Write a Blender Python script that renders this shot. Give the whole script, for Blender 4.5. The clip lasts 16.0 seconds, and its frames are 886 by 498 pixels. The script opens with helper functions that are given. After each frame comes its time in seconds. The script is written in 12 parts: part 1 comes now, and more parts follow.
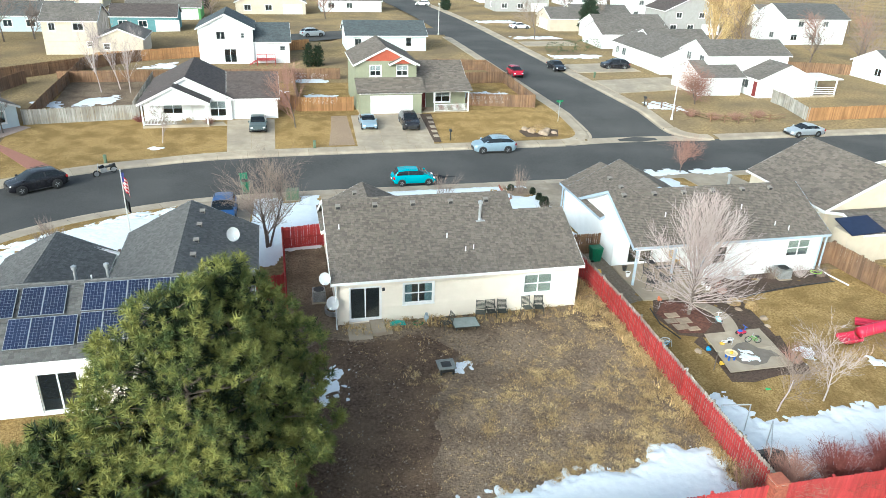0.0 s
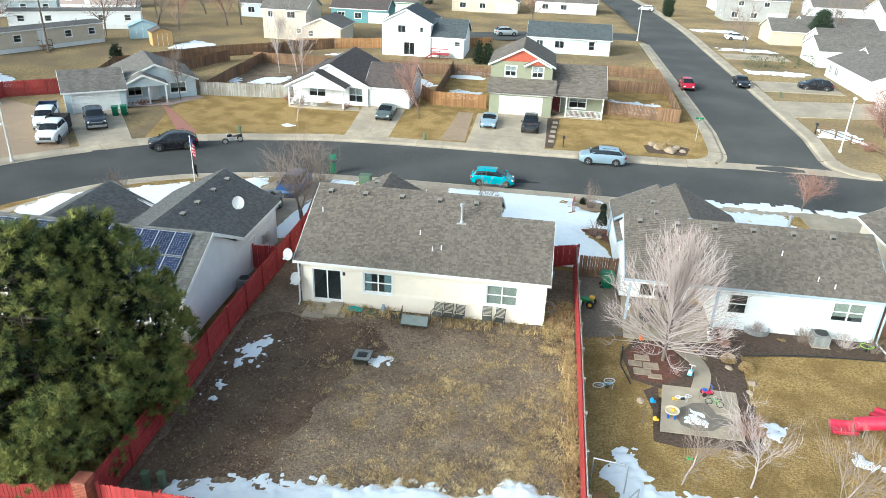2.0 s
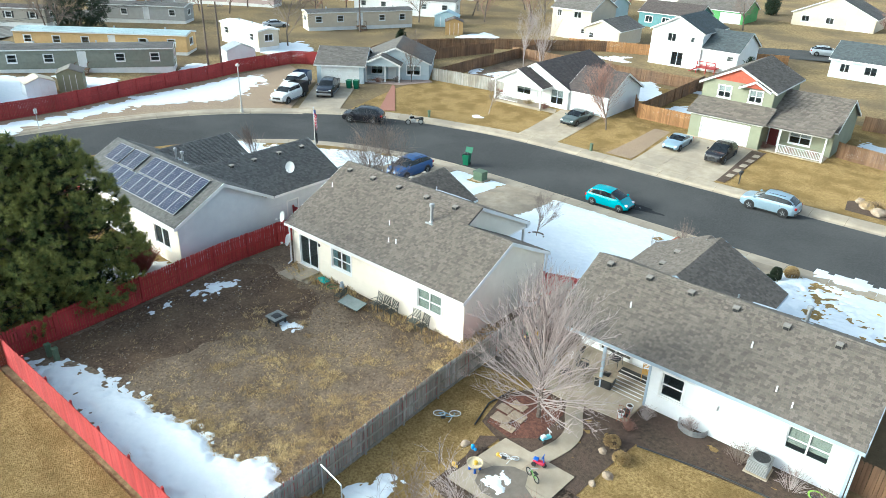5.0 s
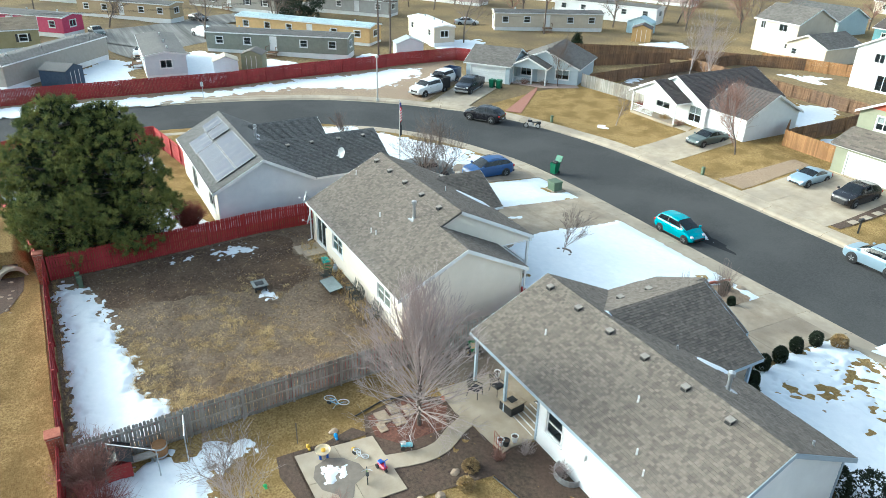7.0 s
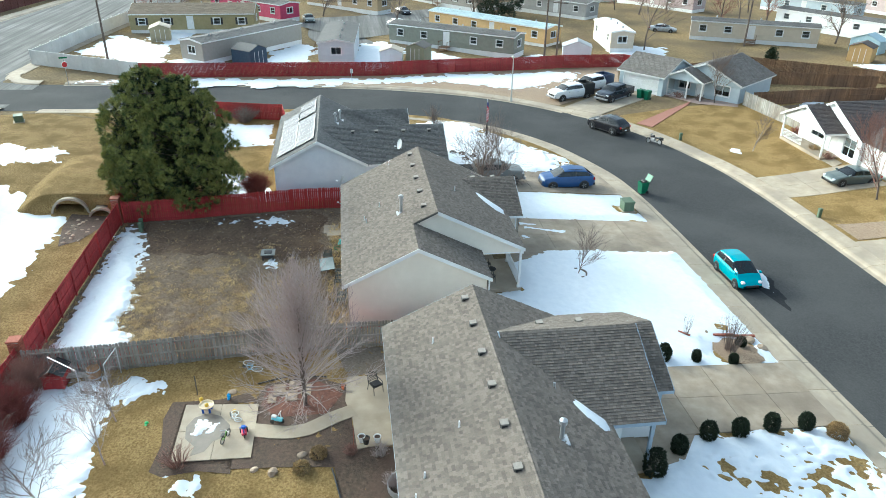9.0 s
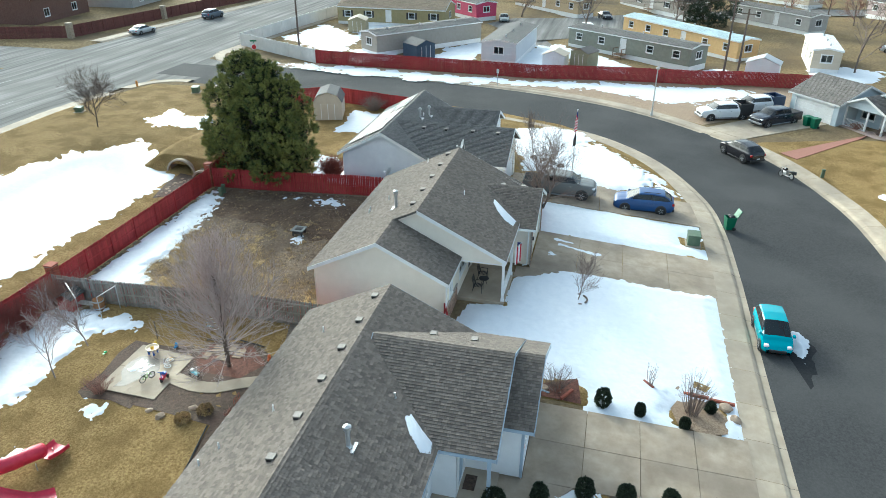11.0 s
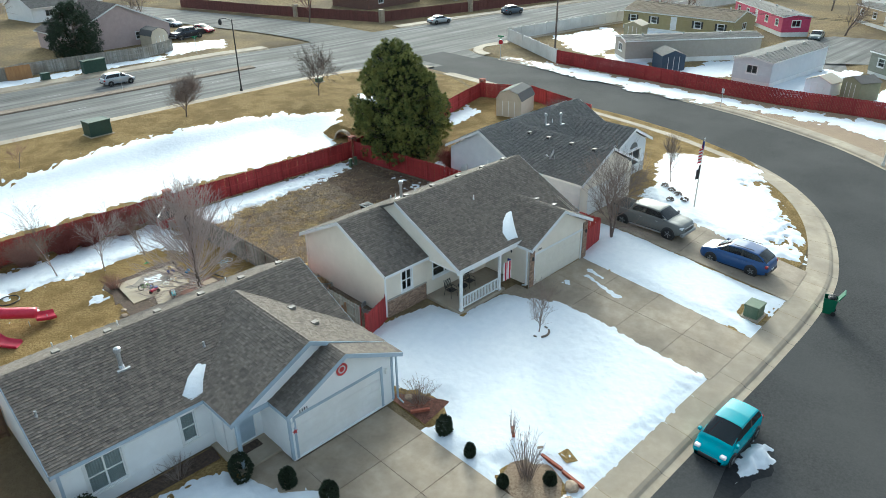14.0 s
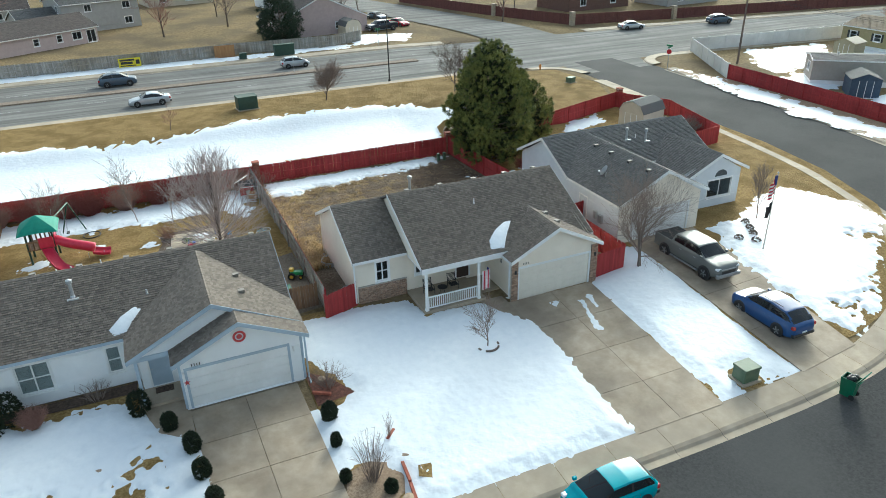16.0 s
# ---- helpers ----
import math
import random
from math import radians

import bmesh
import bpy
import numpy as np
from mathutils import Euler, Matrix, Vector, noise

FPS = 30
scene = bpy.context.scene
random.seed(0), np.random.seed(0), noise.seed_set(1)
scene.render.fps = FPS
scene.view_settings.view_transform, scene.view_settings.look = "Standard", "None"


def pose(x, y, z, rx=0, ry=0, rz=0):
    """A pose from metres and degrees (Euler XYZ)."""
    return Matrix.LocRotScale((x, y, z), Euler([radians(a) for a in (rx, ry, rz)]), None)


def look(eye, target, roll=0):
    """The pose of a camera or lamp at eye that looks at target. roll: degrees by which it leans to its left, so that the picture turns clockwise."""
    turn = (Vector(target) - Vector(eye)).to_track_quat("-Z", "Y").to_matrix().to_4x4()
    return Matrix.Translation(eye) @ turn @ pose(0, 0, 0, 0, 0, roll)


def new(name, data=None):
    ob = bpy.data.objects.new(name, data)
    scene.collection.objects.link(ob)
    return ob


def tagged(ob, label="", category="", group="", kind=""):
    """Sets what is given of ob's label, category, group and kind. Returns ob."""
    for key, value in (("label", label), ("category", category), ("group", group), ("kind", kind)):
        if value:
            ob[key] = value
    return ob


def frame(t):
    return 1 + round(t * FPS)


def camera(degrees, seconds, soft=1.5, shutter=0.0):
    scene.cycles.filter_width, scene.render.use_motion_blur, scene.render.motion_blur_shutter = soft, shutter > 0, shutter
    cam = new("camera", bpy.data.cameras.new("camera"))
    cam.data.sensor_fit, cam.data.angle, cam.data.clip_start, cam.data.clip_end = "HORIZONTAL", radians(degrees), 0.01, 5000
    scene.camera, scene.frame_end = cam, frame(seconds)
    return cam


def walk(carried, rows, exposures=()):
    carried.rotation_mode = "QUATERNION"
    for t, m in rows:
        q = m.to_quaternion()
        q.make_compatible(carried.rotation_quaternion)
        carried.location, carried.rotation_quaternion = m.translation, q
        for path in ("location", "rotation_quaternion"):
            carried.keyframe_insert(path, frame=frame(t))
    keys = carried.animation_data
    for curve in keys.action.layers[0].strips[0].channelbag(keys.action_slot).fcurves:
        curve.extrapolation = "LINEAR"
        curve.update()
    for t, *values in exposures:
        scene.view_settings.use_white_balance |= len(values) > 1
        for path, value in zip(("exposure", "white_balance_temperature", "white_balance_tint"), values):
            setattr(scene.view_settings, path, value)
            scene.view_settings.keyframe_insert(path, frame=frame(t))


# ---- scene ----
cam = camera(64.5, 16.0, soft=0.5)
METRES, EYE, TILT, LEAN, TURN = 121.35, 20.8, 0.0, 0.0, -13.8
ROWS = [
    (0.0, 0.0, 0.0, 0.0, 0.88, -24.82, -1.91),
    (0.5, 0.0331, 0.002, 0.001, 6.38, -24.98, -1.94),
    (1.0, 0.0636, 0.007, 0.0016, 11.53, -25.12, -1.96),
    (1.5, 0.0957, 0.0153, 0.0021, 17.04, -25.26, -1.96),
    (2.0, 0.1247, 0.0257, 0.0026, 22.19, -25.4, -1.99),
    (2.5, 0.1544, 0.0398, 0.0032, 27.68, -25.58, -1.98),
    (3.0, 0.181, 0.0553, 0.0039, 32.82, -25.74, -1.96),
    (3.5, 0.2076, 0.0745, 0.0048, 38.32, -25.89, -1.94),
    (4.0, 0.2308, 0.0945, 0.0054, 43.44, -26.04, -1.86),
    (6.5, 0.3169, 0.2261, 0.0095, 70.07, -26.66, -1.44),
    (7.0, 0.3258, 0.2541, 0.0099, 75.03, -26.75, -1.32),
    (7.5, 0.3328, 0.2868, 0.0103, 80.65, -26.85, -1.21),
    (8.0, 0.3361, 0.3159, 0.0105, 85.58, -26.93, -1.1),
    (8.5, 0.337, 0.3482, 0.011, 91.02, -27.01, -0.96),
    (9.0, 0.3349, 0.3782, 0.0112, 96.15, -27.08, -0.86),
    (11.5, 0.2835, 0.5237, 0.0118, 122.68, -27.15, -0.1),
    (12.0, 0.2662, 0.5484, 0.0118, 127.79, -27.14, 0.07),
    (12.5, 0.2454, 0.573, 0.0117, 133.25, -27.09, 0.27),
    (13.0, 0.224, 0.5937, 0.0116, 138.36, -27.06, 0.38),
    (13.5, 0.1991, 0.6136, 0.0111, 143.76, -26.99, 0.57),
    (14.0, 0.1744, 0.6302, 0.0102, 148.84, -26.89, 0.73),
    (14.5, 0.1464, 0.6453, 0.0093, 154.27, -26.8, 0.87),
    (15.0, 0.119, 0.6572, 0.0085, 159.33, -26.68, 0.99),
    (15.5, 0.0883, 0.6669, 0.0078, 164.78, -26.56, 1.09),
    (16.0, 0.0592, 0.6736, 0.0071, 169.86, -26.41, 1.15),
]
walk(cam, [(t, pose(0, 0, EYE, TILT, LEAN, TURN) @ pose(METRES * x, METRES * y, METRES * z, 90 + pitch, roll, yaw)) for t, x, y, z, yaw, pitch, roll in ROWS],
     [(0.0, 1.17, 5550, -3), (4.0, 1.36, 5500, -5), (9.0, 1.43, 5500, -6), (16.0, 1.12, 5750, -5)])

# ---- sky, sun ----
SUN_AZ, SUN_EL = 225.0, 21.0      # compass-like bearing of the sun, clockwise from +y; height in degrees
world = bpy.data.worlds.new("sky")
scene.world = world
world.use_nodes = True
wn = world.node_tree.nodes
sky = wn.new("ShaderNodeTexSky")
sky.sky_type = "NISHITA"
sky.sun_disc = False
sky.sun_elevation = radians(SUN_EL)
sky.sun_rotation = radians(SUN_AZ)
sky.dust_density = 6.0
sky.ozone_density = 1.0
wn["Background"].inputs[1].default_value = 0.15
haze = wn.new("ShaderNodeHueSaturation")      # thin high cloud pales the blue
haze.inputs["Saturation"].default_value = 0.55
world.node_tree.links.new(sky.outputs[0], haze.inputs["Color"])
world.node_tree.links.new(haze.outputs[0], wn["Background"].inputs[0])
sun = new("sun", bpy.data.lights.new("sun", "SUN"))
sun.data.energy = 0.62
sun.data.angle = radians(6)
sun.data.color = (1.0, 0.955, 0.90)
sd = Vector((math.sin(radians(SUN_AZ)) * math.cos(radians(SUN_EL)), math.cos(radians(SUN_AZ)) * math.cos(radians(SUN_EL)), math.sin(radians(SUN_EL))))
sun.matrix_world = look(sd * 100, (0, 0, 0))



# ---- materials ----
def mat(name, c1, c2=None, scale=3.0, rough=0.8, bump=0.0, bscale=None, c3=None, scale3=0.3, amt3=0.5, metal=0.0, rand=0.0, island=False,
        spec=0.5, coat=0.0, detail=6.0, stretch=(1, 1, 1), coords="Position", relief=0.05):
    """Two-scale noise colour with bump: c1..c2 fine, c3 in broad patches; rand varies the value object by object or island by island."""
    m = bpy.data.materials.new(name)
    m.use_nodes = True
    nt = m.node_tree
    n, l = nt.nodes, nt.links
    p = n["Principled BSDF"]
    p.inputs["Roughness"].default_value = rough
    p.inputs["Metallic"].default_value = metal
    p.inputs["Specular IOR Level"].default_value = 0.05 if relief > 0.08 else spec
    p.inputs["Diffuse Roughness"].default_value = 0.35 if relief > 0.05 or spec < 0.2 else 0.0
    p.inputs["Coat Weight"].default_value = coat
    if coords == "Position":
        src = n.new("ShaderNodeNewGeometry").outputs["Position"]
    else:
        src = n.new("ShaderNodeTexCoord").outputs["Object"]
    mp = n.new("ShaderNodeMapping")
    mp.inputs["Scale"].default_value = stretch
    l.new(src, mp.inputs["Vector"])
    c2 = c2 or tuple(min(1, v * 1.12) for v in c1)
    tex = n.new("ShaderNodeTexNoise")
    tex.inputs["Scale"].default_value = scale
    tex.inputs["Detail"].default_value = detail
    tex.inputs["Roughness"].default_value = 0.65
    l.new(mp.outputs[0], tex.inputs["Vector"])
    ramp = n.new("ShaderNodeValToRGB")
    ramp.color_ramp.elements[0].position, ramp.color_ramp.elements[1].position = 0.32, 0.68
    ramp.color_ramp.elements[0].color, ramp.color_ramp.elements[1].color = (*c1, 1), (*c2, 1)
    l.new(tex.outputs["Fac"], ramp.inputs[0])
    col = ramp.outputs[0]
    if c3:
        t3 = n.new("ShaderNodeTexNoise")
        t3.inputs["Scale"].default_value = scale3
        t3.inputs["Detail"].default_value = 4.0
        l.new(src, t3.inputs["Vector"])
        r3 = n.new("ShaderNodeValToRGB")
        r3.color_ramp.elements[0].position, r3.color_ramp.elements[1].position = 0.42, 0.62
        r3.color_ramp.elements[0].color, r3.color_ramp.elements[1].color = (0, 0, 0, 1), (amt3, amt3, amt3, 1)
        l.new(t3.outputs["Fac"], r3.inputs[0])
        mx = n.new("ShaderNodeMix")
        mx.data_type = "RGBA"
        l.new(r3.outputs[0], mx.inputs[0])
        l.new(col, mx.inputs[6])
        mx.inputs[7].default_value = (*c3, 1)
        col = mx.outputs[2]
    if rand:
        rnd = n.new("ShaderNodeNewGeometry").outputs["Random Per Island"] if island else n.new("ShaderNodeObjectInfo").outputs["Random"]
        mr = n.new("ShaderNodeMapRange")
        mr.inputs[3].default_value, mr.inputs[4].default_value = 1 - rand, 1 + rand
        l.new(rnd, mr.inputs[0])
        hsv = n.new("ShaderNodeHueSaturation")
        l.new(mr.outputs[0], hsv.inputs["Value"])
        l.new(col, hsv.inputs["Color"])
        col = hsv.outputs[0]
    l.new(col, p.inputs["Base Color"])
    if bump:
        bt = n.new("ShaderNodeTexNoise")
        bt.inputs["Scale"].default_value = bscale or scale * 3
        bt.inputs["Detail"].default_value = 5.0
        l.new(mp.outputs[0], bt.inputs["Vector"])
        b = n.new("ShaderNodeBump")
        b.inputs["Strength"].default_value = min(1.0, bump)
        b.inputs["Distance"].default_value = relief
        l.new(bt.outputs["Fac"], b.inputs["Height"])
        l.new(b.outputs[0], p.inputs["Normal"])
    return m


def glass_mat(name, tint, see=0.55, rough=0.04):
    """A window pane: part clear, part mirror by the Fresnel gloss."""
    m = bpy.data.materials.new(name)
    m.use_nodes = True
    n, l = m.node_tree.nodes, m.node_tree.links
    p = n["Principled BSDF"]
    p.inputs["Base Color"].default_value = (*tint, 1)
    p.inputs["Roughness"].default_value = rough
    p.inputs["IOR"].default_value = 1.5
    tr = n.new("ShaderNodeBsdfTransparent")
    tr.inputs[0].default_value = (0.8, 0.84, 0.84, 1)
    mx = n.new("ShaderNodeMixShader")
    mx.inputs[0].default_value = 1 - see
    l.new(tr.outputs[0], mx.inputs[1])
    l.new(p.outputs[0], mx.inputs[2])
    l.new(mx.outputs[0], n["Material Output"].inputs["Surface"])
    return m


def paint(name, c, rough=0.3, metal=0.0, coat=0.2):
    return mat(name, c, tuple(v * 1.05 for v in c), 6.0, rough, c3=tuple(v * 0.85 + 0.02 for v in c), scale3=1.5, amt3=0.35, metal=metal, coat=coat, coords="Object")


M_DIRT = mat("yard_dirt", (0.105, 0.077, 0.055), (0.36, 0.275, 0.195), 8.0, 0.95, 0.9, 14, (0.105, 0.074, 0.052), 0.38, 0.6, relief=0.12)
M_DARKSOIL = mat("damp_soil", (0.050, 0.034, 0.025), (0.185, 0.130, 0.092), 7.0, 0.95, 0.9, 14, (0.20, 0.14, 0.09), 0.45, 0.5, relief=0.12)
M_LAWN = mat("dormant_lawn", (0.185, 0.115, 0.042), (0.490, 0.345, 0.150), 9.0, 0.95, 0.9, 18, (0.165, 0.108, 0.040), 0.55, 0.6, relief=0.10)
M_GROUND = mat("dry_ground", (0.165, 0.118, 0.060), (0.37, 0.275, 0.145), 3.0, 0.95, 0.8, 10, (0.145, 0.112, 0.075), 0.10, 0.75, relief=0.1)
M_GRAVEL = mat("tan_gravel", (0.21, 0.14, 0.085), (0.42, 0.31, 0.21), 9, 0.95, 0.8, 22, (0.27, 0.19, 0.13), 0.5, 0.5)
M_MULCH = mat("bark_mulch", (0.038, 0.025, 0.017), (0.135, 0.092, 0.062), 7, 0.95, 0.8, 18, (0.10, 0.06, 0.045), 0.6, 0.5)
M_REDMULCH = mat("red_mulch", (0.07, 0.026, 0.018), (0.20, 0.085, 0.055), 7, 0.95, 0.8, 18)
M_ASPHALT = mat("asphalt", (0.046, 0.046, 0.046), (0.080, 0.079, 0.077), 9, 0.95, 0.3, 60, (0.098, 0.096, 0.092), 0.13, 0.6, spec=0.15)
M_ASPHALT2 = mat("worn_asphalt", (0.105, 0.100, 0.092), (0.33, 0.315, 0.29), 1.1, 0.95, 0.3, 60, (0.155, 0.146, 0.134), 0.13, 0.5, spec=0.15, stretch=(0.03, 1.0, 1))
M_WET = mat("wet_asphalt", (0.022, 0.023, 0.025), (0.032, 0.033, 0.035), 6, 0.85, 0.2, 60, spec=0.12)
M_CONC = mat("concrete", (0.35, 0.285, 0.205), (0.46, 0.385, 0.29), 1.2, 0.9, 0.15, 40, (0.27, 0.225, 0.175), 0.35, 0.6, rand=0.06)
M_CONC_W = mat("damp_concrete", (0.29, 0.225, 0.155), (0.43, 0.35, 0.26), 1.1, 0.8, 0.15, 40, (0.165, 0.132, 0.10), 0.30, 0.6, rand=0.09)
M_SNOW = mat("snow", (0.72, 0.755, 0.79), (0.81, 0.835, 0.855), 2.0, 0.6, 0.6, 3.2, (0.74, 0.77, 0.81), 0.5, 0.5, spec=0.3, relief=0.05)
M_SHINGLE = mat("brown_shingle", (0.150, 0.127, 0.106), (0.228, 0.196, 0.167), 30, 0.92, 0.3, 60, (0.154, 0.132, 0.111), 0.22, 0.4, rand=0.24, island=True, spec=0.2)
M_SHINGLE_S = mat("brown_single_shingle", (0.150, 0.127, 0.106), (0.228, 0.196, 0.167), 30, 0.92, 0.3, 60, (0.154, 0.132, 0.111), 0.22, 0.4, rand=0.24)
M_SHINGLE_G = mat("grey_shingle", (0.105, 0.102, 0.098), (0.155, 0.150, 0.143), 26, 0.92, 0.3, 60, (0.112, 0.108, 0.103), 0.22, 0.4, rand=0.24, island=True)
M_SHINGLE_B = mat("blue_grey_shingle", (0.07, 0.085, 0.09), (0.115, 0.13, 0.135), 9, 0.92, 0.3, 60, (0.09, 0.10, 0.105), 0.5, 0.5, rand=0.2, island=True)
M_VENT = mat("weathered_vent_metal", (0.22, 0.20, 0.175), (0.30, 0.275, 0.24), 7, 0.7)
M_ROOFEDGE = mat("roof_edge", (0.11, 0.10, 0.09), (0.15, 0.135, 0.12), 6, 0.9)
M_CREAM = mat("cream_siding", (0.77, 0.695, 0.585), (0.83, 0.755, 0.645), 1.5, 0.7, 0.05, 30, (0.70, 0.625, 0.52), 0.4, 0.35)
M_WHITE = mat("white_siding", (0.77, 0.78, 0.78), (0.83, 0.84, 0.84), 1.5, 0.6, 0.05, 30, (0.70, 0.705, 0.70), 0.4, 0.3)
M_GREYW = mat("pale_grey_siding", (0.60, 0.62, 0.65), (0.67, 0.69, 0.71), 1.5, 0.6, 0.05, 30, (0.56, 0.57, 0.58), 0.4, 0.3)
M_TRIM = mat("white_trim", (0.78, 0.78, 0.77), (0.84, 0.84, 0.83), 3, 0.5, c3=(0.68, 0.67, 0.64), scale3=0.8, amt3=0.4)
M_TRIMB = mat("blue_grey_trim", (0.36, 0.44, 0.52), (0.41, 0.49, 0.57), 3, 0.5, c3=(0.33, 0.40, 0.47), scale3=0.8, amt3=0.4)
M_DOOR = mat("garage_door_paint", (0.72, 0.67, 0.58), (0.78, 0.73, 0.64), 3, 0.5)
# near-black that stands in for unlit depth behind openings
M_UNLIT = mat("dark_interior", (0.03, 0.03, 0.032), (0.05, 0.048, 0.046), 2, 0.9)
M_BLACK = mat("black_metal", (0.018, 0.018, 0.019), (0.03, 0.03, 0.031), 9, 0.5, coords="Object")
M_GLASS = glass_mat("window_glass", (0.05, 0.06, 0.07), 0.85)
M_CARGLASS = glass_mat("car_glass", (0.012, 0.015, 0.018), 0.12)
M_REDFENCE = mat("red_fence_paint", (0.30, 0.028, 0.032), (0.43, 0.052, 0.050), 4, 0.75, 0.3, 20, (0.28, 0.022, 0.02), 0.4, 0.6, rand=0.16, island=True, stretch=(1, 1, 0.15))
M_WOOD = mat("weathered_wood", (0.24, 0.225, 0.20), (0.43, 0.405, 0.37), 5, 0.9, 0.4, 20, (0.21, 0.175, 0.13), 0.5, 0.6, rand=0.2, island=True, stretch=(1, 1, 0.12))
M_WOODB = mat("brown_fence_wood", (0.16, 0.09, 0.05), (0.28, 0.165, 0.09), 5, 0.9, 0.4, 20, (0.13, 0.085, 0.06), 0.5, 0.6, rand=0.22, island=True, stretch=(1, 1, 0.12))
M_WOODO = mat("cedar_fence_wood", (0.30, 0.15, 0.06), (0.44, 0.24, 0.10), 5, 0.9, 0.4, 20, (0.25, 0.13, 0.06), 0.5, 0.6, rand=0.2, island=True, stretch=(1, 1, 0.12))
M_BRICK = mat("brick", (0.24, 0.15, 0.10), (0.38, 0.26, 0.19), 8, 0.9, 0.3, 30, rand=0.3, island=True)
M_BRICKR = mat("red_brick", (0.24, 0.065, 0.04), (0.34, 0.11, 0.065), 8, 0.9, 0.3, 30, rand=0.25, island=True)
M_MORTAR = mat("mortar", (0.36, 0.33, 0.29), (0.46, 0.42, 0.37), 9, 0.95)
M_NEEDLE = mat("pine_needles", (0.060, 0.092, 0.030), (0.262, 0.270, 0.073), 1.8, 0.7, c3=(0.34, 0.32, 0.08), scale3=0.9, amt3=0.42, rand=0.22, island=True, spec=0.25, detail=2.0)
# darkened needle colour: the crown's inner shade is put into it
M_NEEDLE_SHADE = mat("inner_pine_needles", (0.014, 0.024, 0.011), (0.035, 0.050, 0.020), 2.0, 0.8, rand=0.4, island=True, spec=0.2)
M_BARK = mat("bark", (0.10, 0.075, 0.06), (0.19, 0.15, 0.125), 9, 0.95, 0.6, 25)
M_TWIG = mat("pale_twigs", (0.34, 0.285, 0.265), (0.50, 0.43, 0.405), 5, 0.9, c3=(0.40, 0.31, 0.285), scale3=0.7, amt3=0.6)
M_TWIGR = mat("red_brown_twigs", (0.24, 0.12, 0.09), (0.36, 0.21, 0.165), 5, 0.9)
M_TWIGD = mat("dark_red_twigs", (0.14, 0.036, 0.03), (0.25, 0.075, 0.06), 5, 0.9)
M_TWIGB = mat("brown_twigs", (0.17, 0.125, 0.10), (0.28, 0.22, 0.185), 5, 0.9)
M_STRAW = mat("straw_grass", (0.32, 0.215, 0.09), (0.62, 0.46, 0.225), 1.6, 0.9, c3=(0.24, 0.155, 0.08), scale3=0.5, amt3=0.6, rand=0.4, island=True)
M_BOX = mat("evergreen_shrub", (0.015, 0.024, 0.011), (0.035, 0.050, 0.020), 4, 0.8, rand=0.4, island=True)
M_RUBBER = mat("tyre_rubber", (0.016, 0.016, 0.017), (0.028, 0.028, 0.028), 8, 0.85, coords="Object")
M_ALLOY = mat("alloy", (0.26, 0.265, 0.27), (0.36, 0.365, 0.37), 8, 0.35, metal=0.35, coords="Object")
M_STEEL = mat("galvanised_steel", (0.44, 0.45, 0.46), (0.56, 0.57, 0.58), 8, 0.45, metal=0.7)
M_LAMPW = mat("lamp_lens", (0.75, 0.76, 0.78), None, 8, 0.15, coat=0.5)
M_LAMPR = mat("red_lens", (0.35, 0.012, 0.012), None, 8, 0.2, coat=0.5)
M_SOLAR = mat("solar_cell", (0.010, 0.018, 0.048), (0.018, 0.028, 0.068), 3, 0.38, coat=0.0, spec=0.3, rand=0.2)
M_CLOD = mat("dry_clods", (0.13, 0.10, 0.075), (0.32, 0.26, 0.195), 3, 0.95, rand=0.3, island=True)
M_ROCK = mat("boulder", (0.26, 0.19, 0.13), (0.42, 0.33, 0.24), 4, 0.9, 0.6, 10, rand=0.2)


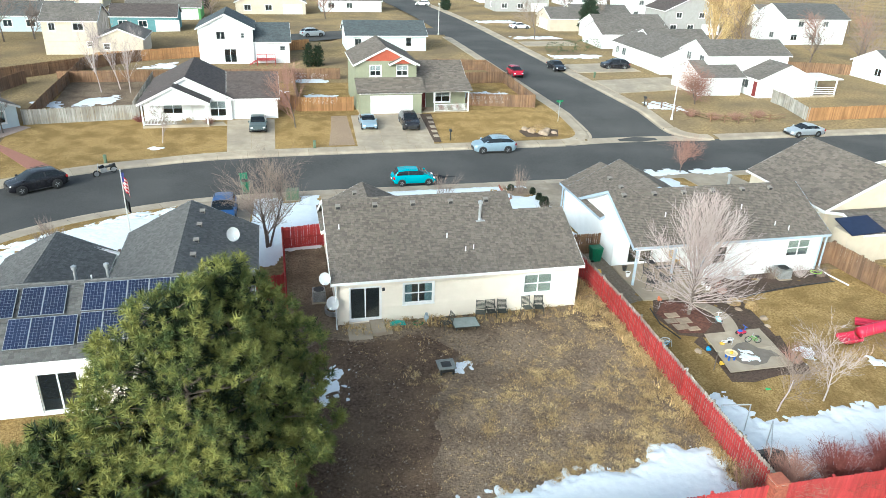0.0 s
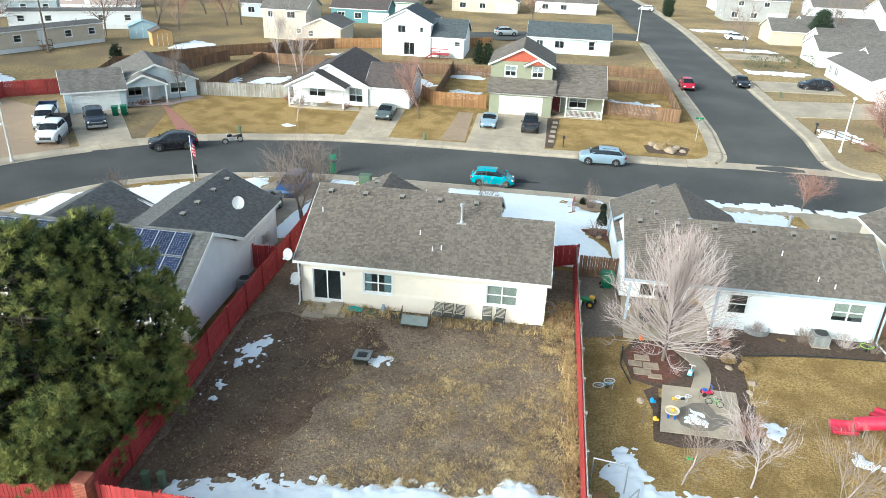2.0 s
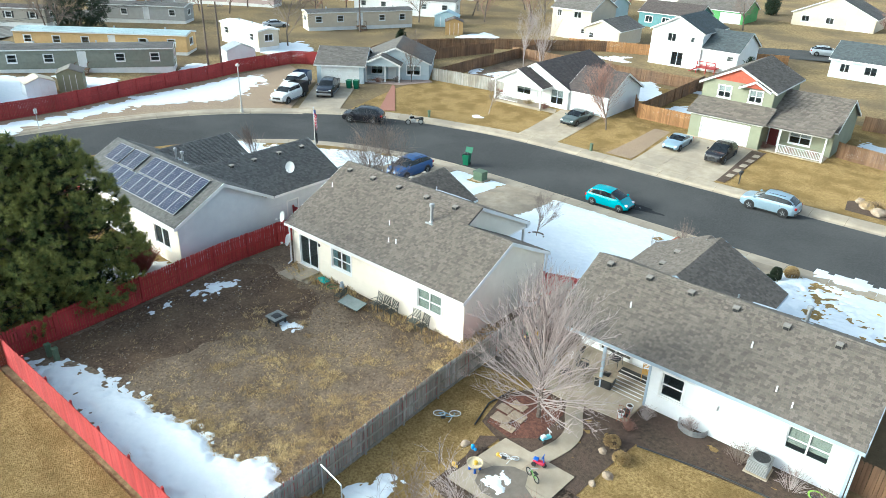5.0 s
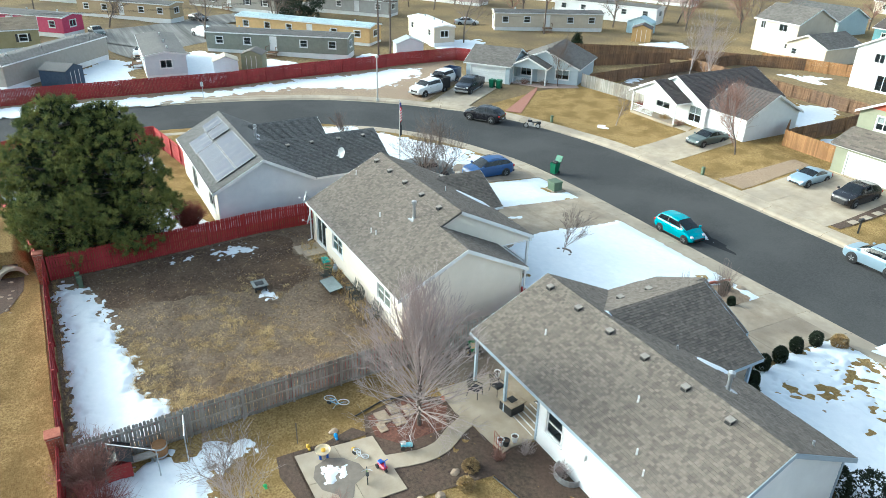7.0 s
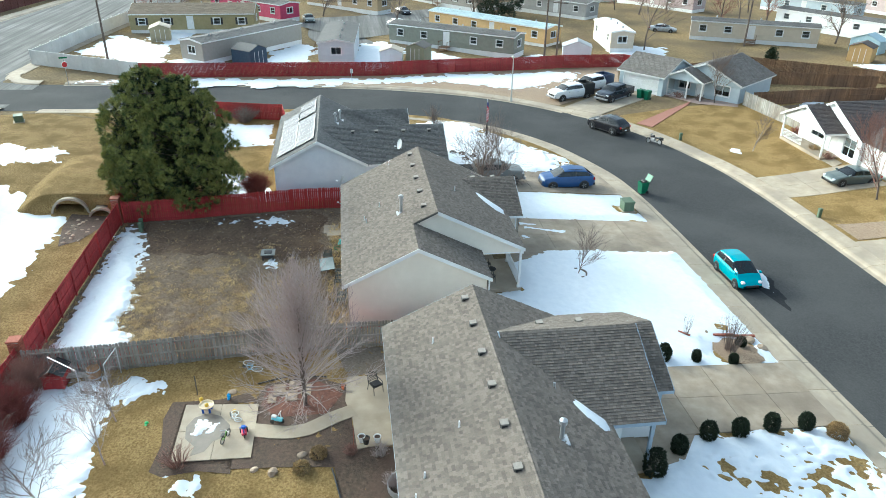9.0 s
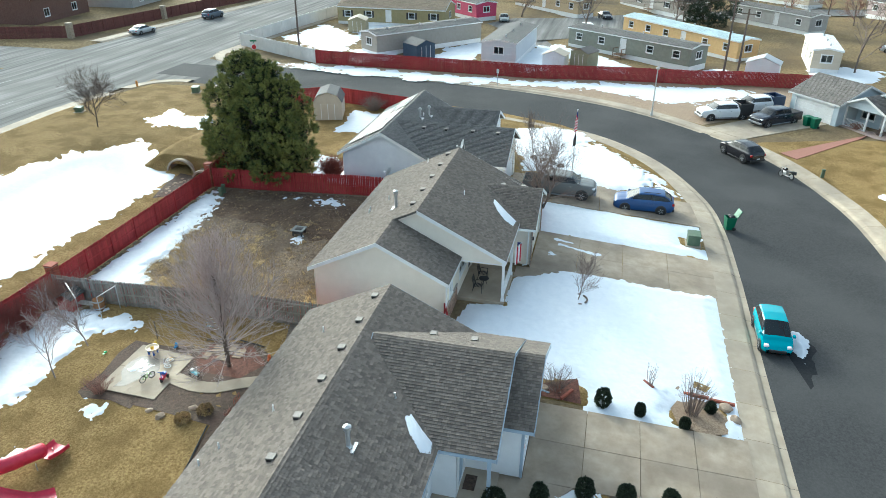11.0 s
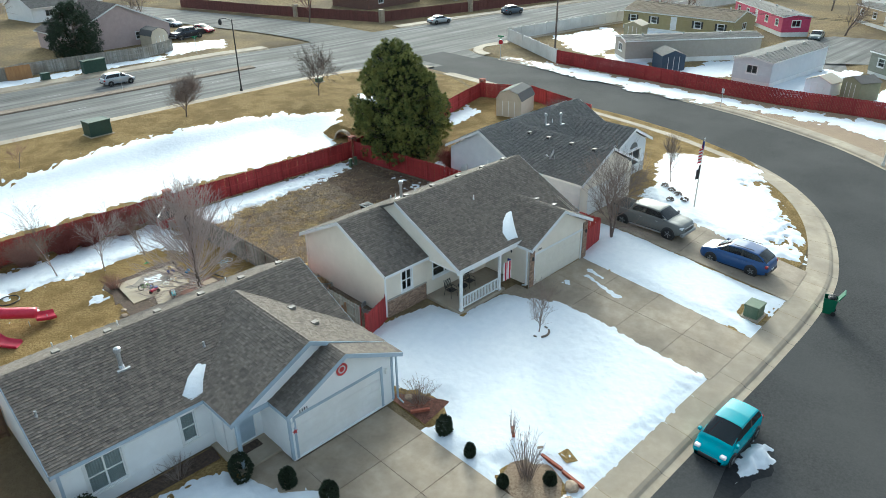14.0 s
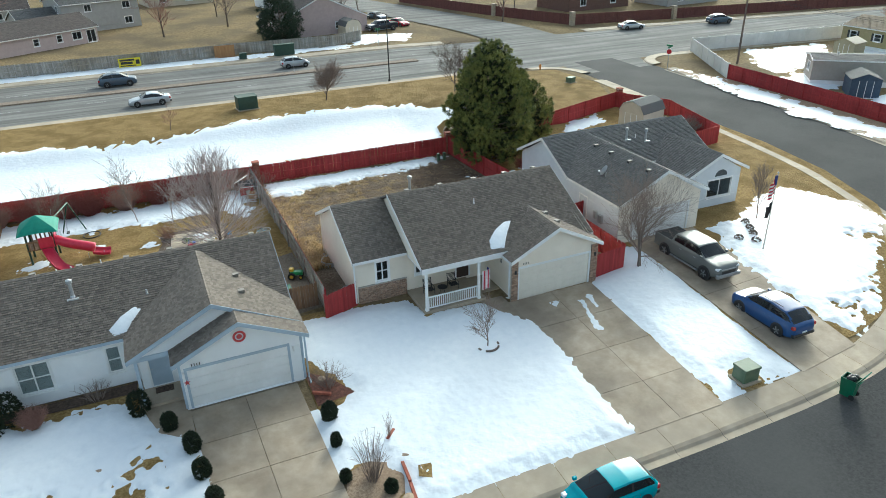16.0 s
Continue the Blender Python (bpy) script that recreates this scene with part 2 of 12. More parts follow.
# ---- building helpers ----
class Shape:
    """Collects vertices and faces for one mesh."""

    def __init__(self):
        self.v, self.f = [], []

    def add(self, verts, faces):
        k = len(self.v)
        self.v += [tuple(p) for p in verts]
        self.f += [tuple(i + k for i in f) for f in faces]
        return self

    def quad(self, *p):
        return self.add(p, [tuple(range(len(p)))])

    def box(self, x0, y0, z0, x1, y1, z1):
        v = [(x, y, z) for z in (z0, z1) for y in (y0, y1) for x in (x0, x1)]
        return self.add(v, [(0, 2, 3, 1), (4, 5, 7, 6), (0, 1, 5, 4), (2, 6, 7, 3), (0, 4, 6, 2), (1, 3, 7, 5)])

    def cbox(self, x0, y0, z0, x1, y1, z1, c=0.02):
        """A box with chamfered edges."""
        mx, my, mz = (x0 + x1) / 2, (y0 + y1) / 2, (z0 + z1) / 2
        hx, hy, hz = (x1 - x0) / 2, (y1 - y0) / 2, (z1 - z0) / 2
        c = min(c, hx * 0.6, hy * 0.6, hz * 0.6)
        bm = bmesh.new()
        for sx in (-1, 1):
            for sy in (-1, 1):
                for sz in (-1, 1):
                    for q in ((hx, hy - c, hz - c), (hx - c, hy, hz - c), (hx - c, hy - c, hz)):
                        bm.verts.new((mx + sx * q[0], my + sy * q[1], mz + sz * q[2]))
        bmesh.ops.convex_hull(bm, input=bm.verts)
        bmesh.ops.dissolve_limit(bm, angle_limit=0.01, verts=bm.verts, edges=bm.edges)
        bm.verts.index_update()
        self.add([v.co[:] for v in bm.verts], [[v.index for v in f.verts] for f in bm.faces])
        bm.free()
        return self

    def obox(self, cx, cy, cz, sx, sy, sz, yaw=0.0):
        """A box by centre, sizes and turn."""
        a = radians(yaw)
        ca, sa = math.cos(a), math.sin(a)
        v = []
        for z in (-1, 1):
            for y in (-1, 1):
                for x in (-1, 1):
                    px, py = x * sx / 2, y * sy / 2
                    v.append((cx + px * ca - py * sa, cy + px * sa + py * ca, cz + z * sz / 2))
        return self.add(v, [(0, 2, 3, 1), (4, 5, 7, 6), (0, 1, 5, 4), (2, 6, 7, 3), (0, 4, 6, 2), (1, 3, 7, 5)])

    def tube(self, p0, p1, r0, r1=None, n=8, caps=True):
        p0, p1 = Vector(p0), Vector(p1)
        r1 = r0 if r1 is None else r1
        d = (p1 - p0)
        if d.length < 1e-6:
            return self
        d.normalize()
        u = d.orthogonal().normalized()
        w = d.cross(u)
        v = []
        for p, r in ((p0, r0), (p1, r1)):
            for i in range(n):
                a = 2 * math.pi * i / n
                v.append(p + (u * math.cos(a) + w * math.sin(a)) * r)
        f = [(i, (i + 1) % n, n + (i + 1) % n, n + i) for i in range(n)]
        if caps:
            f += [tuple(range(n - 1, -1, -1)), tuple(range(n, 2 * n))]
        return self.add(v, f)

    def pipe(self, pts, r, n=8):
        """One closed tube of constant radius along a path, its rings joined."""
        P = [Vector(p) for p in pts]
        k = len(self.v)
        for i, p in enumerate(P):
            d = (P[min(i + 1, len(P) - 1)] - P[max(i - 1, 0)]).normalized()
            a = d.cross(Vector((0, 0, 1))).normalized()
            b = a.cross(d)
            self.v += [tuple(p + a * r * math.cos(2 * math.pi * j / n) + b * r * math.sin(2 * math.pi * j / n)) for j in range(n)]
        for i in range(len(P) - 1):
            for j in range(n):
                self.f.append((k + i * n + j, k + i * n + (j + 1) % n, k + (i + 1) * n + (j + 1) % n, k + (i + 1) * n + j))
        self.f += [tuple(k + j for j in reversed(range(n))), tuple(k + (len(P) - 1) * n + j for j in range(n))]
        return self

    def path(self, pts, r, n=6):
        for a, b in zip(pts, pts[1:]):
            self.tube(a, b, r, r, n)
        return self

    def prism(self, poly, z0, z1):
        n = len(poly)
        v = [(x, y, z0) for x, y in poly] + [(x, y, z1) for x, y in poly]
        return self.add(v, [tuple(range(n - 1, -1, -1)), tuple(range(n, 2 * n))] + [(i, (i + 1) % n, n + (i + 1) % n, n + i) for i in range(n)])

    def lathe(self, prof, cx=0, cy=0, n=16):
        """Turns a profile of (radius, height) about the z axis."""
        k = len(prof)
        v = [(cx + r * math.cos(2 * math.pi * i / n), cy + r * math.sin(2 * math.pi * i / n), z) for r, z in prof for i in range(n)]
        f = [(j * n + i, j * n + (i + 1) % n, (j + 1) * n + (i + 1) % n, (j + 1) * n + i) for j in range(k - 1) for i in range(n)]
        f += [tuple(range(n - 1, -1, -1)), tuple(range((k - 1) * n, k * n))]
        return self.add(v, f)

    def make(self, name, material, parent=None, label="", kind="", smooth=False):
        me = bpy.data.meshes.new(name)
        me.from_pydata(self.v, [], self.f)
        me.materials.append(material)
        if smooth:
            me.polygons.foreach_set("use_smooth", [True] * len(me.polygons))
        me.update()
        ob = new(name, me)
        if parent:
            ob.parent = parent
        return tagged(ob, label, kind=kind)


def thing(name, label, category, m=None, group="", kind=""):
    e = new(name)
    e.empty_display_size = 0.2
    if m is not None:
        e.matrix_basis = m
    return tagged(e, label, category, group, kind)


def gz(x, y):
    """Height of the land."""
    x, y = np.asarray(x, float), np.asarray(y, float)
    z = np.interp(y, [-60, -8, 2, 16, 22, 31, 46, 57.5, 60, 70, 74, 81, 130], [0.9, 0.8, 0.55, -0.6, -0.45, 0, -0.05, -0.8, -0.95, -0.95, -0.75, 0, 0.2])
    zw = np.interp(y, [-20, 20, 50, 60, 75, 90], [0.5, 0, -0.35, -0.7, -0.3, 0])
    w = np.interp(x, [-26, -12], [1, 0])
    z = z * (1 - w) + zw * w
    dip = np.exp(-((y - 7.5) / 4.5) ** 4) * np.interp(x, [-6, 0], [0, 1])
    return z - 0.75 * dip


def g(x, y):
    return float(gz(x, y))


def in_poly(px, py, poly):
    """Signed distance to a polygon, positive inside (arrays)."""
    inside = np.zeros(px.shape, bool)
    dist = np.full(px.shape, 1e9)
    n = len(poly)
    for i in range(n):
        (x0, y0), (x1, y1) = poly[i], poly[(i + 1) % n]
        dx, dy = x1 - x0, y1 - y0
        t = np.clip(((px - x0) * dx + (py - y0) * dy) / (dx * dx + dy * dy + 1e-12), 0, 1)
        dist = np.minimum(dist, np.hypot(px - x0 - t * dx, py - y0 - t * dy))
        if y0 != y1:
            c = ((y0 > py) != (y1 > py)) & (px < (x1 - x0) * (py - y0) / (y1 - y0) + x0)
            inside ^= c
    return np.where(inside, dist, -dist)


TABLES = {}


def vnoise(x, y, seed=0):
    """Smooth value noise on arrays, about -1..1."""
    if seed not in TABLES:
        TABLES[seed] = np.random.RandomState(seed).rand(256, 256) * 2 - 1
    tab = TABLES[seed]
    xi, yi = np.floor(x).astype(int), np.floor(y).astype(int)
    fx, fy = x - xi, y - yi
    fx, fy = fx * fx * (3 - 2 * fx), fy * fy * (3 - 2 * fy)
    a, b = tab[xi % 256, yi % 256], tab[(xi + 1) % 256, yi % 256]
    c, d = tab[xi % 256, (yi + 1) % 256], tab[(xi + 1) % 256, (yi + 1) % 256]
    return (a * (1 - fx) + b * fx) * (1 - fy) + (c * (1 - fx) + d * fx) * fy


def fractal(x, y, seed=0):
    return 0.5 * vnoise(x, y, seed) + 0.3 * vnoise(x * 2.1, y * 2.1, seed + 1) + 0.2 * vnoise(x * 4.3, y * 4.3, seed + 2)


def grid_mesh(name, xs, ys, zf, material, keep=None, label="", kind="structure", category="", smooth=True):
    X, Y = np.meshgrid(xs, ys)
    Z = zf(X, Y)
    ny, nx = X.shape
    idx = np.arange(nx * ny).reshape(ny, nx)
    q = np.stack([idx[:-1, :-1], idx[:-1, 1:], idx[1:, 1:], idx[1:, :-1]], -1).reshape(-1, 4)
    if keep is not None:
        K = keep(X, Y).reshape(-1)
        q = q[K[q].any(1)]
        used = np.unique(q)
        remap = np.full(nx * ny, -1)
        remap[used] = np.arange(len(used))
        q = remap[q]
        co = np.stack([X, Y, Z], -1).reshape(-1, 3)[used]
    else:
        co = np.stack([X, Y, Z], -1).reshape(-1, 3)
    me = bpy.data.meshes.new(name)
    me.from_pydata(co.tolist(), [], q.tolist())
    me.materials.append(material)
    if smooth:
        me.polygons.foreach_set("use_smooth", [True] * len(me.polygons))
    ob = new(name, me)
    return tagged(ob, label, category, kind=kind)


def ribbon(path, offs, zoff, name, material, label="", kind="structure", category="", step=1.5, parent=None):
    """A strip along a smooth path between side offsets (left positive), laid on the land; zoff is one height or one per offset."""
    P = resample(path, step)
    T = np.gradient(P, axis=0)
    T /= np.linalg.norm(T, axis=1)[:, None]
    N = np.stack([-T[:, 1], T[:, 0]], 1)
    zo = zoff if isinstance(zoff, (list, tuple)) else [zoff] * len(offs)
    s = Shape()
    k = len(offs)
    for i in range(len(P)):
        for o, z in zip(offs, zo):
            q = P[i] + N[i] * o
            s.v.append((q[0], q[1], g(*q) + z))
    for i in range(len(P) - 1):
        for j in range(k - 1):
            a = i * k + j
            s.f.append((a, a + k, a + k + 1, a + 1))
    ob = s.make(name, material, parent, label, kind)
    if category:
        ob["category"] = category
    return ob


def resample(path, step=1.5):
    """A Catmull-Rom curve through the points at even steps."""
    p = np.array(path, float)
    p = np.vstack([2 * p[0] - p[1], p, 2 * p[-1] - p[-2]])
    out = []
    for i in range(1, len(p) - 2):
        n = max(2, int(np.linalg.norm(p[i + 1] - p[i]) / step))
        for t in np.linspace(0, 1, n, endpoint=False):
            a, b, c, d = p[i - 1], p[i], p[i + 1], p[i + 2]
            out.append(0.5 * ((2 * b) + (c - a) * t + (2 * a - 5 * b + 4 * c - d) * t * t + (3 * b - a - 3 * c + d) * t ** 3))
    out.append(p[-2])
    return np.array(out)


def sheet(name, poly, zoff, material, label="", kind="structure", category="", cell=1.5, skirt=0.0, parent=None, zabs=None):
    """A polygon laid on the land, cut along a grid so that it follows the slope, with a skirt round its edge."""
    bm = bmesh.new()
    bm.faces.new([bm.verts.new((x, y, 0)) for x, y in poly])
    bmesh.ops.triangulate(bm, faces=bm.faces[:])
    xs, ys = [p[0] for p in poly], [p[1] for p in poly]
    for ax, lo, hi in ((0, min(xs), max(xs)), (1, min(ys), max(ys))):
        c = math.floor(lo / cell) * cell + cell
        while c < hi:
            co, no = ((c, 0, 0), (1, 0, 0)) if ax == 0 else ((0, c, 0), (0, 1, 0))
            bmesh.ops.bisect_plane(bm, geom=bm.verts[:] + bm.edges[:] + bm.faces[:], plane_co=co, plane_no=no)
            c += cell
    for f in bm.faces:
        if f.normal.z < 0:
            f.normal_flip()
    for v in bm.verts:
        v.co.z = (g(v.co.x, v.co.y) + zoff) if zabs is None else zabs
    if skirt:
        be = [e for e in bm.edges if e.is_boundary]
        r = bmesh.ops.extrude_edge_only(bm, edges=be)
        for v in r["geom"]:
            if isinstance(v, bmesh.types.BMVert):
                v.co.z -= skirt
    me = bpy.data.meshes.new(name)
    bm.to_mesh(me)
    bm.free()
    me.materials.append(material)
    ob = new(name, me)
    if parent:
        ob.parent = parent
    return tagged(ob, label, category, kind=kind)


def rough_ground(name, poly, zoff, material, label, cell=0.14, amp=0.05, category="yard", seed=40):
    """Uneven soil or turf inside a polygon: clods and hollows of real relief."""
    xs = np.arange(min(p[0] for p in poly), max(p[0] for p in poly) + cell, cell)
    ys = np.arange(min(p[1] for p in poly), max(p[1] for p in poly) + cell, cell)

    def z(x, y):
        d = np.clip(in_poly(x, y, poly) / 0.15, -1, 1)
        return gz(x, y) + zoff - 0.1 * (d < 0) + amp * (0.7 * fractal(x * 0.9, y * 0.9, seed) + 0.6 * vnoise(x * 3.1, y * 3.1, seed + 4) + 0.35 * vnoise(x * 6.3, y * 6.3, seed + 5))
    return grid_mesh(name, xs, ys, z, material, lambda x, y: in_poly(x, y, poly) > -cell, label, "structure", category)

# ---- the land and its roads ----
STREET = [(160, 66.5), (60, 65.6), (20, 65.3), (4, 65.3), (-4, 65.0), (-10, 64.0), (-17, 61.2), (-22.7, 57.2), (-27.3, 51.8), (-30.5, 45.5), (-32.8, 38), (-34.0, 30), (-34.9, 20), (-35.4, 10), (-35.8, 0), (-36, -9)]
SIDE = [(40.2, 66), (40.2, 90), (40.0, 115), (39.8, 140), (39.5, 170), (37, 210), (32, 260)]
ARTERIAL = [(150, -19.5), (80, -19.5), (40, -19.4), (0, -19.4), (-30, -19.4), (-60, -17.5), (-100, -12.5), (-160, -4), (-260, 14)]
CROSS = [(-36, -28), (-35, -45), (-28, -75), (-16, -120), (-6, -170)]
BACKST = [(40, 152), (22, 150), (6, 143), (-6, 136)]
PARKRD = [(-66, 36), (-76, 33), (-88, 36), (-100, 52), (-112, 75), (-120, 110)]
HS, HA = 5.2, 10.6
HK = 5.87      # the south kerb lies farther from the street's line


def road_gap(x, y):
    """Distance beyond the asphalt's edge, negative on the road."""
    best = np.full(np.shape(x), 1e9)
    for path, h in ((STREET, HS), (SIDE, 5.0), (ARTERIAL, HA), (CROSS, 6.0), (BACKST, 4.6), (PARKRD, 4.0)):
        p = resample(path, 4.0)
        for a, b in zip(p, p[1:]):
            d = b - a
            t = np.clip(((x - a[0]) * d[0] + (y - a[1]) * d[1]) / (d @ d), 0, 1)
            best = np.minimum(best, np.hypot(x - a[0] - t * d[0], y - a[1] - t * d[1]) - h)
    return best


def land(x, y):
    z = gz(x, y) + 0.03 * fractal(x * 0.4, y * 0.4, 5)
    return z - 0.45 * np.clip((1.2 - road_gap(x, y)) / 1.0, 0, 1)


near = np.arange(-60, 80.1, 1.0)
xs = np.concatenate([[-3000, -1200, -600, -350], np.arange(-240, -60, 6.0), near, np.arange(86, 200, 6.0), [300, 600, 1200, 3000]])
ys = np.concatenate([[-3000, -1200, -600, -300, -200], np.arange(-140, -40, 5.0), np.arange(-40, 110.1, 1.0), np.arange(115, 260, 5.0), [320, 600, 1200, 3000]])
grid_mesh("ground", xs, ys, land, M_GROUND, label="dry winter ground with dormant grass between the houses", category="ground")

ROADS = ((STREET, HS, "street", M_ASPHALT), (SIDE, 5.0, "side_street", M_ASPHALT), (ARTERIAL, HA, "arterial_road", M_ASPHALT2),
         (CROSS, 6.0, "cross_street", M_ASPHALT2), (BACKST, 4.6, "back_street", M_ASPHALT), (PARKRD, 4.0, "park_road", M_ASPHALT2))
for i, (path, h, name, m) in enumerate(ROADS):
    hs = HK if name == "street" else h
    ribbon(path, [-h - 0.3, -h * 0.5, 0, hs * 0.5, hs + 0.3], [z + 0.004 * i for z in (-0.15, -0.11, -0.09, -0.11, -0.15)], name, m, "grey asphalt road surface, worn and patched", category="road", step=2.0)


def walkway(path, side, h, name, width=1.5, step=1.5, slab=0):
    """A gutter, a kerb with a real step and the pavement behind it."""
    s = side
    if slab:
        p = resample(path, 0.3)
        e = thing(name, "tan concrete pavement of cast slabs with a rolled kerb", "pavement", pose(0, 0, 0), kind="structure")
        T = np.gradient(p, axis=0)
        T /= np.linalg.norm(T, axis=1)[:, None]
        N = np.stack([-T[:, 1], T[:, 0]], 1)
        prof = [(h - 0.35, -0.112), (h, -0.118), (h + 0.12, -0.03), (h + 0.3, 0.03), (h + width, 0.06), (h + width + 0.02, -0.25)]
        for i in range(0, len(p) - slab, slab):
            sl = Shape()
            for k in range(slab + 1):
                trim = 0.012 * ((k == 0) - (k == slab))
                for o, z in prof:
                    q = p[i + k] + N[i + k] * s * o + T[i + k] * trim
                    sl.v.append((q[0], q[1], g(*q) + z))
            m = len(prof)
            sl.f = [(k * m + j, (k + 1) * m + j, (k + 1) * m + j + 1, k * m + j + 1) for k in range(slab) for j in range(m - 1)]
            sl.make("slab", M_CONC, e)
        return e
    return ribbon(path, [s * (h - 0.35), s * h, s * (h + 0.12), s * (h + 0.3), s * (h + width), s * (h + width + 0.02)][::1],
                  [-0.112, -0.118, -0.03, 0.03, 0.06, -0.25], name, M_CONC, "tan concrete pavement with a rolled kerb and gutter", category="pavement", step=step)


def cut(path, x0=-1e9, x1=1e9, y0=-1e9, y1=1e9):
    p = resample(path, 3.0)
    return [tuple(q) for q in p if x0 <= q[0] <= x1 and y0 <= q[1] <= y1]


walkway(cut(STREET, x1=84, y0=-1.5), 1, HK, "pavement_south", width=1.62, slab=9)
walkway(cut(STREET, x0=82), 1, HK, "pavement_southeast", width=1.62)
walkway(cut(STREET, x0=47.5), -1, HS, "pavement_northeast")
walkway(cut(STREET, x1=33.0, y0=-1.5), -1, HS, "pavement_north", slab=9)
walkway(cut(SIDE, y0=73.5, y1=144), 1, 5.0, "pavement_side_west")
walkway(cut(SIDE, y0=73.5), -1, 5.0, "pavement_side_east")
walkway(cut(ARTERIAL, x0=-24.0), -1, HA, "pavement_arterial", 2.6)
walkway(cut(ARTERIAL, x1=-47.0), -1, HA, "pavement_arterial_west", 2.0)
walkway(cut(ARTERIAL, x0=-22), 1, HA, "pavement_arterial_south", 2.2)
walkway(cut(ARTERIAL, x1=-46), 1, HA, "pavement_arterial_southwest", 2.2)
M_MEDIAN = mat("dusty_kerb", (0.16, 0.12, 0.09), (0.26, 0.20, 0.15), 3, 0.95, 0.4, 20)
ribbon([(150, -19.8), (60, -19.8), (20, -19.8), (-12, -19.6)], [-0.9, -0.75, 0.75, 0.9], [-0.12, 0.06, 0.06, -0.12], "median", M_MEDIAN, "narrow concrete median of the arterial road", category="kerb")


def corner(name, cx, cy, r, a0, a1, w=1.6):
    """A rounded pavement corner at a junction: kerb and walk as an arc about (cx, cy)."""
    s = Shape()
    n = 14
    prof = [(r - 0.35, -0.13), (r, -0.14), (r + 0.12, -0.03), (r + 0.3, 0.03), (r + w, 0.06), (r + w + 0.05, -0.25)]
    prof = [(2 * r - q, z) for q, z in prof]
    for i in range(n + 1):
        a = radians(a0 + (a1 - a0) * i / n)
        for q, z in prof:
            x, y = cx + q * math.cos(a), cy + q * math.sin(a)
            s.v.append((x, y, g(x, y) + z + 0.004))
    k = len(prof)
    for i in range(n):
        for j in range(k - 1):
            a = i * k + j
            s.f.append((a, a + k, a + k + 1, a + 1))
    return tagged(s.make(name, M_CONC, None, "rounded concrete pavement corner at the junction", "structure"), category="pavement")


# the corner pavements: centre of the arc inside each lot
corner("pavement_corner_nw", 30.9, 74.9, 4.3, -90, 0)
corner("pavement_corner_ne", 49.6, 74.9, 4.3, 180, 270)
corner("pavement_corner_sw", -46.5, -2.4, 5.5, 0, -95)
corner("pavement_corner_se", -24.5, -2.4, 6.2, 180, 275)

ribbon([(31.5, 71.2), (36, 71.6), (44, 71.6), (49, 71.2)], [-0.9, -0.3, 0.3, 0.9], [-0.085, -0.105, -0.105, -0.085], "gutter_pan", M_CONC, "pale concrete gutter pan across the street's mouth", category="pavement", step=1.5)

# asphalt that fills the rounded mouths of the junction
for name, cx, cy, r, a0, a1, rest in (("junction_east", -24.5, -2.4, 6.3, 180, 275, [(-23.9, -12), (-37, -12), (-37, -2.4)]), ("junction_west", -46.5, -2.4, 5.6, -95, 0, [(-35, -2.4), (-35, -12), (-47, -12)])):
    arc_ = [(cx + r * math.cos(radians(a0 + (a1 - a0) * i / 12)), cy + r * math.sin(radians(a0 + (a1 - a0) * i / 12))) for i in range(13)]
    sheet(name, arc_ + rest, -0.118 if name == "junction_east" else -0.114, M_ASPHALT2, "worn grey asphalt at the junction's mouth", category="road", cell=1.5)

# worn lane dashes on the arterial road
M_LINE = mat("worn_road_paint", (0.30, 0.29, 0.27), (0.52, 0.50, 0.47), 4, 0.9)
lane = Shape()
for x in range(-24, 140, 9):
    for y in (-23.9, -15.6):
        lane.add([(x + dx, y + dy, g(x + dx, y + dy) - 0.085) for dx, dy in ((0, -0.07), (2.4, -0.07), (2.4, 0.07), (0, 0.07))], [(0, 1, 2, 3)])
tagged(lane.make("lane_dashes", M_LINE, None), "worn white lane dashes on the arterial road", "road marking", kind="stuff")
wet = Shape()
wet.v.append((13.4, 61.3, g(13.4, 61.3) - 0.105))
for i in range(40):
    a = 2 * math.pi * i / 40
    rr = 1.0 + 0.16 * math.sin(a * 3 + 1) + 0.10 * math.sin(a * 7) + 0.06 * math.sin(a * 13 + 2)
    x, y = 13.4 + 2.5 * rr * math.cos(a), min(61.3 + 1.45 * rr * math.sin(a), 63.2)
    y = max(y, 59.9)
    wet.v.append((x, y, g(x, y) + float(np.interp(65.3 - y, [0, 2.6, 5.5], [-0.09, -0.11, -0.15])) + 0.014))
wet.f = [(0, 1 + i, 1 + (i + 1) % 40) for i in range(40)]
tagged(wet.make("wet_patch", M_WET), "dark meltwater patch on the asphalt by the car", "road", kind="structure")

# ---- parts of houses ----
ATWORLD = set()


def site(name, label, category, x, y, z=0.0, group=""):
    """A thing whose parts are given in world metres; its Empty stands at its base."""
    e = thing(name, label, category, pose(x, y, z), group)
    ATWORLD.add(e.name)
    return e


def put(shape, name, material, parent, label="", kind="", smooth=False):
    ob = shape.make(name, material, parent, label, kind, smooth)
    if parent.name in ATWORLD:
        ob.matrix_parent_inverse = parent.matrix_basis.inverted()
    return ob


def pt(axis, u, d, z):
    """A point of a wall that runs along axis: u along it, d across it."""
    return (u, d, z) if axis == "x" else (d, u, z)


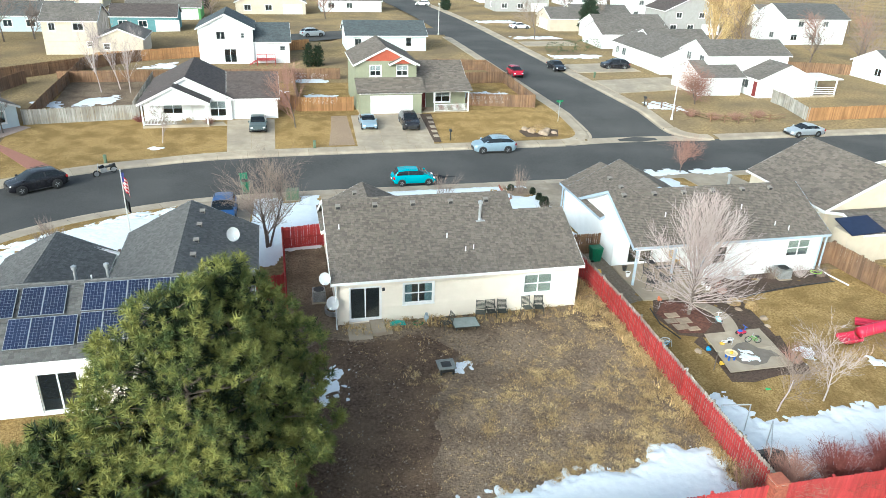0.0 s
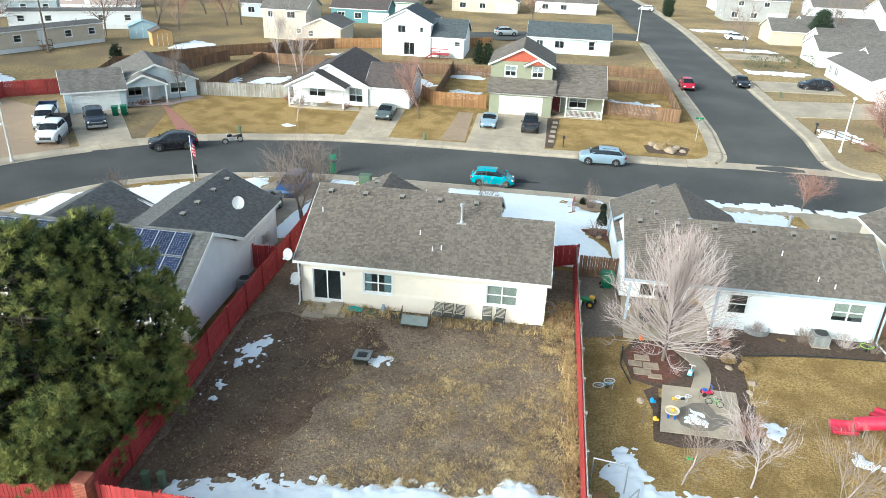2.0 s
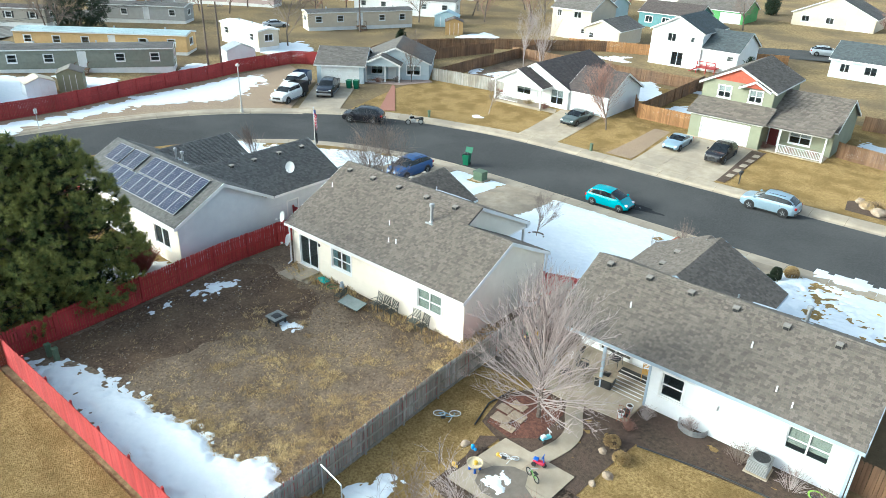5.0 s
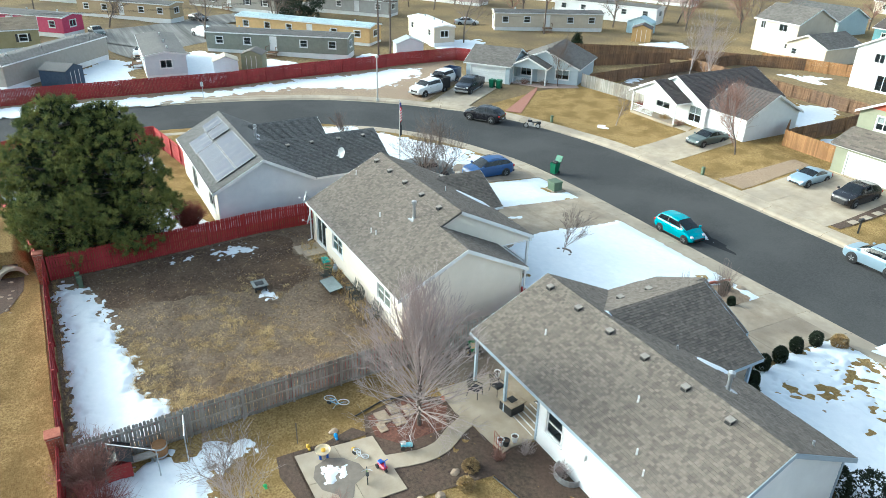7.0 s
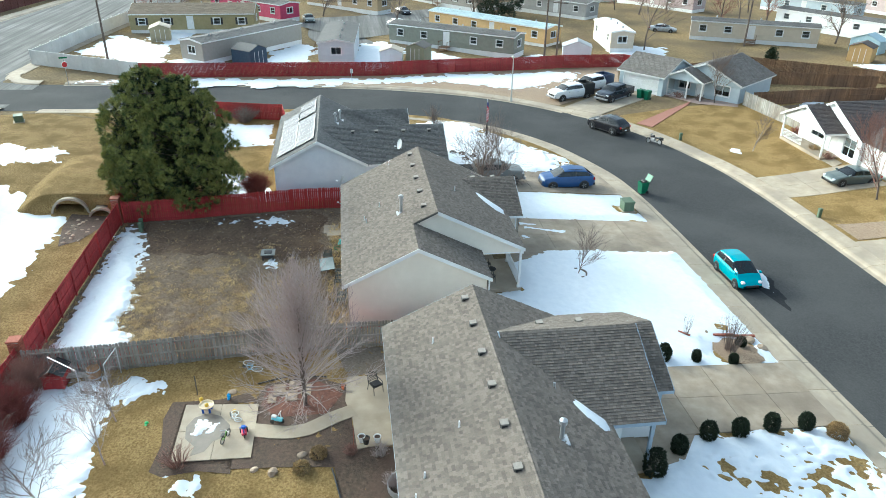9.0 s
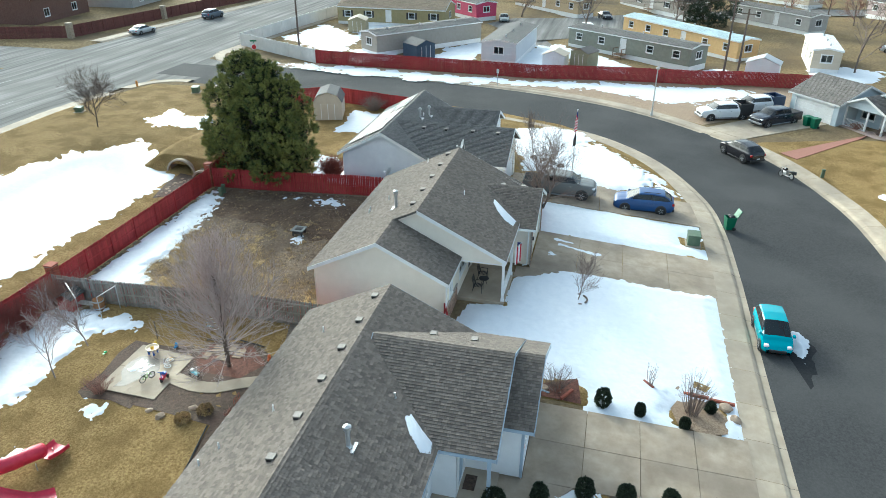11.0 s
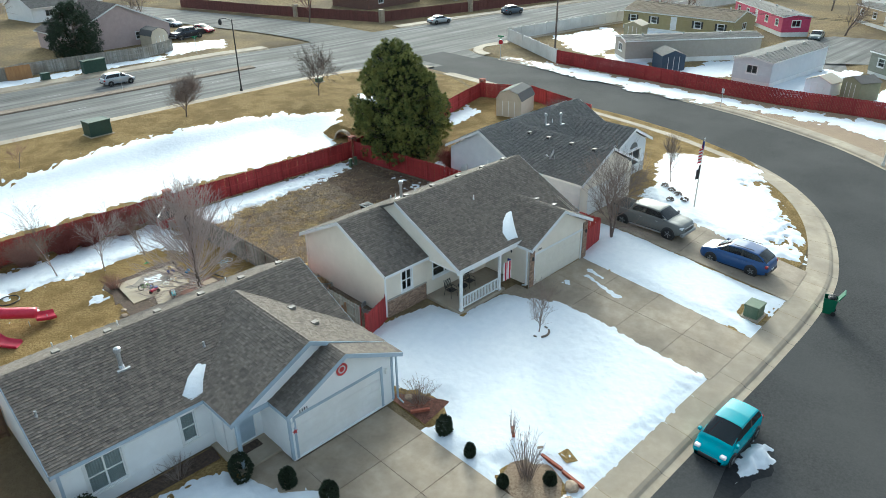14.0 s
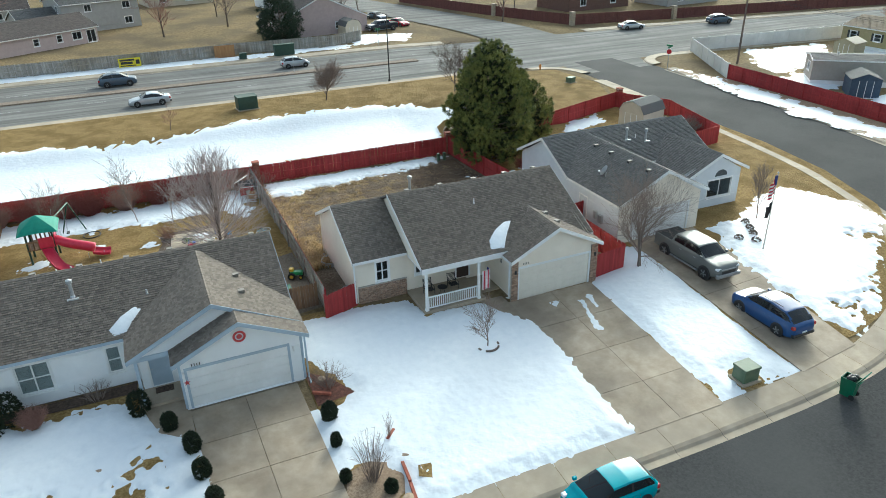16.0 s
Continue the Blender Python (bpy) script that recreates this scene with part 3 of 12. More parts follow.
def spans(u0, u1, z0, z1, openings):
    """What is left of the stretch u0..u1 at heights z0..z1 beside the openings."""
    zm = (z0 + z1) / 2
    left = [(u0, u1)]
    for a, b, lo, hi in openings:
        if lo < zm < hi:
            nxt = []
            for s, e in left:
                if b <= s or a >= e:
                    nxt.append((s, e))
                else:
                    if a > s:
                        nxt.append((s, a))
                    if b < e:
                        nxt.append((b, e))
            left = nxt
    return left


def wall(parent, axis, pos, out, u0, u1, z0, z1, material, openings=(), gable=None, lap=0.2, name="wall", thick=0.15):
    """A wall of lapped boards with thickness and real openings; gable = (u of the peak, its height)."""
    s = Shape()
    zs = set([z0, z1] + [z for o in openings for z in o[2:4]])
    n = max(1, round((z1 - z0) / lap))
    zs |= {z0 + (z1 - z0) * i / n for i in range(n + 1)}
    top = z1
    if gable:
        k = max(1, round((gable[1] - z1) / lap))
        zs |= {z1 + (gable[1] - z1) * i / k for i in range(k + 1)}
        zs |= {z for o in openings for z in o[2:4]}
        top = gable[1]
    zs = sorted(z for z in zs if z0 - 1e-6 <= z <= top + 1e-6)

    def ends(z):
        if gable and z > z1:
            f = (z - z1) / (gable[1] - z1)
            return u0 + (gable[0] - u0) * f, u1 + (gable[0] - u1) * f
        return u0, u1
    for a, b in zip(zs, zs[1:]):
        if b - a < 0.004:
            continue
        ea, eb = ends(a), ends(b)
        for p, q in spans(ea[0], ea[1], a, b, openings):
            p2 = max(p, eb[0]) if p == ea[0] else p
            q2 = min(q, eb[1]) if q == ea[1] else q
            o1, o2 = out * 0.034, out * 0.002
            s.quad(pt(axis, p, pos + o1, a), pt(axis, q, pos + o1, a), pt(axis, q2, pos + o2, b), pt(axis, p2, pos + o2, b))
            s.quad(pt(axis, p, pos + o2, a), pt(axis, q, pos + o2, a), pt(axis, q, pos + o1, a), pt(axis, p, pos + o1, a))
            i = -out * thick
            s.quad(pt(axis, p, pos + i, a), pt(axis, p2, pos + i, b), pt(axis, q2, pos + i, b), pt(axis, q, pos + i, a))
    for a, b, lo, hi in openings:
        i = -out * thick
        for c0, c1 in (((a, lo), (b, lo)), ((b, lo), (b, hi)), ((b, hi), (a, hi)), ((a, hi), (a, lo))):
            s.quad(pt(axis, c0[0], pos, c0[1]), pt(axis, c1[0], pos, c1[1]), pt(axis, c1[0], pos + i, c1[1]), pt(axis, c0[0], pos + i, c0[1]))
    return put(s, name, material, parent)


def bar(s, axis, pos, out, a, b, lo, hi, d0, d1):
    """A box on a wall, from d0 to d1 in front of it."""
    p, q = sorted((pos + out * d0, pos + out * d1))
    return s.box(a, p, lo, b, q, hi) if axis == "x" else s.box(p, a, lo, q, b, hi)


def window(parent, axis, pos, out, a, b, lo, hi, frame_m=None, split="v", casing=0.09, curtain=None, behind=True, name="window", glass=None):
    """A framed window: casing, sashes, sill, panes, and what hangs behind them."""
    frame_m = frame_m or M_TRIM
    w = 0.055

    def ring(o, i, d0, d1):
        """A rectangular frame, all in one piece: outer and inner (a, b, lo, hi)."""
        P = []
        for q in (o, i):
            for u, z in ((q[0], q[2]), (q[1], q[2]), (q[1], q[3]), (q[0], q[3])):
                P += [pt(axis, u, pos + out * d0, z), pt(axis, u, pos + out * d1, z)]
        F = []
        for k in range(4):
            m = (k + 1) % 4
            F += [(2 * k + 1, 2 * m + 1, 8 + 2 * m + 1, 8 + 2 * k + 1), (2 * k, 2 * k + 1, 2 * m + 1, 2 * m), (8 + 2 * k, 8 + 2 * m, 8 + 2 * m + 1, 8 + 2 * k + 1), (2 * k, 8 + 2 * k, 8 + 2 * m, 2 * m)]
        return Shape().add(P, F)
    ob = put(ring((a - casing, b + casing, lo - casing, hi + casing), (a, b, lo, hi), 0.0, 0.045), name, frame_m, parent)
    put(ring((a, b, lo, hi), (a + w, b - w, lo + w, hi - w), -0.09, -0.01), "sash", frame_m, ob)
    mid, zm = (a + b) / 2, (lo + hi) / 2
    cells = [(a + w, b - w, lo + w, hi - w)]
    if split in ("v", "x"):
        put(bar(Shape(), axis, pos, out, mid - 0.035, mid + 0.035, lo + w, hi - w, -0.085, -0.008), "mullion", frame_m, ob)
        cells = [(a + w, mid - 0.035, lo + w, hi - w), (mid + 0.035, b - w, lo + w, hi - w)]
    if split in ("h", "x"):
        put(bar(Shape(), axis, pos, out, a + w, b - w, zm - 0.03, zm + 0.03, -0.08, -0.012), "transom", frame_m, ob)
        cells = [c for p, q, l, h in cells for c in ((p, q, l, zm - 0.03), (p, q, zm + 0.03, h))]
    sill = Shape()
    bar(sill, axis, pos, out, a - casing - 0.02, b + casing + 0.02, lo - casing - 0.035, lo - casing, 0.0, 0.075)
    put(sill, "sill", frame_m, ob)
    for p, q, l, h in cells:
        g1 = Shape()
        bar(g1, axis, pos, out, p, q, l, h, -0.052, -0.046)
        pane = put(g1, "pane", glass or M_GLASS, ob)
        pane.visible_shadow = False
    if curtain:
        m, parts = curtain
        for p, q, l, h in parts:
            c = Shape()
            n = max(4, int((q - p) / 0.05))
            for i in range(n):
                u, v = p + (q - p) * i / n, p + (q - p) * (i + 1) / n
                d1, d2 = -0.062 - 0.012 * (i % 2), -0.062 - 0.012 * ((i + 1) % 2)
                c.quad(pt(axis, u, pos + out * d1, l), pt(axis, v, pos + out * d2, l), pt(axis, v, pos + out * d2, h), pt(axis, u, pos + out * d1, h))
            put(c, "curtain", m, ob)
    return ob


def shingle_slope(s, o, u, v, n, length, rise, expo=0.14, wmin=0.09, wmax=0.25, lift=0.034, rnd=random, valley=0.0, singles=None, most=0):
    """Overlapping shingles, each an island, on the slope o + u*a + v*b."""
    rows = max(1, round(rise / expo))
    e = rise / rows
    for r in range(rows):
        b0, b1 = r * e, min(rise, (r + 1.25) * e)
        a0 = valley * (1 - (r + 0.5) / rows)
        a = a0 - rnd.random() * wmin
        while a < length:
            w = rnd.uniform(wmin, wmax)
            p, q = max(a0, a), min(length, a + w - 0.012)
            a += w
            if q - p < 0.03:
                continue
            k = lift * rnd.uniform(0.7, 1.5)
            c = [o + u * p + v * b0, o + u * q + v * b0]
            tab = s
            if singles is not None and len(singles) < most:
                tab = Shape()
                singles.append(tab)
            tab.add([c[0], c[1], c[1] + n * k, c[0] + n * k, o + u * q + v * b1 + n * 0.003, o + u * p + v * b1 + n * 0.003], [(0, 1, 2, 3), (3, 2, 4, 5)])


def gable_roof(parent, axis, ridge, a0, a1, e0, z0, e1, z1, zr, material, trim, thick=0.13, detail=True, fascia=0.16, caps=True, expo=0.14, wide=(0.09, 0.25), sides=(True, True), valley=0.0, single=None, most=0, plain=()):
    """A gable roof: ridge along axis from a0 to a1; eaves at e0 (height z0) and e1 (height z1)."""
    sl = Shape()
    sh = Shape()
    boards = []
    singles = []
    rnd = random.Random(int(abs(ridge * 131 + a0 * 17 + e0 * 7)))
    for side, (e, ze) in enumerate(((e0, z0), (e1, z1))):
        if not sides[side]:
            continue
        P = [Vector(pt(axis, a, d, z)) for a, d, z in ((a0, e, ze), (a1, e, ze), (a1, ridge, zr), (a0, ridge, zr))]
        u = (P[1] - P[0]).normalized()
        v = (P[3] - P[0]).normalized()
        n = u.cross(v)
        if n.z < 0:
            n = -n
        dn = Vector((0, 0, -thick))
        foot = P[0].copy()
        P[0] = P[0] + u * valley
        Q = [p + dn for p in P]
        sl.add(P + Q, [(0, 1, 2, 3), (7, 6, 5, 4), (0, 4, 5, 1), (1, 5, 6, 2), (3, 7, 4, 0)])
        if detail:
            shingle_slope(sh, foot + n * 0.002, u, v, n, (P[1] - foot).length, (P[3] - foot).length, expo, *wide, rnd=rnd, valley=valley, singles=singles if single and side == 0 else None, most=most)
        # fascia along the eave and rake boards up the gables
        o = Vector(pt(axis, 0, (1 if e > ridge else -1) * 0.02, 0))
        up = Vector((0, 0, 1))
        fa = Shape()
        boards.append(("fascia", fa))
        fa.add([P[0] + o + up * 0.0, P[1] + o, P[1] + o - up * fascia, P[0] + o - up * fascia, P[0] - o, P[1] - o, P[1] - o - up * fascia, P[0] - o - up * fascia],
               [(0, 1, 2, 3), (7, 6, 5, 4), (3, 2, 6, 7), (0, 4, 5, 1), (0, 3, 7, 4), (1, 5, 6, 2)])
        for i, j, sg in ((0, 3, -1), (1, 2, 1)):
            if (valley and i == 0) or (side, i) in plain:
                continue
            w = u * sg
            A, B = P[i], P[j]
            fa = Shape()
            boards.append(("rake_board", fa))
            fa.add([A + w * 0.03 + up * 0.012, B + w * 0.03 + up * 0.012, B + w * 0.03 - up * fascia * 1.3, A + w * 0.03 - up * fascia * 1.3,
                    A - w * 0.015 + up * 0.012, B - w * 0.015 + up * 0.012, B - w * 0.015 - up * fascia * 1.3, A - w * 0.015 - up * fascia * 1.3],
                   [(0, 1, 2, 3), (7, 6, 5, 4), (0, 4, 5, 1), (3, 2, 6, 7)])
    if caps and detail:
        u = Vector(pt(axis, 1, 0, 0))
        w = Vector(pt(axis, 0, 1, 0))
        a = a0
        slope = (zr - z0) / abs(ridge - e0)
        while a < a1 - 0.1:
            b = min(a1, a + 0.22)
            A, B = Vector(pt(axis, a, ridge, zr + 0.028)), Vector(pt(axis, b, ridge, zr + 0.018))
            d = w * 0.15 - Vector((0, 0, 0.15 * slope))
            d2 = -w * 0.15 - Vector((0, 0, 0.15 * slope))
            sh.add([A, B, B + d, A + d, B + d2, A + d2], [(0, 1, 2, 3), (1, 0, 5, 4)])
            a += 0.14
    r = put(sl, "roof", material if not detail else M_ROOFEDGE, parent)
    if detail:
        put(sh, "shingles", material, r, kind="stuff")
    for nm, sh_ in boards:
        put(sh_, nm, trim, r)
    for sh_ in singles:
        put(sh_, "shingle", single, r)
    return r


def garage_door(parent, axis, pos, out, a, b, lo, hi, material, trim, rows=4, cols=8):
    """A sectional door: four hinged sections with raised panels, set in a cased opening."""
    f = Shape()
    for p, q, l, h in ((a - 0.12, b + 0.12, hi, hi + 0.14), (a - 0.12, a, lo, hi), (b, b + 0.12, lo, hi)):
        bar(f, axis, pos, out, p, q, l, h, 0.0, 0.04)
    fr = put(f, "garage_door", trim, parent)
    e = (hi - lo) / rows
    for r in range(rows):
        s = Shape()
        bar(s, axis, pos, out, a, b, lo + r * e + 0.008, lo + (r + 1) * e - 0.008, -0.09, -0.05)
        w = (b - a) / cols
        for c in range(cols):
            bar(s, axis, pos, out, a + c * w + 0.07, a + (c + 1) * w - 0.07, lo + r * e + 0.1, lo + (r + 1) * e - 0.1, -0.05, -0.04)
        put(s, "door_section", material, fr)
    return fr


def entry_door(parent, axis, pos, out, a, b, lo, hi, material, trim, name="door"):
    f = Shape()
    for p, q, l, h in ((a - 0.1, b + 0.1, hi, hi + 0.1), (a - 0.1, a, lo, hi), (b, b + 0.1, lo, hi)):
        bar(f, axis, pos, out, p, q, l, h, 0.0, 0.035)
    fr = put(f, "door_frame", trim, parent)
    s = Shape()
    bar(s, axis, pos, out, a, b, lo, hi, -0.07, -0.03)
    for l, h in ((0.12, 0.45), (0.52, 0.92)):
        for p, q in ((0.12, 0.45), (0.55, 0.88)):
            bar(s, axis, pos, out, a + (b - a) * p, a + (b - a) * q, lo + (hi - lo) * l, lo + (hi - lo) * h, -0.03, -0.02)
    put(s, name, material, fr)
    k = Shape()
    bar(k, axis, pos, out, b - 0.12, b - 0.06, lo + 0.95, lo + 1.01, -0.03, 0.03)
    put(k, "door_handle", M_STEEL, fr)
    return fr


def roof_vent(parent, x, y, z, m=None):
    """A box vent on a slope: flashing, hood with a sloping lid and a dark mouth on its lower side."""
    s = Shape().box(x - 0.17, y - 0.17, z - 0.12, x + 0.17, y + 0.17, z - 0.07)
    s.add([(x - 0.13, y - 0.13, z - 0.08), (x + 0.13, y - 0.13, z - 0.08), (x + 0.13, y + 0.13, z - 0.08), (x - 0.13, y + 0.13, z - 0.08),
           (x - 0.15, y - 0.15, z + 0.15), (x + 0.15, y - 0.15, z + 0.15), (x + 0.15, y + 0.15, z + 0.18), (x - 0.15, y + 0.15, z + 0.18)],
          [(0, 1, 5, 4), (1, 2, 6, 5), (2, 3, 7, 6), (3, 0, 4, 7), (4, 5, 6, 7)])
    o = put(s, "roof_vent", m or M_VENT, parent)
    put(Shape().box(x - 0.115, y - 0.156, z - 0.04, x + 0.115, y - 0.138, z + 0.10).box(x + 0.138, y - 0.11, z - 0.03, x + 0.156, y + 0.11, z + 0.10), "vent_mouth", M_BLACK, o)
    return o


def vent_pipe(parent, x, y, z, h=0.45, r=0.04, m=None, cap=False):
    s = Shape().tube((x, y, z - 0.15), (x, y, z + h), r, r, 10)
    s.tube((x, y, z - 0.12), (x, y, z + 0.05), r * 2.4, r * 1.2, 10)
    if cap:
        s.tube((x, y, z + h), (x, y, z + h + 0.16), r * 1.7, r * 1.7, 12)
        s.tube((x, y, z + h + 0.16), (x, y, z + h + 0.22), r * 1.7, r * 0.4, 12)
        s.box(x - 0.28, y - 0.28, z - 0.12, x + 0.28, y + 0.28, z - 0.04)
    return put(s, "vent_pipe", m or M_STEEL, parent)


def downspout(parent, x, y, ztop, zb, m, dx=0.0, dy=0.0):
    s = Shape().box(x - 0.04, y - 0.04, zb + 0.15, x + 0.04, y + 0.04, ztop)
    s.tube((x, y, zb + 0.17), (x + dx, y + dy, zb + 0.06), 0.045, 0.045, 6)
    return put(s, "downspout", m, parent)


def bricks(parent, axis, pos, out, u0, u1, z0, z1, material=None, cap=True):
    """A brick veneer on a backing of mortar; every brick an island of its own."""
    back = Shape()
    bar(back, axis, pos, out, u0, u1, z0, z1, 0.0, 0.075)
    base = put(back, "brick_veneer", M_MORTAR, parent)
    s = Shape()
    rows = max(1, round((z1 - z0) / 0.075))
    e = (z1 - z0) / rows
    for r in range(rows):
        u = u0 - (0.11 if r % 2 else 0)
        while u < u1:
            p, q = max(u0, u + 0.005), min(u1, u + 0.215)
            if q - p > 0.03:
                bar(s, axis, pos, out, p, q, z0 + r * e + 0.005, z0 + (r + 1) * e - 0.005, 0.03, 0.085 + random.uniform(0, 0.006))
            u += 0.22
    put(s, "bricks", material or M_BRICK, base, kind="stuff")
    if cap:
        c = Shape()
        bar(c, axis, pos, out, u0 - 0.02, u1 + 0.02, z1, z1 + 0.06, 0.0, 0.11)
        put(c, "brick_cap", M_MORTAR, base)
    return base

# ---- the cream house in the middle ----
C_CURT = mat("teal_curtain", (0.33, 0.48, 0.50), (0.45, 0.60, 0.62), 6, 0.9)
C_BLIND = mat("pale_blind", (0.50, 0.52, 0.44), (0.58, 0.60, 0.52), 6, 0.9)
hm = site("main_house", "single-storey cream lap-sided house with a brown shingle roof", "house", 9.6, 38.5, 0)
FL = 0.05
rear = [(3.25, 4.95, 0.32, 2.32), (6.3, 7.98, 1.12, 2.36), (13.45, 15.2, 1.12, 2.36)]
wall(hm, "x", 34.5, -1, 2.6, 16.75, FL, 2.78, M_CREAM, rear)
wall(hm, "y", 16.75, 1, 34.5, 42.12, FL, 2.85, M_CREAM, (), (38.3, 4.82))
wall(hm, "y", 2.6, -1, 34.5, 45.9, FL, 2.78, M_CREAM, (), (39.75, 5.45))
wall(hm, "x", 42.12, 1, 13.55, 16.75, FL, 2.8, M_CREAM, [(14.72, 15.5, 1.22, 2.5)])
wall(hm, "y", 13.55, 1, 34.4, 45.0, 2.62, 2.86, M_CREAM, (), (39.75, 5.5))
porch_op = [(9.35, 10.3, 0.2, 2.25), (11.0, 13.0, 1.15, 2.3)]
wall(hm, "x", 42.15, 1, 8.2, 13.55, FL, 2.95, M_CREAM, porch_op)
wall(hm, "y", 8.2, 1, 42.15, 45.9, FL, 2.75, M_CREAM)
wall(hm, "x", 45.9, 1, 2.6, 8.2, FL - 0.1, 2.7, M_CREAM, [(2.98, 7.86, -0.05, 2.08)], (5.38, 4.15))
# foundation and floor
fd = Shape().box(2.63, 34.53, -0.4, 16.72, 42.1, 0.06)
fd.box(2.63, 42.0, -0.5, 8.17, 45.87, -0.06)
put(fd, "foundation", M_CONC, hm)
rm = gable_roof(hm, "x", 39.75, 2.2, 13.75, 34.12, 2.9, 45.1, 3.0, 5.66, M_SHINGLE, M_TRIM, single=M_SHINGLE_S, most=290, plain=((0, 1),))
gable_roof(hm, "x", 38.3, 13.75, 17.0, 34.12, 2.9, 42.45, 2.9, 4.97, M_SHINGLE, M_TRIM, sides=(True, False), plain=((0, 0),))
gable_roof(hm, "x", 38.3, 13.6, 17.0, 34.12, 2.9, 42.45, 2.9, 4.97, M_SHINGLE, M_TRIM, sides=(False, True), caps=False, plain=((1, 0),))
gable_roof(hm, "y", 5.38, 41.6, 46.2, 2.18, 2.78, 8.58, 2.78, 4.38, M_SHINGLE, M_TRIM)
# soffit that closes the roof space over the porch
sf = Shape().box(8.25, 42.2, 2.66, 13.6, 45.0, 2.7)
put(sf, "porch_ceiling", M_TRIM, hm)
bm_ = Shape().box(8.25, 44.86, 2.62, 13.7, 45.04, 2.95)
put(bm_, "porch_beam", M_TRIM, hm)
# openings
window(hm, "x", 34.5, -1, 6.3, 7.98, 1.12, 2.36, None, "x", curtain=(C_CURT, [(6.34, 6.75, 1.15, 2.33), (7.5, 7.95, 1.15, 2.33)]))
window(hm, "x", 34.5, -1, 13.45, 15.2, 1.12, 2.36, None, "x", curtain=(C_BLIND, [(13.5, 14.3, 1.16, 2.33), (14.36, 15.15, 1.16, 2.33)]))
window(hm, "x", 42.12, 1, 14.72, 15.5, 1.22, 2.5, None, "x")
window(hm, "x", 42.15, 1, 11.0, 13.0, 1.15, 2.3, None, "x")
entry_door(hm, "x", 42.15, 1, 9.4, 10.25, 0.2, 2.22, mat("dark_door", (0.06, 0.04, 0.03)), M_TRIM)
sl = window(hm, "x", 34.5, -1, 3.25, 4.95, 0.32, 2.32, None, "v", casing=0.06, name="sliding_door")
garage_door(hm, "x", 45.9, 1, 2.98, 7.86, -0.05, 2.08, M_DOOR, M_TRIM)
# brickwork by the garage door and below the front window
bricks(hm, "x", 45.9, 1, 7.98, 8.42, -0.1, 2.62, cap=False)
bricks(hm, "x", 45.9, 1, 2.38, 2.86, -0.1, 2.62, cap=False)
bricks(hm, "x", 42.12, 1, 13.62, 16.7, -0.15, 1.05)
# the bars of an unreadable house number
for i in range(4):
    put(Shape().box(7.28 + i * 0.11, 45.935, 2.32, 7.32 + i * 0.11, 45.95, 2.44), "number_bar", M_BLACK, hm)
# corner boards
for x, y, zt in ((2.59, 34.49, 2.8), (16.76, 34.49, 2.85), (16.76, 42.13, 2.85), (2.59, 45.88, 2.7)):
    put(Shape().box(x - 0.05, y - 0.05, FL, x + 0.05, y + 0.05, zt), "corner_board", M_CREAM, hm)
for x, y in ((2.45, 34.3), (16.9, 42.3), (8.45, 45.75)):
    downspout(hm, x, y, 2.75, 0, M_TRIM, 0.0, -0.3)
# porch
pf = Shape().cbox(9.6, 42.15, -0.3, 13.6, 45.05, 0.16, 0.02)
pf.box(8.25, 42.15, -0.3, 9.6, 44.2, 0.02)
put(pf, "porch_slab", M_CONC, hm)
for x in (13.42, 10.05):
    p = Shape().cbox(x - 0.075, 44.85, 0.16, x + 0.075, 45.0, 2.66, 0.01)
    p.box(x - 0.1, 44.82, 0.16, x + 0.1, 45.03, 0.28)
    put(p, "porch_post", M_TRIM, hm)
rl = Shape().box(10.12, 44.89, 0.98, 13.36, 44.96, 1.05).box(10.12, 44.89, 0.28, 13.36, 44.96, 0.34)
rail = put(rl, "porch_railing", M_TRIM, hm)
for i in range(24):
    x = 10.2 + i * 0.1335
    put(Shape().box(x, 44.905, 0.34, x + 0.04, 44.945, 0.98), "baluster", M_TRIM, rail)
for x, y in ((8.2, 44.3), (7.98 + 0.2, 46.02), (2.6, 46.02)):
    put(Shape().cbox(x - 0.06, y - 0.04, 1.85, x + 0.06, y + 0.06, 2.1, 0.02), "wall_lamp", M_BLACK, hm)


def zmain(y):
    return 5.66 - abs(y - 39.75) * 0.4925


for x in (3.1, 5.3, 7.6, 9.95, 12.2):
    roof_vent(hm, x, 39.1, zmain(39.1))
vent_pipe(hm, 11.5, 37.8, zmain(37.8), 0.95, 0.09, None, True)
for x, y in ((9.2, 36.6), (10.1, 35.6), (10.6, 35.7), (3.0, 37.6), (8.7, 41.5)):
    vent_pipe(hm, x, y, zmain(y), 0.3, 0.035, M_TRIM)
for x, y in ((4.7, 43.4), (4.7, 44.8)):
    roof_vent(hm, x, y, 4.38 - abs(x - 5.38) * 0.5)
# rear landing and steps
put(Shape().cbox(3.0, 32.75, -0.3, 4.3, 34.5, 0.1, 0.02).cbox(4.3, 33.0, -0.3, 5.1, 34.5, 0.26, 0.02).cbox(5.1, 33.1, -0.3, 5.45, 34.4, 0.12, 0.02), "rear_steps", M_CONC, hm)
put(Shape().cbox(5.05, 34.42, 2.05, 5.2, 34.5, 2.25, 0.02), "rear_lamp", M_BLACK, hm)

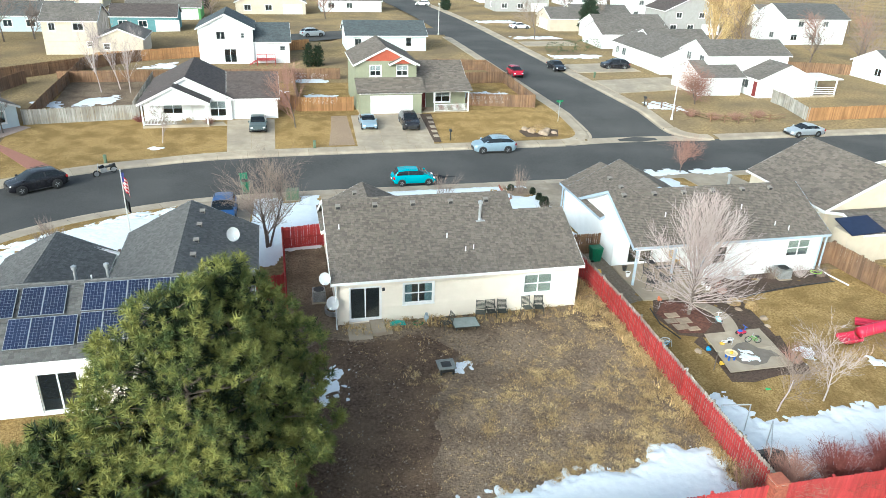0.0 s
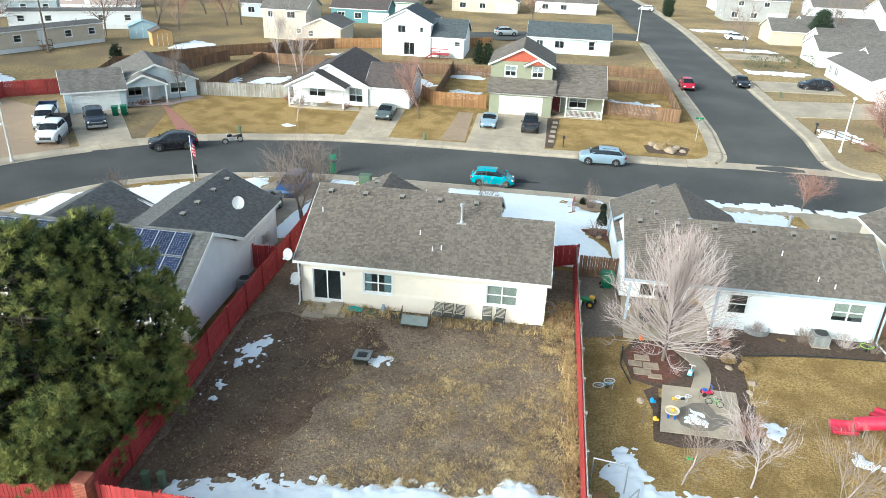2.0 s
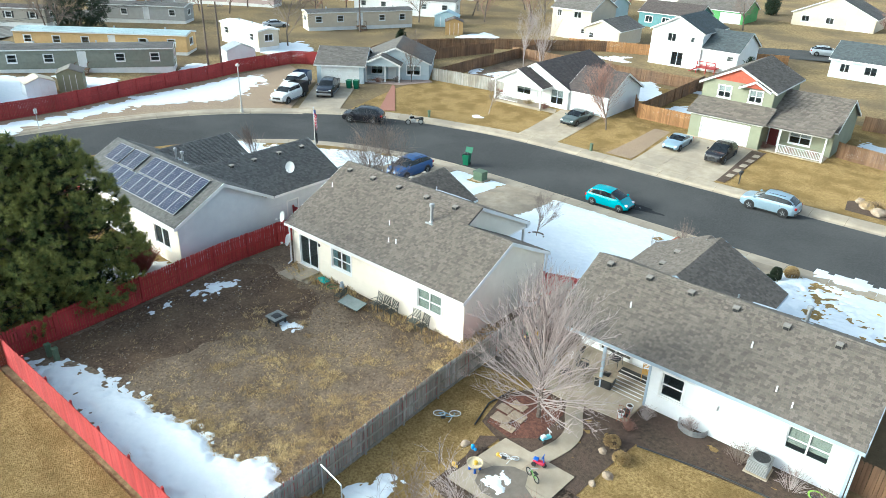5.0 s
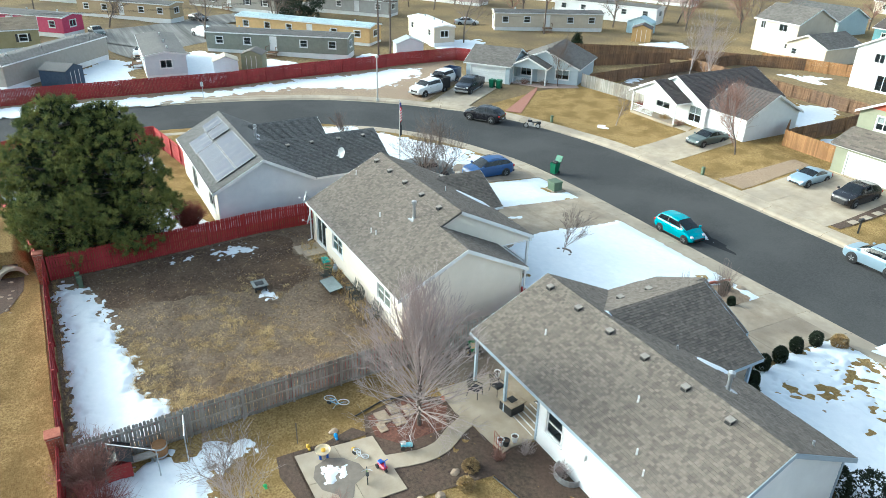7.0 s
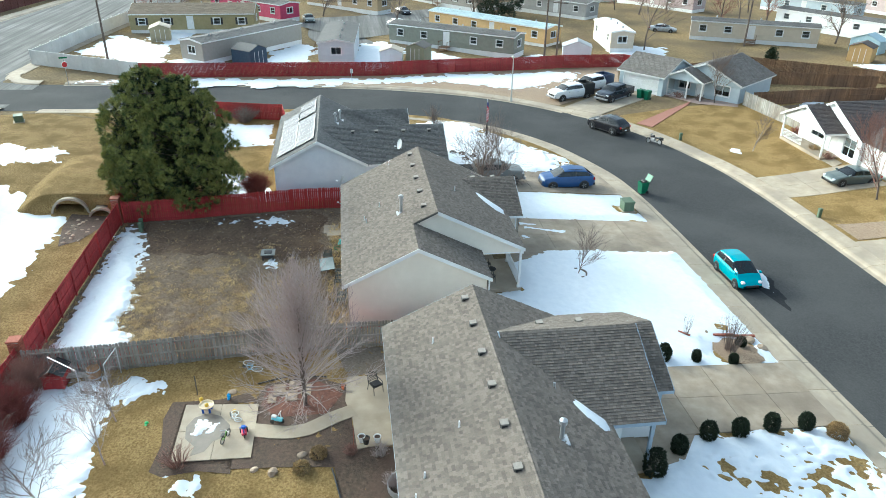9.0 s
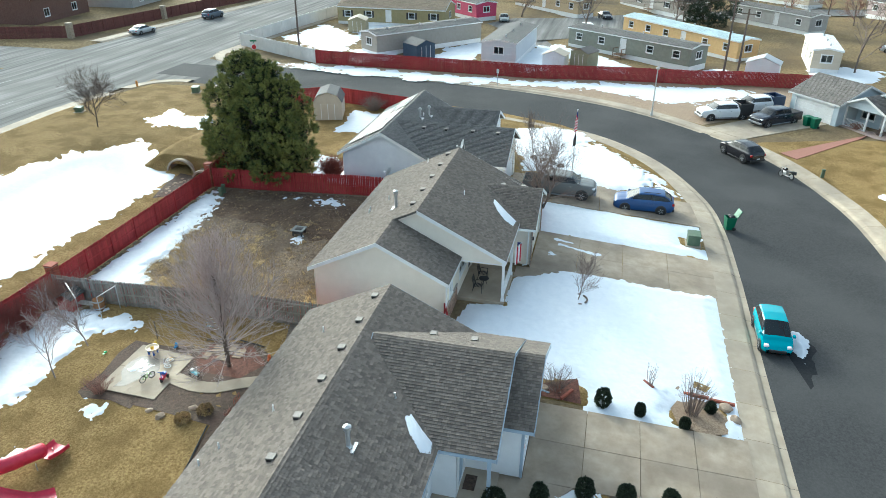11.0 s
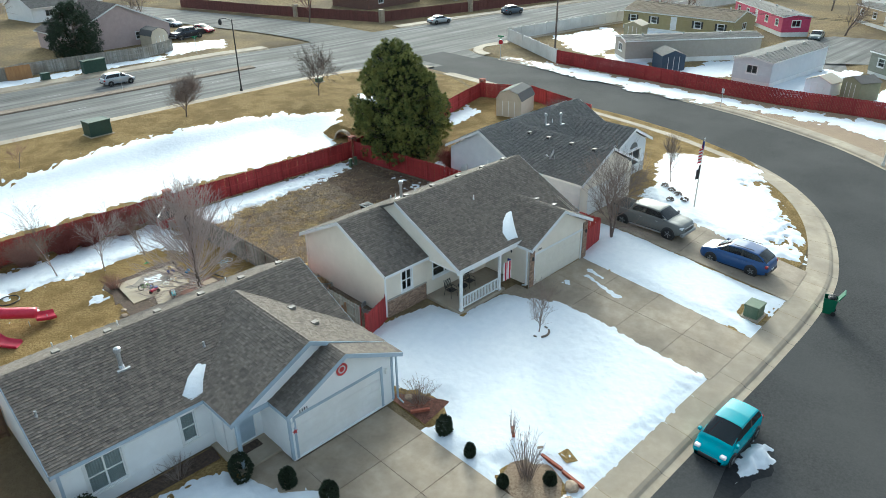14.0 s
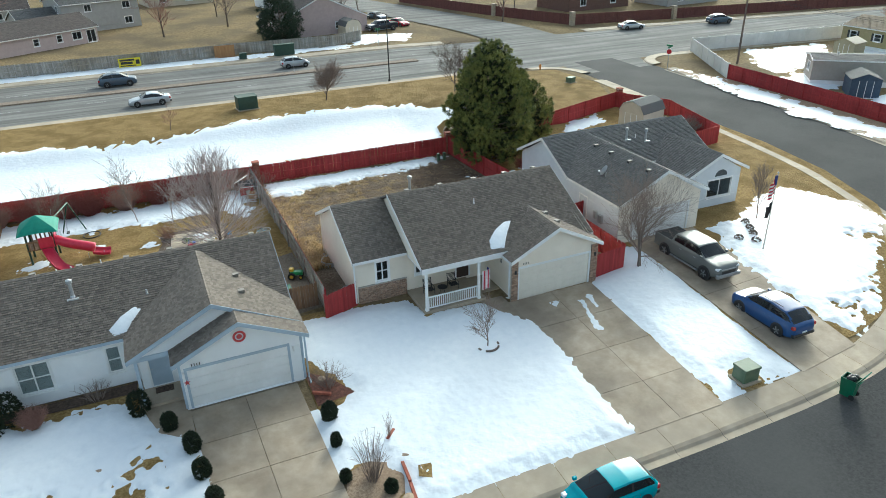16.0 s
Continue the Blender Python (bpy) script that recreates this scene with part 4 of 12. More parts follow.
# ---- the white house to the east ----
hn = site("white_house", "white lap-sided house with blue-grey trim and shingle roof", "house", 28.4, 41.5, 0)
WX0, WX1, WY0, WY1 = 21.45, 35.3, 36.45, 44.55
nop = [(27.15, 28.2, 1.05, 2.3), (32.75, 34.5, 1.2, 2.4)]
wall(hn, "x", WY0, -1, 26.5, WX1, FL, 2.75, M_WHITE, nop)
wall(hn, "y", 26.5, -1, WY0, 39.2, FL, 2.75, M_WHITE)
wall(hn, "x", 39.2, -1, WX0, 26.5, FL, 2.75, M_WHITE, [(22.6, 24.4, 0.15, 2.2)])
wall(hn, "y", WX0, -1, 39.2, 48.0, FL, 2.75, M_WHITE)
wall(hn, "y", WX0 + 0.0, -1, 36.3, 44.9, 2.74, 2.75, M_WHITE, (), (40.5, 4.85))
wall(hn, "y", WX1, 1, WY0, WY1, FL, 2.78, M_WHITE, (), (40.5, 4.85))
wall(hn, "x", WY1, 1, 29.0, WX1, FL, 2.75, M_WHITE, [(32.9, 34.35, 0.75, 2.35), (29.75, 30.4, 0.85, 2.3)])
wall(hn, "y", 29.0, 1, 44.55, 45.6, FL, 2.75, M_WHITE)
wall(hn, "x", 45.6, 1, 27.2, 29.0, FL, 2.75, M_WHITE, [(27.6, 28.55, 0.15, 2.2)])
wall(hn, "y", 27.2, 1, 45.6, 48.0, FL, 2.7, M_WHITE)
wall(hn, "x", 48.0, 1, WX0, 27.2, FL - 0.1, 2.7, M_WHITE, [(22.15, 27.0 - 0.1, 0.0, 2.15)], (24.3, 4.1))
wall(hn, "x", 47.0, 1, 21.3, 29.2, 2.7, 2.72, M_WHITE, (), (25.25, 4.75))
put(Shape().box(26.55, 36.5, -0.4, 35.25, 44.5, 0.06).box(21.5, 39.25, -0.4, 27.15, 47.95, -0.05), "foundation", M_CONC, hn)
gable_roof(hn, "x", 40.5, 21.15, 35.6, 36.05, 2.85, 44.95, 2.85, 5.02, M_SHINGLE, M_TRIMB, single=M_SHINGLE_S, most=290)
gable_roof(hn, "y", 25.25, 41.0, 47.25, 21.1, 2.86, 29.4, 2.86, 4.93, M_SHINGLE, M_TRIMB)
gable_roof(hn, "y", 24.3, 46.5, 48.45, 21.1, 2.83, 27.5, 2.83, 4.36, M_SHINGLE, M_TRIMB)
window(hn, "x", WY0, -1, 27.15, 28.2, 1.05, 2.3, None, "h")
window(hn, "x", WY0, -1, 32.75, 34.5, 1.2, 2.4, None, "x", curtain=(C_BLIND, [(32.8, 34.45, 1.5, 2.38)]))
window(hn, "x", WY1, 1, 32.9, 34.35, 0.75, 2.35, None, "x", curtain=(M_TRIM, [(32.95, 34.3, 0.8, 2.33)]))
window(hn, "x", WY1, 1, 29.75, 30.4, 0.85, 2.3, None, "h", curtain=(M_TRIM, [(29.8, 30.35, 0.9, 2.28)]))
window(hn, "x", 39.2, -1, 22.6, 24.4, 0.15, 2.2, None, "v", name="patio_door")
entry_door(hn, "x", 45.6, 1, 27.6, 28.55, 0.15, 2.2, M_TRIMB, M_TRIM)
garage_door(hn, "x", 48.0, 1, 22.15, 26.9, 0.0, 2.15, M_TRIM, M_TRIMB)
put(Shape().box(21.6, 36.2, 2.6, 26.5, 39.2, 2.64), "patio_ceiling", M_TRIM, hn)
put(Shape().box(21.4, 36.15, 2.55, 26.6, 36.3, 2.8), "patio_beam", M_TRIM, hn)
for x in (21.55, 24.2):
    put(Shape().cbox(x - 0.07, 36.16, 0.05, x + 0.07, 36.3, 2.56, 0.01), "patio_post", M_TRIMB, hn)
put(Shape().cbox(28.95, 46.85, 0.0, 29.1, 47.0, 2.75, 0.01), "porch_post", M_TRIMB, hn)
put(Shape().box(27.2, 44.6, -0.3, 29.3, 47.1, 0.1), "porch_slab", M_CONC, hn)
put(Shape().box(27.25, 46.9, 2.6, 29.2, 47.05, 2.85), "porch_beam", M_TRIMB, hn)
for x, y, zt in ((26.5, WY0, 2.75), (WX1, WY0, 2.75), (WX1, WY1, 2.75), (WX0, 48.0, 2.7), (27.2, 48.0, 2.7)):
    put(Shape().box(x - 0.06, y - 0.06, FL, x + 0.06, y + 0.06, zt), "corner_board", M_TRIMB, hn)
for i in range(4):
    put(Shape().box(26.25 + i * 0.12, 48.035, 2.33, 26.29 + i * 0.12, 48.05, 2.47), "number_bar", M_BLACK, hn)
for x in (21.85, 27.08):
    put(Shape().cbox(x - 0.06, 48.02, 1.8, x + 0.06, 48.14, 2.1, 0.03), "wall_lamp", M_TRIM, hn)
# round sign in the gable: a red ring with pale cut-out edge
ringm = mat("sign_red", (0.45, 0.05, 0.05), None, 5, 0.6)
rs_ = Shape()
for i in range(20):
    a, b = 2 * math.pi * i / 20, 2 * math.pi * (i + 1) / 20
    for r0, r1 in ((0.0, 0.13), (0.2, 0.31)):
        rs_.quad(*[(24.3 + r * math.cos(t), 48.055, 3.35 + r * math.sin(t)) for r, t in ((r0, a), (r1, a), (r1, b), (r0, b))])
put(rs_, "gable_sign", ringm, hn)
st = Shape()
for i in range(5):
    a = 2 * math.pi * i / 5 + math.pi / 2
    st.add([(26.98, 48.06, 1.5), (26.98 + 0.17 * math.cos(a), 48.04, 1.5 + 0.17 * math.sin(a)), (26.98 + 0.07 * math.cos(a + 0.63), 48.04, 1.5 + 0.07 * math.sin(a + 0.63)),
            (26.98 + 0.07 * math.cos(a - 0.63), 48.04, 1.5 + 0.07 * math.sin(a - 0.63))], [(0, 3, 1), (0, 1, 2)])
put(st, "wall_star", ringm, hn)
for x in (22.1, 24.3, 26.5, 28.7, 31.0, 33.2):
    roof_vent(hn, x, 40.0, 5.02 - 0.5 * 0.488)
for x, y in ((24.3, 38.2), (30.1, 38.5), (31.8, 37.0), (32.6, 36.6)):
    vent_pipe(hn, x, y, 5.02 - abs(y - 40.5) * 0.488, 0.3, 0.035, M_TRIM)
vent_pipe(hn, 31.4, 42.1, 5.02 - 1.6 * 0.488, 0.75, 0.09, None, True)
for x, y in ((35.0, 42.6), (28.0, 42.8)):
    vent_pipe(hn, x, y, 5.02 - abs(y - 40.5) * 0.488, 0.25, 0.05, M_STEEL)
for y in (43.3, 45.2):
    roof_vent(hn, 23.6, y, 4.93 - 1.65 * 0.5)
put(Shape().cbox(29.5, 36.3, 1.6, 29.85, 36.45, 1.9, 0.02), "dryer_vent", M_TRIM, hn)
for x, y, d in ((35.45, 36.2, -0.3), (21.3, 48.2, 0.4)):
    downspout(hn, x, y, 2.75, 0.0, M_TRIMB, 0, d)

# ---- the pale grey house to the west, with solar panels ----
hw = site("grey_house", "pale grey house with dark shingle roofs and rooftop solar panels", "house", -8.5, 35.5, 0)
wall(hw, "y", -1.95, 1, 29.05, 35.95, -0.2, 2.85, M_GREYW, (), (32.45, 4.85))
wall(hw, "y", -1.95, 1, 35.95, 42.3, -0.2, 2.85, M_GREYW, [(37.6, 38.5, 0.05, 2.1)])
wall(hw, "x", 29.05, -1, -15.0, -1.95, -0.2, 2.85, M_CREAM, [(-4.9, -3.1, 0.95, 2.3), (-11.2, -9.5, 0.1, 2.15)])
wall(hw, "y", -15.0, -1, 29.05, 35.95, -0.2, 2.85, M_GREYW, (), (32.45, 4.85))
wall(hw, "y", -15.0, -1, 35.95, 39.9, -0.2, 2.72, M_GREYW)
wall(hw, "x", 42.3, 1, -8.9, -1.95, -0.2, 2.85, M_CREAM, [(-7.9, -3.1, -0.05, 2.1)], (-5.5, 4.75))
wall(hw, "y", -8.9, -1, 39.9, 42.3, -0.2, 2.85, M_GREYW)
wall(hw, "x", 39.95, 1, -15.0, -8.9, -0.2, 2.75, M_GREYW, [(-14.2, -11.9, 0.75, 2.15)], (-12.6, 4.1))
put(Shape().box(-14.95, 29.1, -0.6, -2.0, 39.85, 0.0).box(-8.85, 39.8, -0.6, -2.0, 42.25, -0.06), "foundation", M_CONC, hw)
gable_roof(hw, "x", 32.45, -15.3, -1.62, 28.68, 3.0, 36.25, 3.0, 4.98, M_SHINGLE_G, M_TRIM)
gable_roof(hw, "y", -5.5, 32.55, 42.65, -9.35, 3.0, -1.62, 3.0, 4.95, M_SHINGLE_G, M_TRIM, valley=3.75)
gable_roof(hw, "y", -12.6, 33.65, 40.3, -15.5, 2.85, -9.6, 2.85, 4.3, M_SHINGLE_G, M_TRIM, valley=2.9)
# this window's curtain is a near-black sheet standing for the unlit room
window(hw, "x", 29.05, -1, -4.9, -3.1, 0.95, 2.3, None, "v", curtain=(M_UNLIT, [(-4.85, -3.15, 1.0, 2.28)]))
window(hw, "x", 29.05, -1, -11.2, -9.5, 0.1, 2.15, None, "v", name="sliding_door")
window(hw, "x", 39.95, 1, -14.2, -11.9, 0.75, 2.15, None, "v")
ar = Shape()
for i in range(12):
    a, b = math.pi * i / 12, math.pi * (i + 1) / 12
    ar.quad((-13.05, 39.99, 2.42), (-13.05 + 0.6 * math.cos(a), 39.99, 2.42 + 0.5 * math.sin(a)), (-13.05 + 0.6 * math.cos(b), 39.99, 2.42 + 0.5 * math.sin(b)))
put(ar, "arched_pane", M_CARGLASS, hw)
entry_door(hw, "y", -1.95, 1, 37.6, 38.5, 0.05, 2.1, M_GREYW, M_TRIM)
garage_door(hw, "x", 42.3, 1, -7.9, -3.1, -0.05, 2.1, M_TRIM, M_TRIM)
def zw(y):
    return 4.98 - abs(y - 32.45) * 0.525
SLOPE = math.degrees(math.atan(0.525))
sv = Vector((0, math.cos(radians(SLOPE)), math.sin(radians(SLOPE))))
sn = Vector((0, -math.sin(radians(SLOPE)), math.cos(radians(SLOPE))))


def solar(x0, s0, cols):
    """A panel row: cells of deep blue in a pale grid on an aluminium frame."""
    pw, ph = 0.945, 1.57
    for c in range(cols):
        o = Vector((x0 + c * (pw + 0.012), 28.68, 3.0)) + sv * s0 + sn * 0.14
        u = Vector((1, 0, 0))

        def slab(s, a0, a1, b0, b1, n0, n1):
            P = [o + u * a + sv * b + sn * n for n in (n0, n1) for b in (b0, b1) for a in (a0, a1)]
            s.add(P, [(0, 2, 3, 1), (4, 5, 7, 6), (0, 1, 5, 4), (2, 6, 7, 3), (0, 4, 6, 2), (1, 3, 7, 5)])
        fr = Shape()
        slab(fr, 0, pw, 0, ph, -0.03, 0.0)
        f = put(fr, "solar_panel", M_STEEL, hw)
        ce = Shape()
        for i in range(6):
            for j in range(10):
                slab(ce, 0.02 + i * 0.151, 0.02 + i * 0.151 + 0.141, 0.02 + j * 0.153, 0.02 + j * 0.153 + 0.143, 0.0, 0.006)
        put(ce, "cell_grid", M_SOLAR, f, kind="stuff")


solar(-9.35, 2.42, 7)
solar(-9.32, 0.76, 7)
solar(-11.95, 2.36, 2)
solar(-12.3, 0.68, 3)
solar(-14.06, 2.34, 2)
for y in (35.2, 37.1, 39.3, 41.4):
    roof_vent(hw, -4.8, y, 4.95 - 0.7 * 0.5)
for x, y in ((-10.3, 34.2), (-8.7, 33.8)):
    vent_pipe(hw, x, y, zw(y), 0.7, 0.08, None, True)
vent_pipe(hw, -9.5, 33.9, zw(33.9), 0.3, 0.035, M_TRIM)
put(Shape().cbox(-1.93, 39.6, 1.0, -1.75, 39.9, 1.6, 0.02).cbox(-1.93, 40.2, 0.9, -1.72, 40.6, 1.5, 0.02), "meter_box", M_STEEL, hw)

# ---- yards, lawns, drives, beds ----
rough_ground("backyard", [(-0.2, 17.8), (18.7, 17.8), (18.7, 42.0), (16.7, 42.0), (16.7, 34.5), (2.6, 34.5), (2.6, 45.2), (-0.3, 45.2)], 0.06, M_DIRT, "bare brown backyard dirt with dead weeds", 0.13, 0.06, "yard")
# a ragged sheet of darker brown soil over the yard's west half
rd = random.Random(71)
dark_poly = [(0.0 + rd.uniform(0, 0.2), 19.5 + k * 1.02) for k in range(13)] + [(1.5 + k * 0.8, 32.9 + rd.uniform(-0.5, 0.4)) for k in range(8)]
dark_poly += [(8.4 - 0.22 * k + rd.uniform(-0.9, 0.9), 32.0 - k * 0.8 + rd.uniform(-0.3, 0.3)) for k in range(15)] + [(3.0, 20.2), (1.4, 19.6)]
rough_ground("damp_ground", dark_poly, 0.068, M_DARKSOIL, "dark brown soil in the western half of the yard", 0.13, 0.06, "yard")
rough_ground("lawn_east", [(18.7, 17.9), (60, 17.2), (60, 36.4), (18.7, 36.4)], 0.06, M_LAWN, "dormant tan lawn behind the white house", 0.17, 0.035, "lawn")
sheet("verge", [(-27, -5.8), (-18, -7.4), (140, -6.8), (140, 17.0), (38, 17.3), (18, 17.4), (-0.5, 17.2), (-13.5, 14.8), (-24, 12.5), (-28, 3)], 0.07, M_LAWN, "dormant grass verge round the drainage basin", category="verge", cell=1.0)
sheet("lawn_west", [(-28, 5), (-24, 12.5), (-13.5, 15.2), (-0.3, 17.6), (-0.3, 29), (-2, 29), (-15, 29), (-16, 40), (-2.5, 40.2), (-2.4, 56.8), (-8, 56.5), (-12, 55.5), (-19, 51.4), (-24.6, 45), (-27.3, 38), (-28.6, 30), (-29, 15)], 0.04, M_LAWN, "dormant lawn round the grey house", category="lawn", cell=1.0)
rough_ground("lawn_front", [(-0.4, 45.2), (8, 45.9), (13.6, 45), (16.7, 42), (21.5, 42), (21.5, 57.75), (-2.4, 57.6)], 0.03, M_LAWN, "dormant front lawn under snow", 0.17, 0.03, "lawn")
rough_ground("lawn_northeast_front", [(27, 47.2), (29, 44.6), (60, 44.6), (60, 57.95), (26.8, 57.85)], 0.03, M_LAWN, "front lawn of the white house, partly under snow", 0.17, 0.04, "lawn")
sheet("lawn_north", [(-24.5, 64.6), (-14, 70.0), (-4, 72.0), (33, 72.2), (34.0, 74), (34.0, 100), (-27, 100), (-27, 75)], 0.05, M_LAWN, "dormant tan front lawns across the street", category="lawn", cell=1.0)
sheet("dirt_yard_north", [(-25, 84), (-15, 86), (-15, 104), (-27, 104)], 0.09, M_DIRT, "bare dirt back yard behind a fence", category="yard", cell=1.0)
sheet("park_lane", [(-70, 36), (-76, 44.5), (-88, 54), (-98, 48), (-92, 30), (-84, 26)], 0.05, M_ASPHALT2, "worn grey asphalt court among the mobile homes", category="road", cell=2.0)
sheet("bare_strip", [(5.0, 72.4), (7.8, 72.4), (7.8, 81.5), (6.0, 81.5), (5.6, 77.0)], 0.08, M_GRAVEL, "bare gravel strip beside the driveway", category="bed", cell=1.0)
sheet("gravel_verge", [(-41.3, 2), (-44, 8.5), (-44.2, 40), (-48, 58), (-47.8, 74), (-37.5, 70.3), (-29.8, 60.0), (-33.0, 55), (-36.5, 48), (-39, 38), (-40.2, 27), (-41.4, 13)], 0.05, M_GRAVEL, "tan gravel verge along the red fence", category="verge", cell=1.0)
sheet("mulch_bed", [(21.4, 30.2), (24.2, 29.2), (27.0, 29.0), (27.5, 33.6), (35.3, 34.6), (36, 36.4), (26.6, 36.4), (26.4, 35.1), (25, 34.4), (22.0, 34.3), (21.0, 32.4)], 0.085, M_MULCH, "dark bark mulch bed by the patio", category="bed", cell=0.8)
sheet("red_mulch_bed", [(21.6, 30.3), (23.0, 30.1), (24.0, 30.9), (24.0, 33.2), (22.6, 34.0), (21.3, 32.6)], 0.10, M_REDMULCH, "red mulch round the bare tree", category="bed", cell=0.8)
sheet("side_yard_gravel", [(18.8, 33.6), (21.4, 34.3), (21.4, 42), (18.8, 41.6)], 0.085, mat("grey_gravel", (0.13, 0.10, 0.075), (0.26, 0.21, 0.16), 9, 0.95, 0.8, 22), "brown gravel side yard between fence and house", category="yard", cell=1.0)
sheet("rock_bed", [(19.3, 55.0), (20.3, 54.5), (21.4, 54.8), (21.8, 56.2), (21.3, 57.3), (20.2, 57.2), (19.4, 56.7), (19.1, 55.8)], 0.07, M_GRAVEL, "tan gravel bed at the drive's corner", category="bed", cell=0.8)
sheet("rock_bed_corner", [(27.2, 73.2), (31.0, 73.0), (31.8, 75.2), (29.0, 76.4), (26.9, 75.2)], 0.085, M_MULCH, "mulch bed with rocks at the street corner", category="bed", cell=0.8)
sheet("slab_bed", [(22.0, 25.8), (23.2, 25.6), (25.0, 25.9), (26.6, 25.7), (27.0, 26.3), (26.9, 27.8), (27.3, 29.2), (26.7, 29.2), (26.3, 26.4), (22.2, 26.4), (22.6, 29.0), (22.7, 30.0), (21.9, 29.4), (22.2, 28.0)], 0.085, M_MULCH, "dark soil and bark bed round the play slab", category="bed", cell=0.8)
sheet("front_bed", [(20.4, 48.2), (21.4, 47.4), (21.4, 50.2), (19.4, 49.9)], 0.07, M_REDMULCH, "red mulch bed beside the drive", category="bed", cell=0.8)
sheet("porch_bed", [(29.3, 44.7), (35.4, 44.7), (35.4, 45.5), (29.4, 45.6)], 0.07, M_MULCH, "dark mulch bed along the front wall", category="bed", cell=0.8)
sheet("north_bed", [(-32.2, 73.9), (-27.6, 76.4), (-25.5, 80.5), (-27.2, 81.5), (-30.4, 76.6), (-32.9, 74.8)], 0.085, mat("pink_gravel", (0.30, 0.21, 0.18), (0.48, 0.38, 0.33), 9, 0.95, 0.8, 22), "pale pink gravel bed with shrubs", category="bed", cell=0.8)


def drive(name, corners, nx, ny, material, label, gap=0.012, zoff=0.075):
    """A drive of separate slabs between its four corners, with open joints."""
    a, b, c, d = [np.array(p, float) for p in corners]
    e = thing(name, label, "driveway", pose(*((a + b + c + d) / 4), g(*((a + b + c + d) / 4))), kind="structure")
    inv = e.matrix_basis.inverted()

    def at(u, v):
        return (a * (1 - u) + b * u) * (1 - v) + (d * (1 - u) + c * u) * v
    for i in range(nx):
        for j in range(ny):
            lu, lv = gap / np.linalg.norm(b - a), gap / np.linalg.norm(d - a)
            q = [at(i / nx + lu, j / ny + lv), at((i + 1) / nx - lu, j / ny + lv), at((i + 1) / nx - lu, (j + 1) / ny - lv), at(i / nx + lu, (j + 1) / ny - lv)]
            o = sheet("slab", [tuple(p) for p in q], zoff + random.uniform(-0.004, 0.004), material, kind="", cell=1.5, skirt=0.12, parent=e)
            o.matrix_parent_inverse = inv
    return e


drive("drive_main", [(2.75, 45.95), (8.6, 45.95), (8.3, 57.95), (3.1, 57.95)], 2, 4, M_CONC_W, "stained concrete driveway of the cream house")
drive("drive_east", [(21.9, 48.05), (27.1, 48.05), (26.7, 58.0), (21.6, 57.98)], 2, 4, M_CONC_W, "stained concrete driveway of the white house")
drive("drive_west", [(-8.6, 42.35), (-2.9, 42.35), (-2.45, 57.75), (-7.0, 57.2)], 2, 4, M_CONC_W, "stained concrete driveway of the grey house")
drive("drive_north", [(-5.6, 81.0), (-0.4, 81.0), (-0.5, 71.9), (-5.3, 71.7)], 2, 3, M_CONC, "pale concrete driveway across the street")
drive("drive_green_house", [(8.3, 81.6), (17.4, 81.6), (16.3, 71.9), (8.0, 71.9)], 3, 3, M_CONC, "wide pale concrete driveway of the green house")
drive("drive_blue_house", [(-36.5, 69.7), (-32.3, 73.2), (-25.3, 63.6), (-28.9, 60.3)], 2, 4, M_CONC, "concrete driveway of the pale blue house")
drive("drive_far_east", [(46.8, 112), (58, 113), (58, 105.5), (46.8, 105)], 3, 2, M_CONC, "wide concrete driveway by the side street")
drive("drive_corner_east", [(46.8, 99), (60, 101), (60, 92.5), (46.8, 90.5)], 3, 2, M_CONC, "wide concrete driveway of the corner house")
drive("drive_back_north", [(47, 136), (58, 137), (58, 131), (47, 130.5)], 3, 2, M_CONC, "concrete driveway farther up the side street")
drive("drive_next_east", [(37.5, 45.6), (43, 45.6), (43.5, 58.05), (38.0, 58.05)], 2, 4, M_CONC, "concrete driveway of the tan house")
sheet("walk_east", [(27.1, 47.1), (29.2, 47.1), (28.6, 49.0), (27.05, 50.2)], 0.09, M_CONC_W, "concrete walk to the porch", category="walk", skirt=0.12)
sheet("walk_main", [(8.6, 45.1), (10.0, 45.1), (9.6, 46.3), (8.5, 48.6)], 0.09, M_CONC_W, "concrete walk to the porch", category="walk", skirt=0.12)
sheet("walk_white_north", [(-9.5, 80.4), (-6.0, 80.4), (-5.5, 79.2), (-9.3, 79.2)], 0.10, M_CONC, "concrete walk to a front door", category="walk", skirt=0.12)
sheet("brick_walk", [(-28.6, 76.0), (-27.2, 75.0), (-20.3, 67.8), (-21.8, 66.6)], 0.10, mat("red_pavers", (0.26, 0.11, 0.08), (0.36, 0.17, 0.12), 9, 0.9, 0.3, 25), "red paver walk to the porch", category="walk", skirt=0.12)
sheet("wood_strip", [(16.5, 81.4), (17.9, 81.4), (17.2, 72.4), (16.4, 72.4)], 0.095, M_MULCH, "dark mulch strip along the driveway", category="bed")
for x, y in ((17.4, 80), (17.3, 78.6), (17.2, 77.2), (17.1, 75.8), (17.0, 74.4)):
    tagged(Shape().cbox(x - 0.3, y - 0.5, g(x, y) + 0.09, x + 0.3, y + 0.5, g(x, y) + 0.14, 0.02).make("stepping_slab", M_CONC), "pale concrete stepping slab in a mulch strip", "paving slab", "stepping slabs")
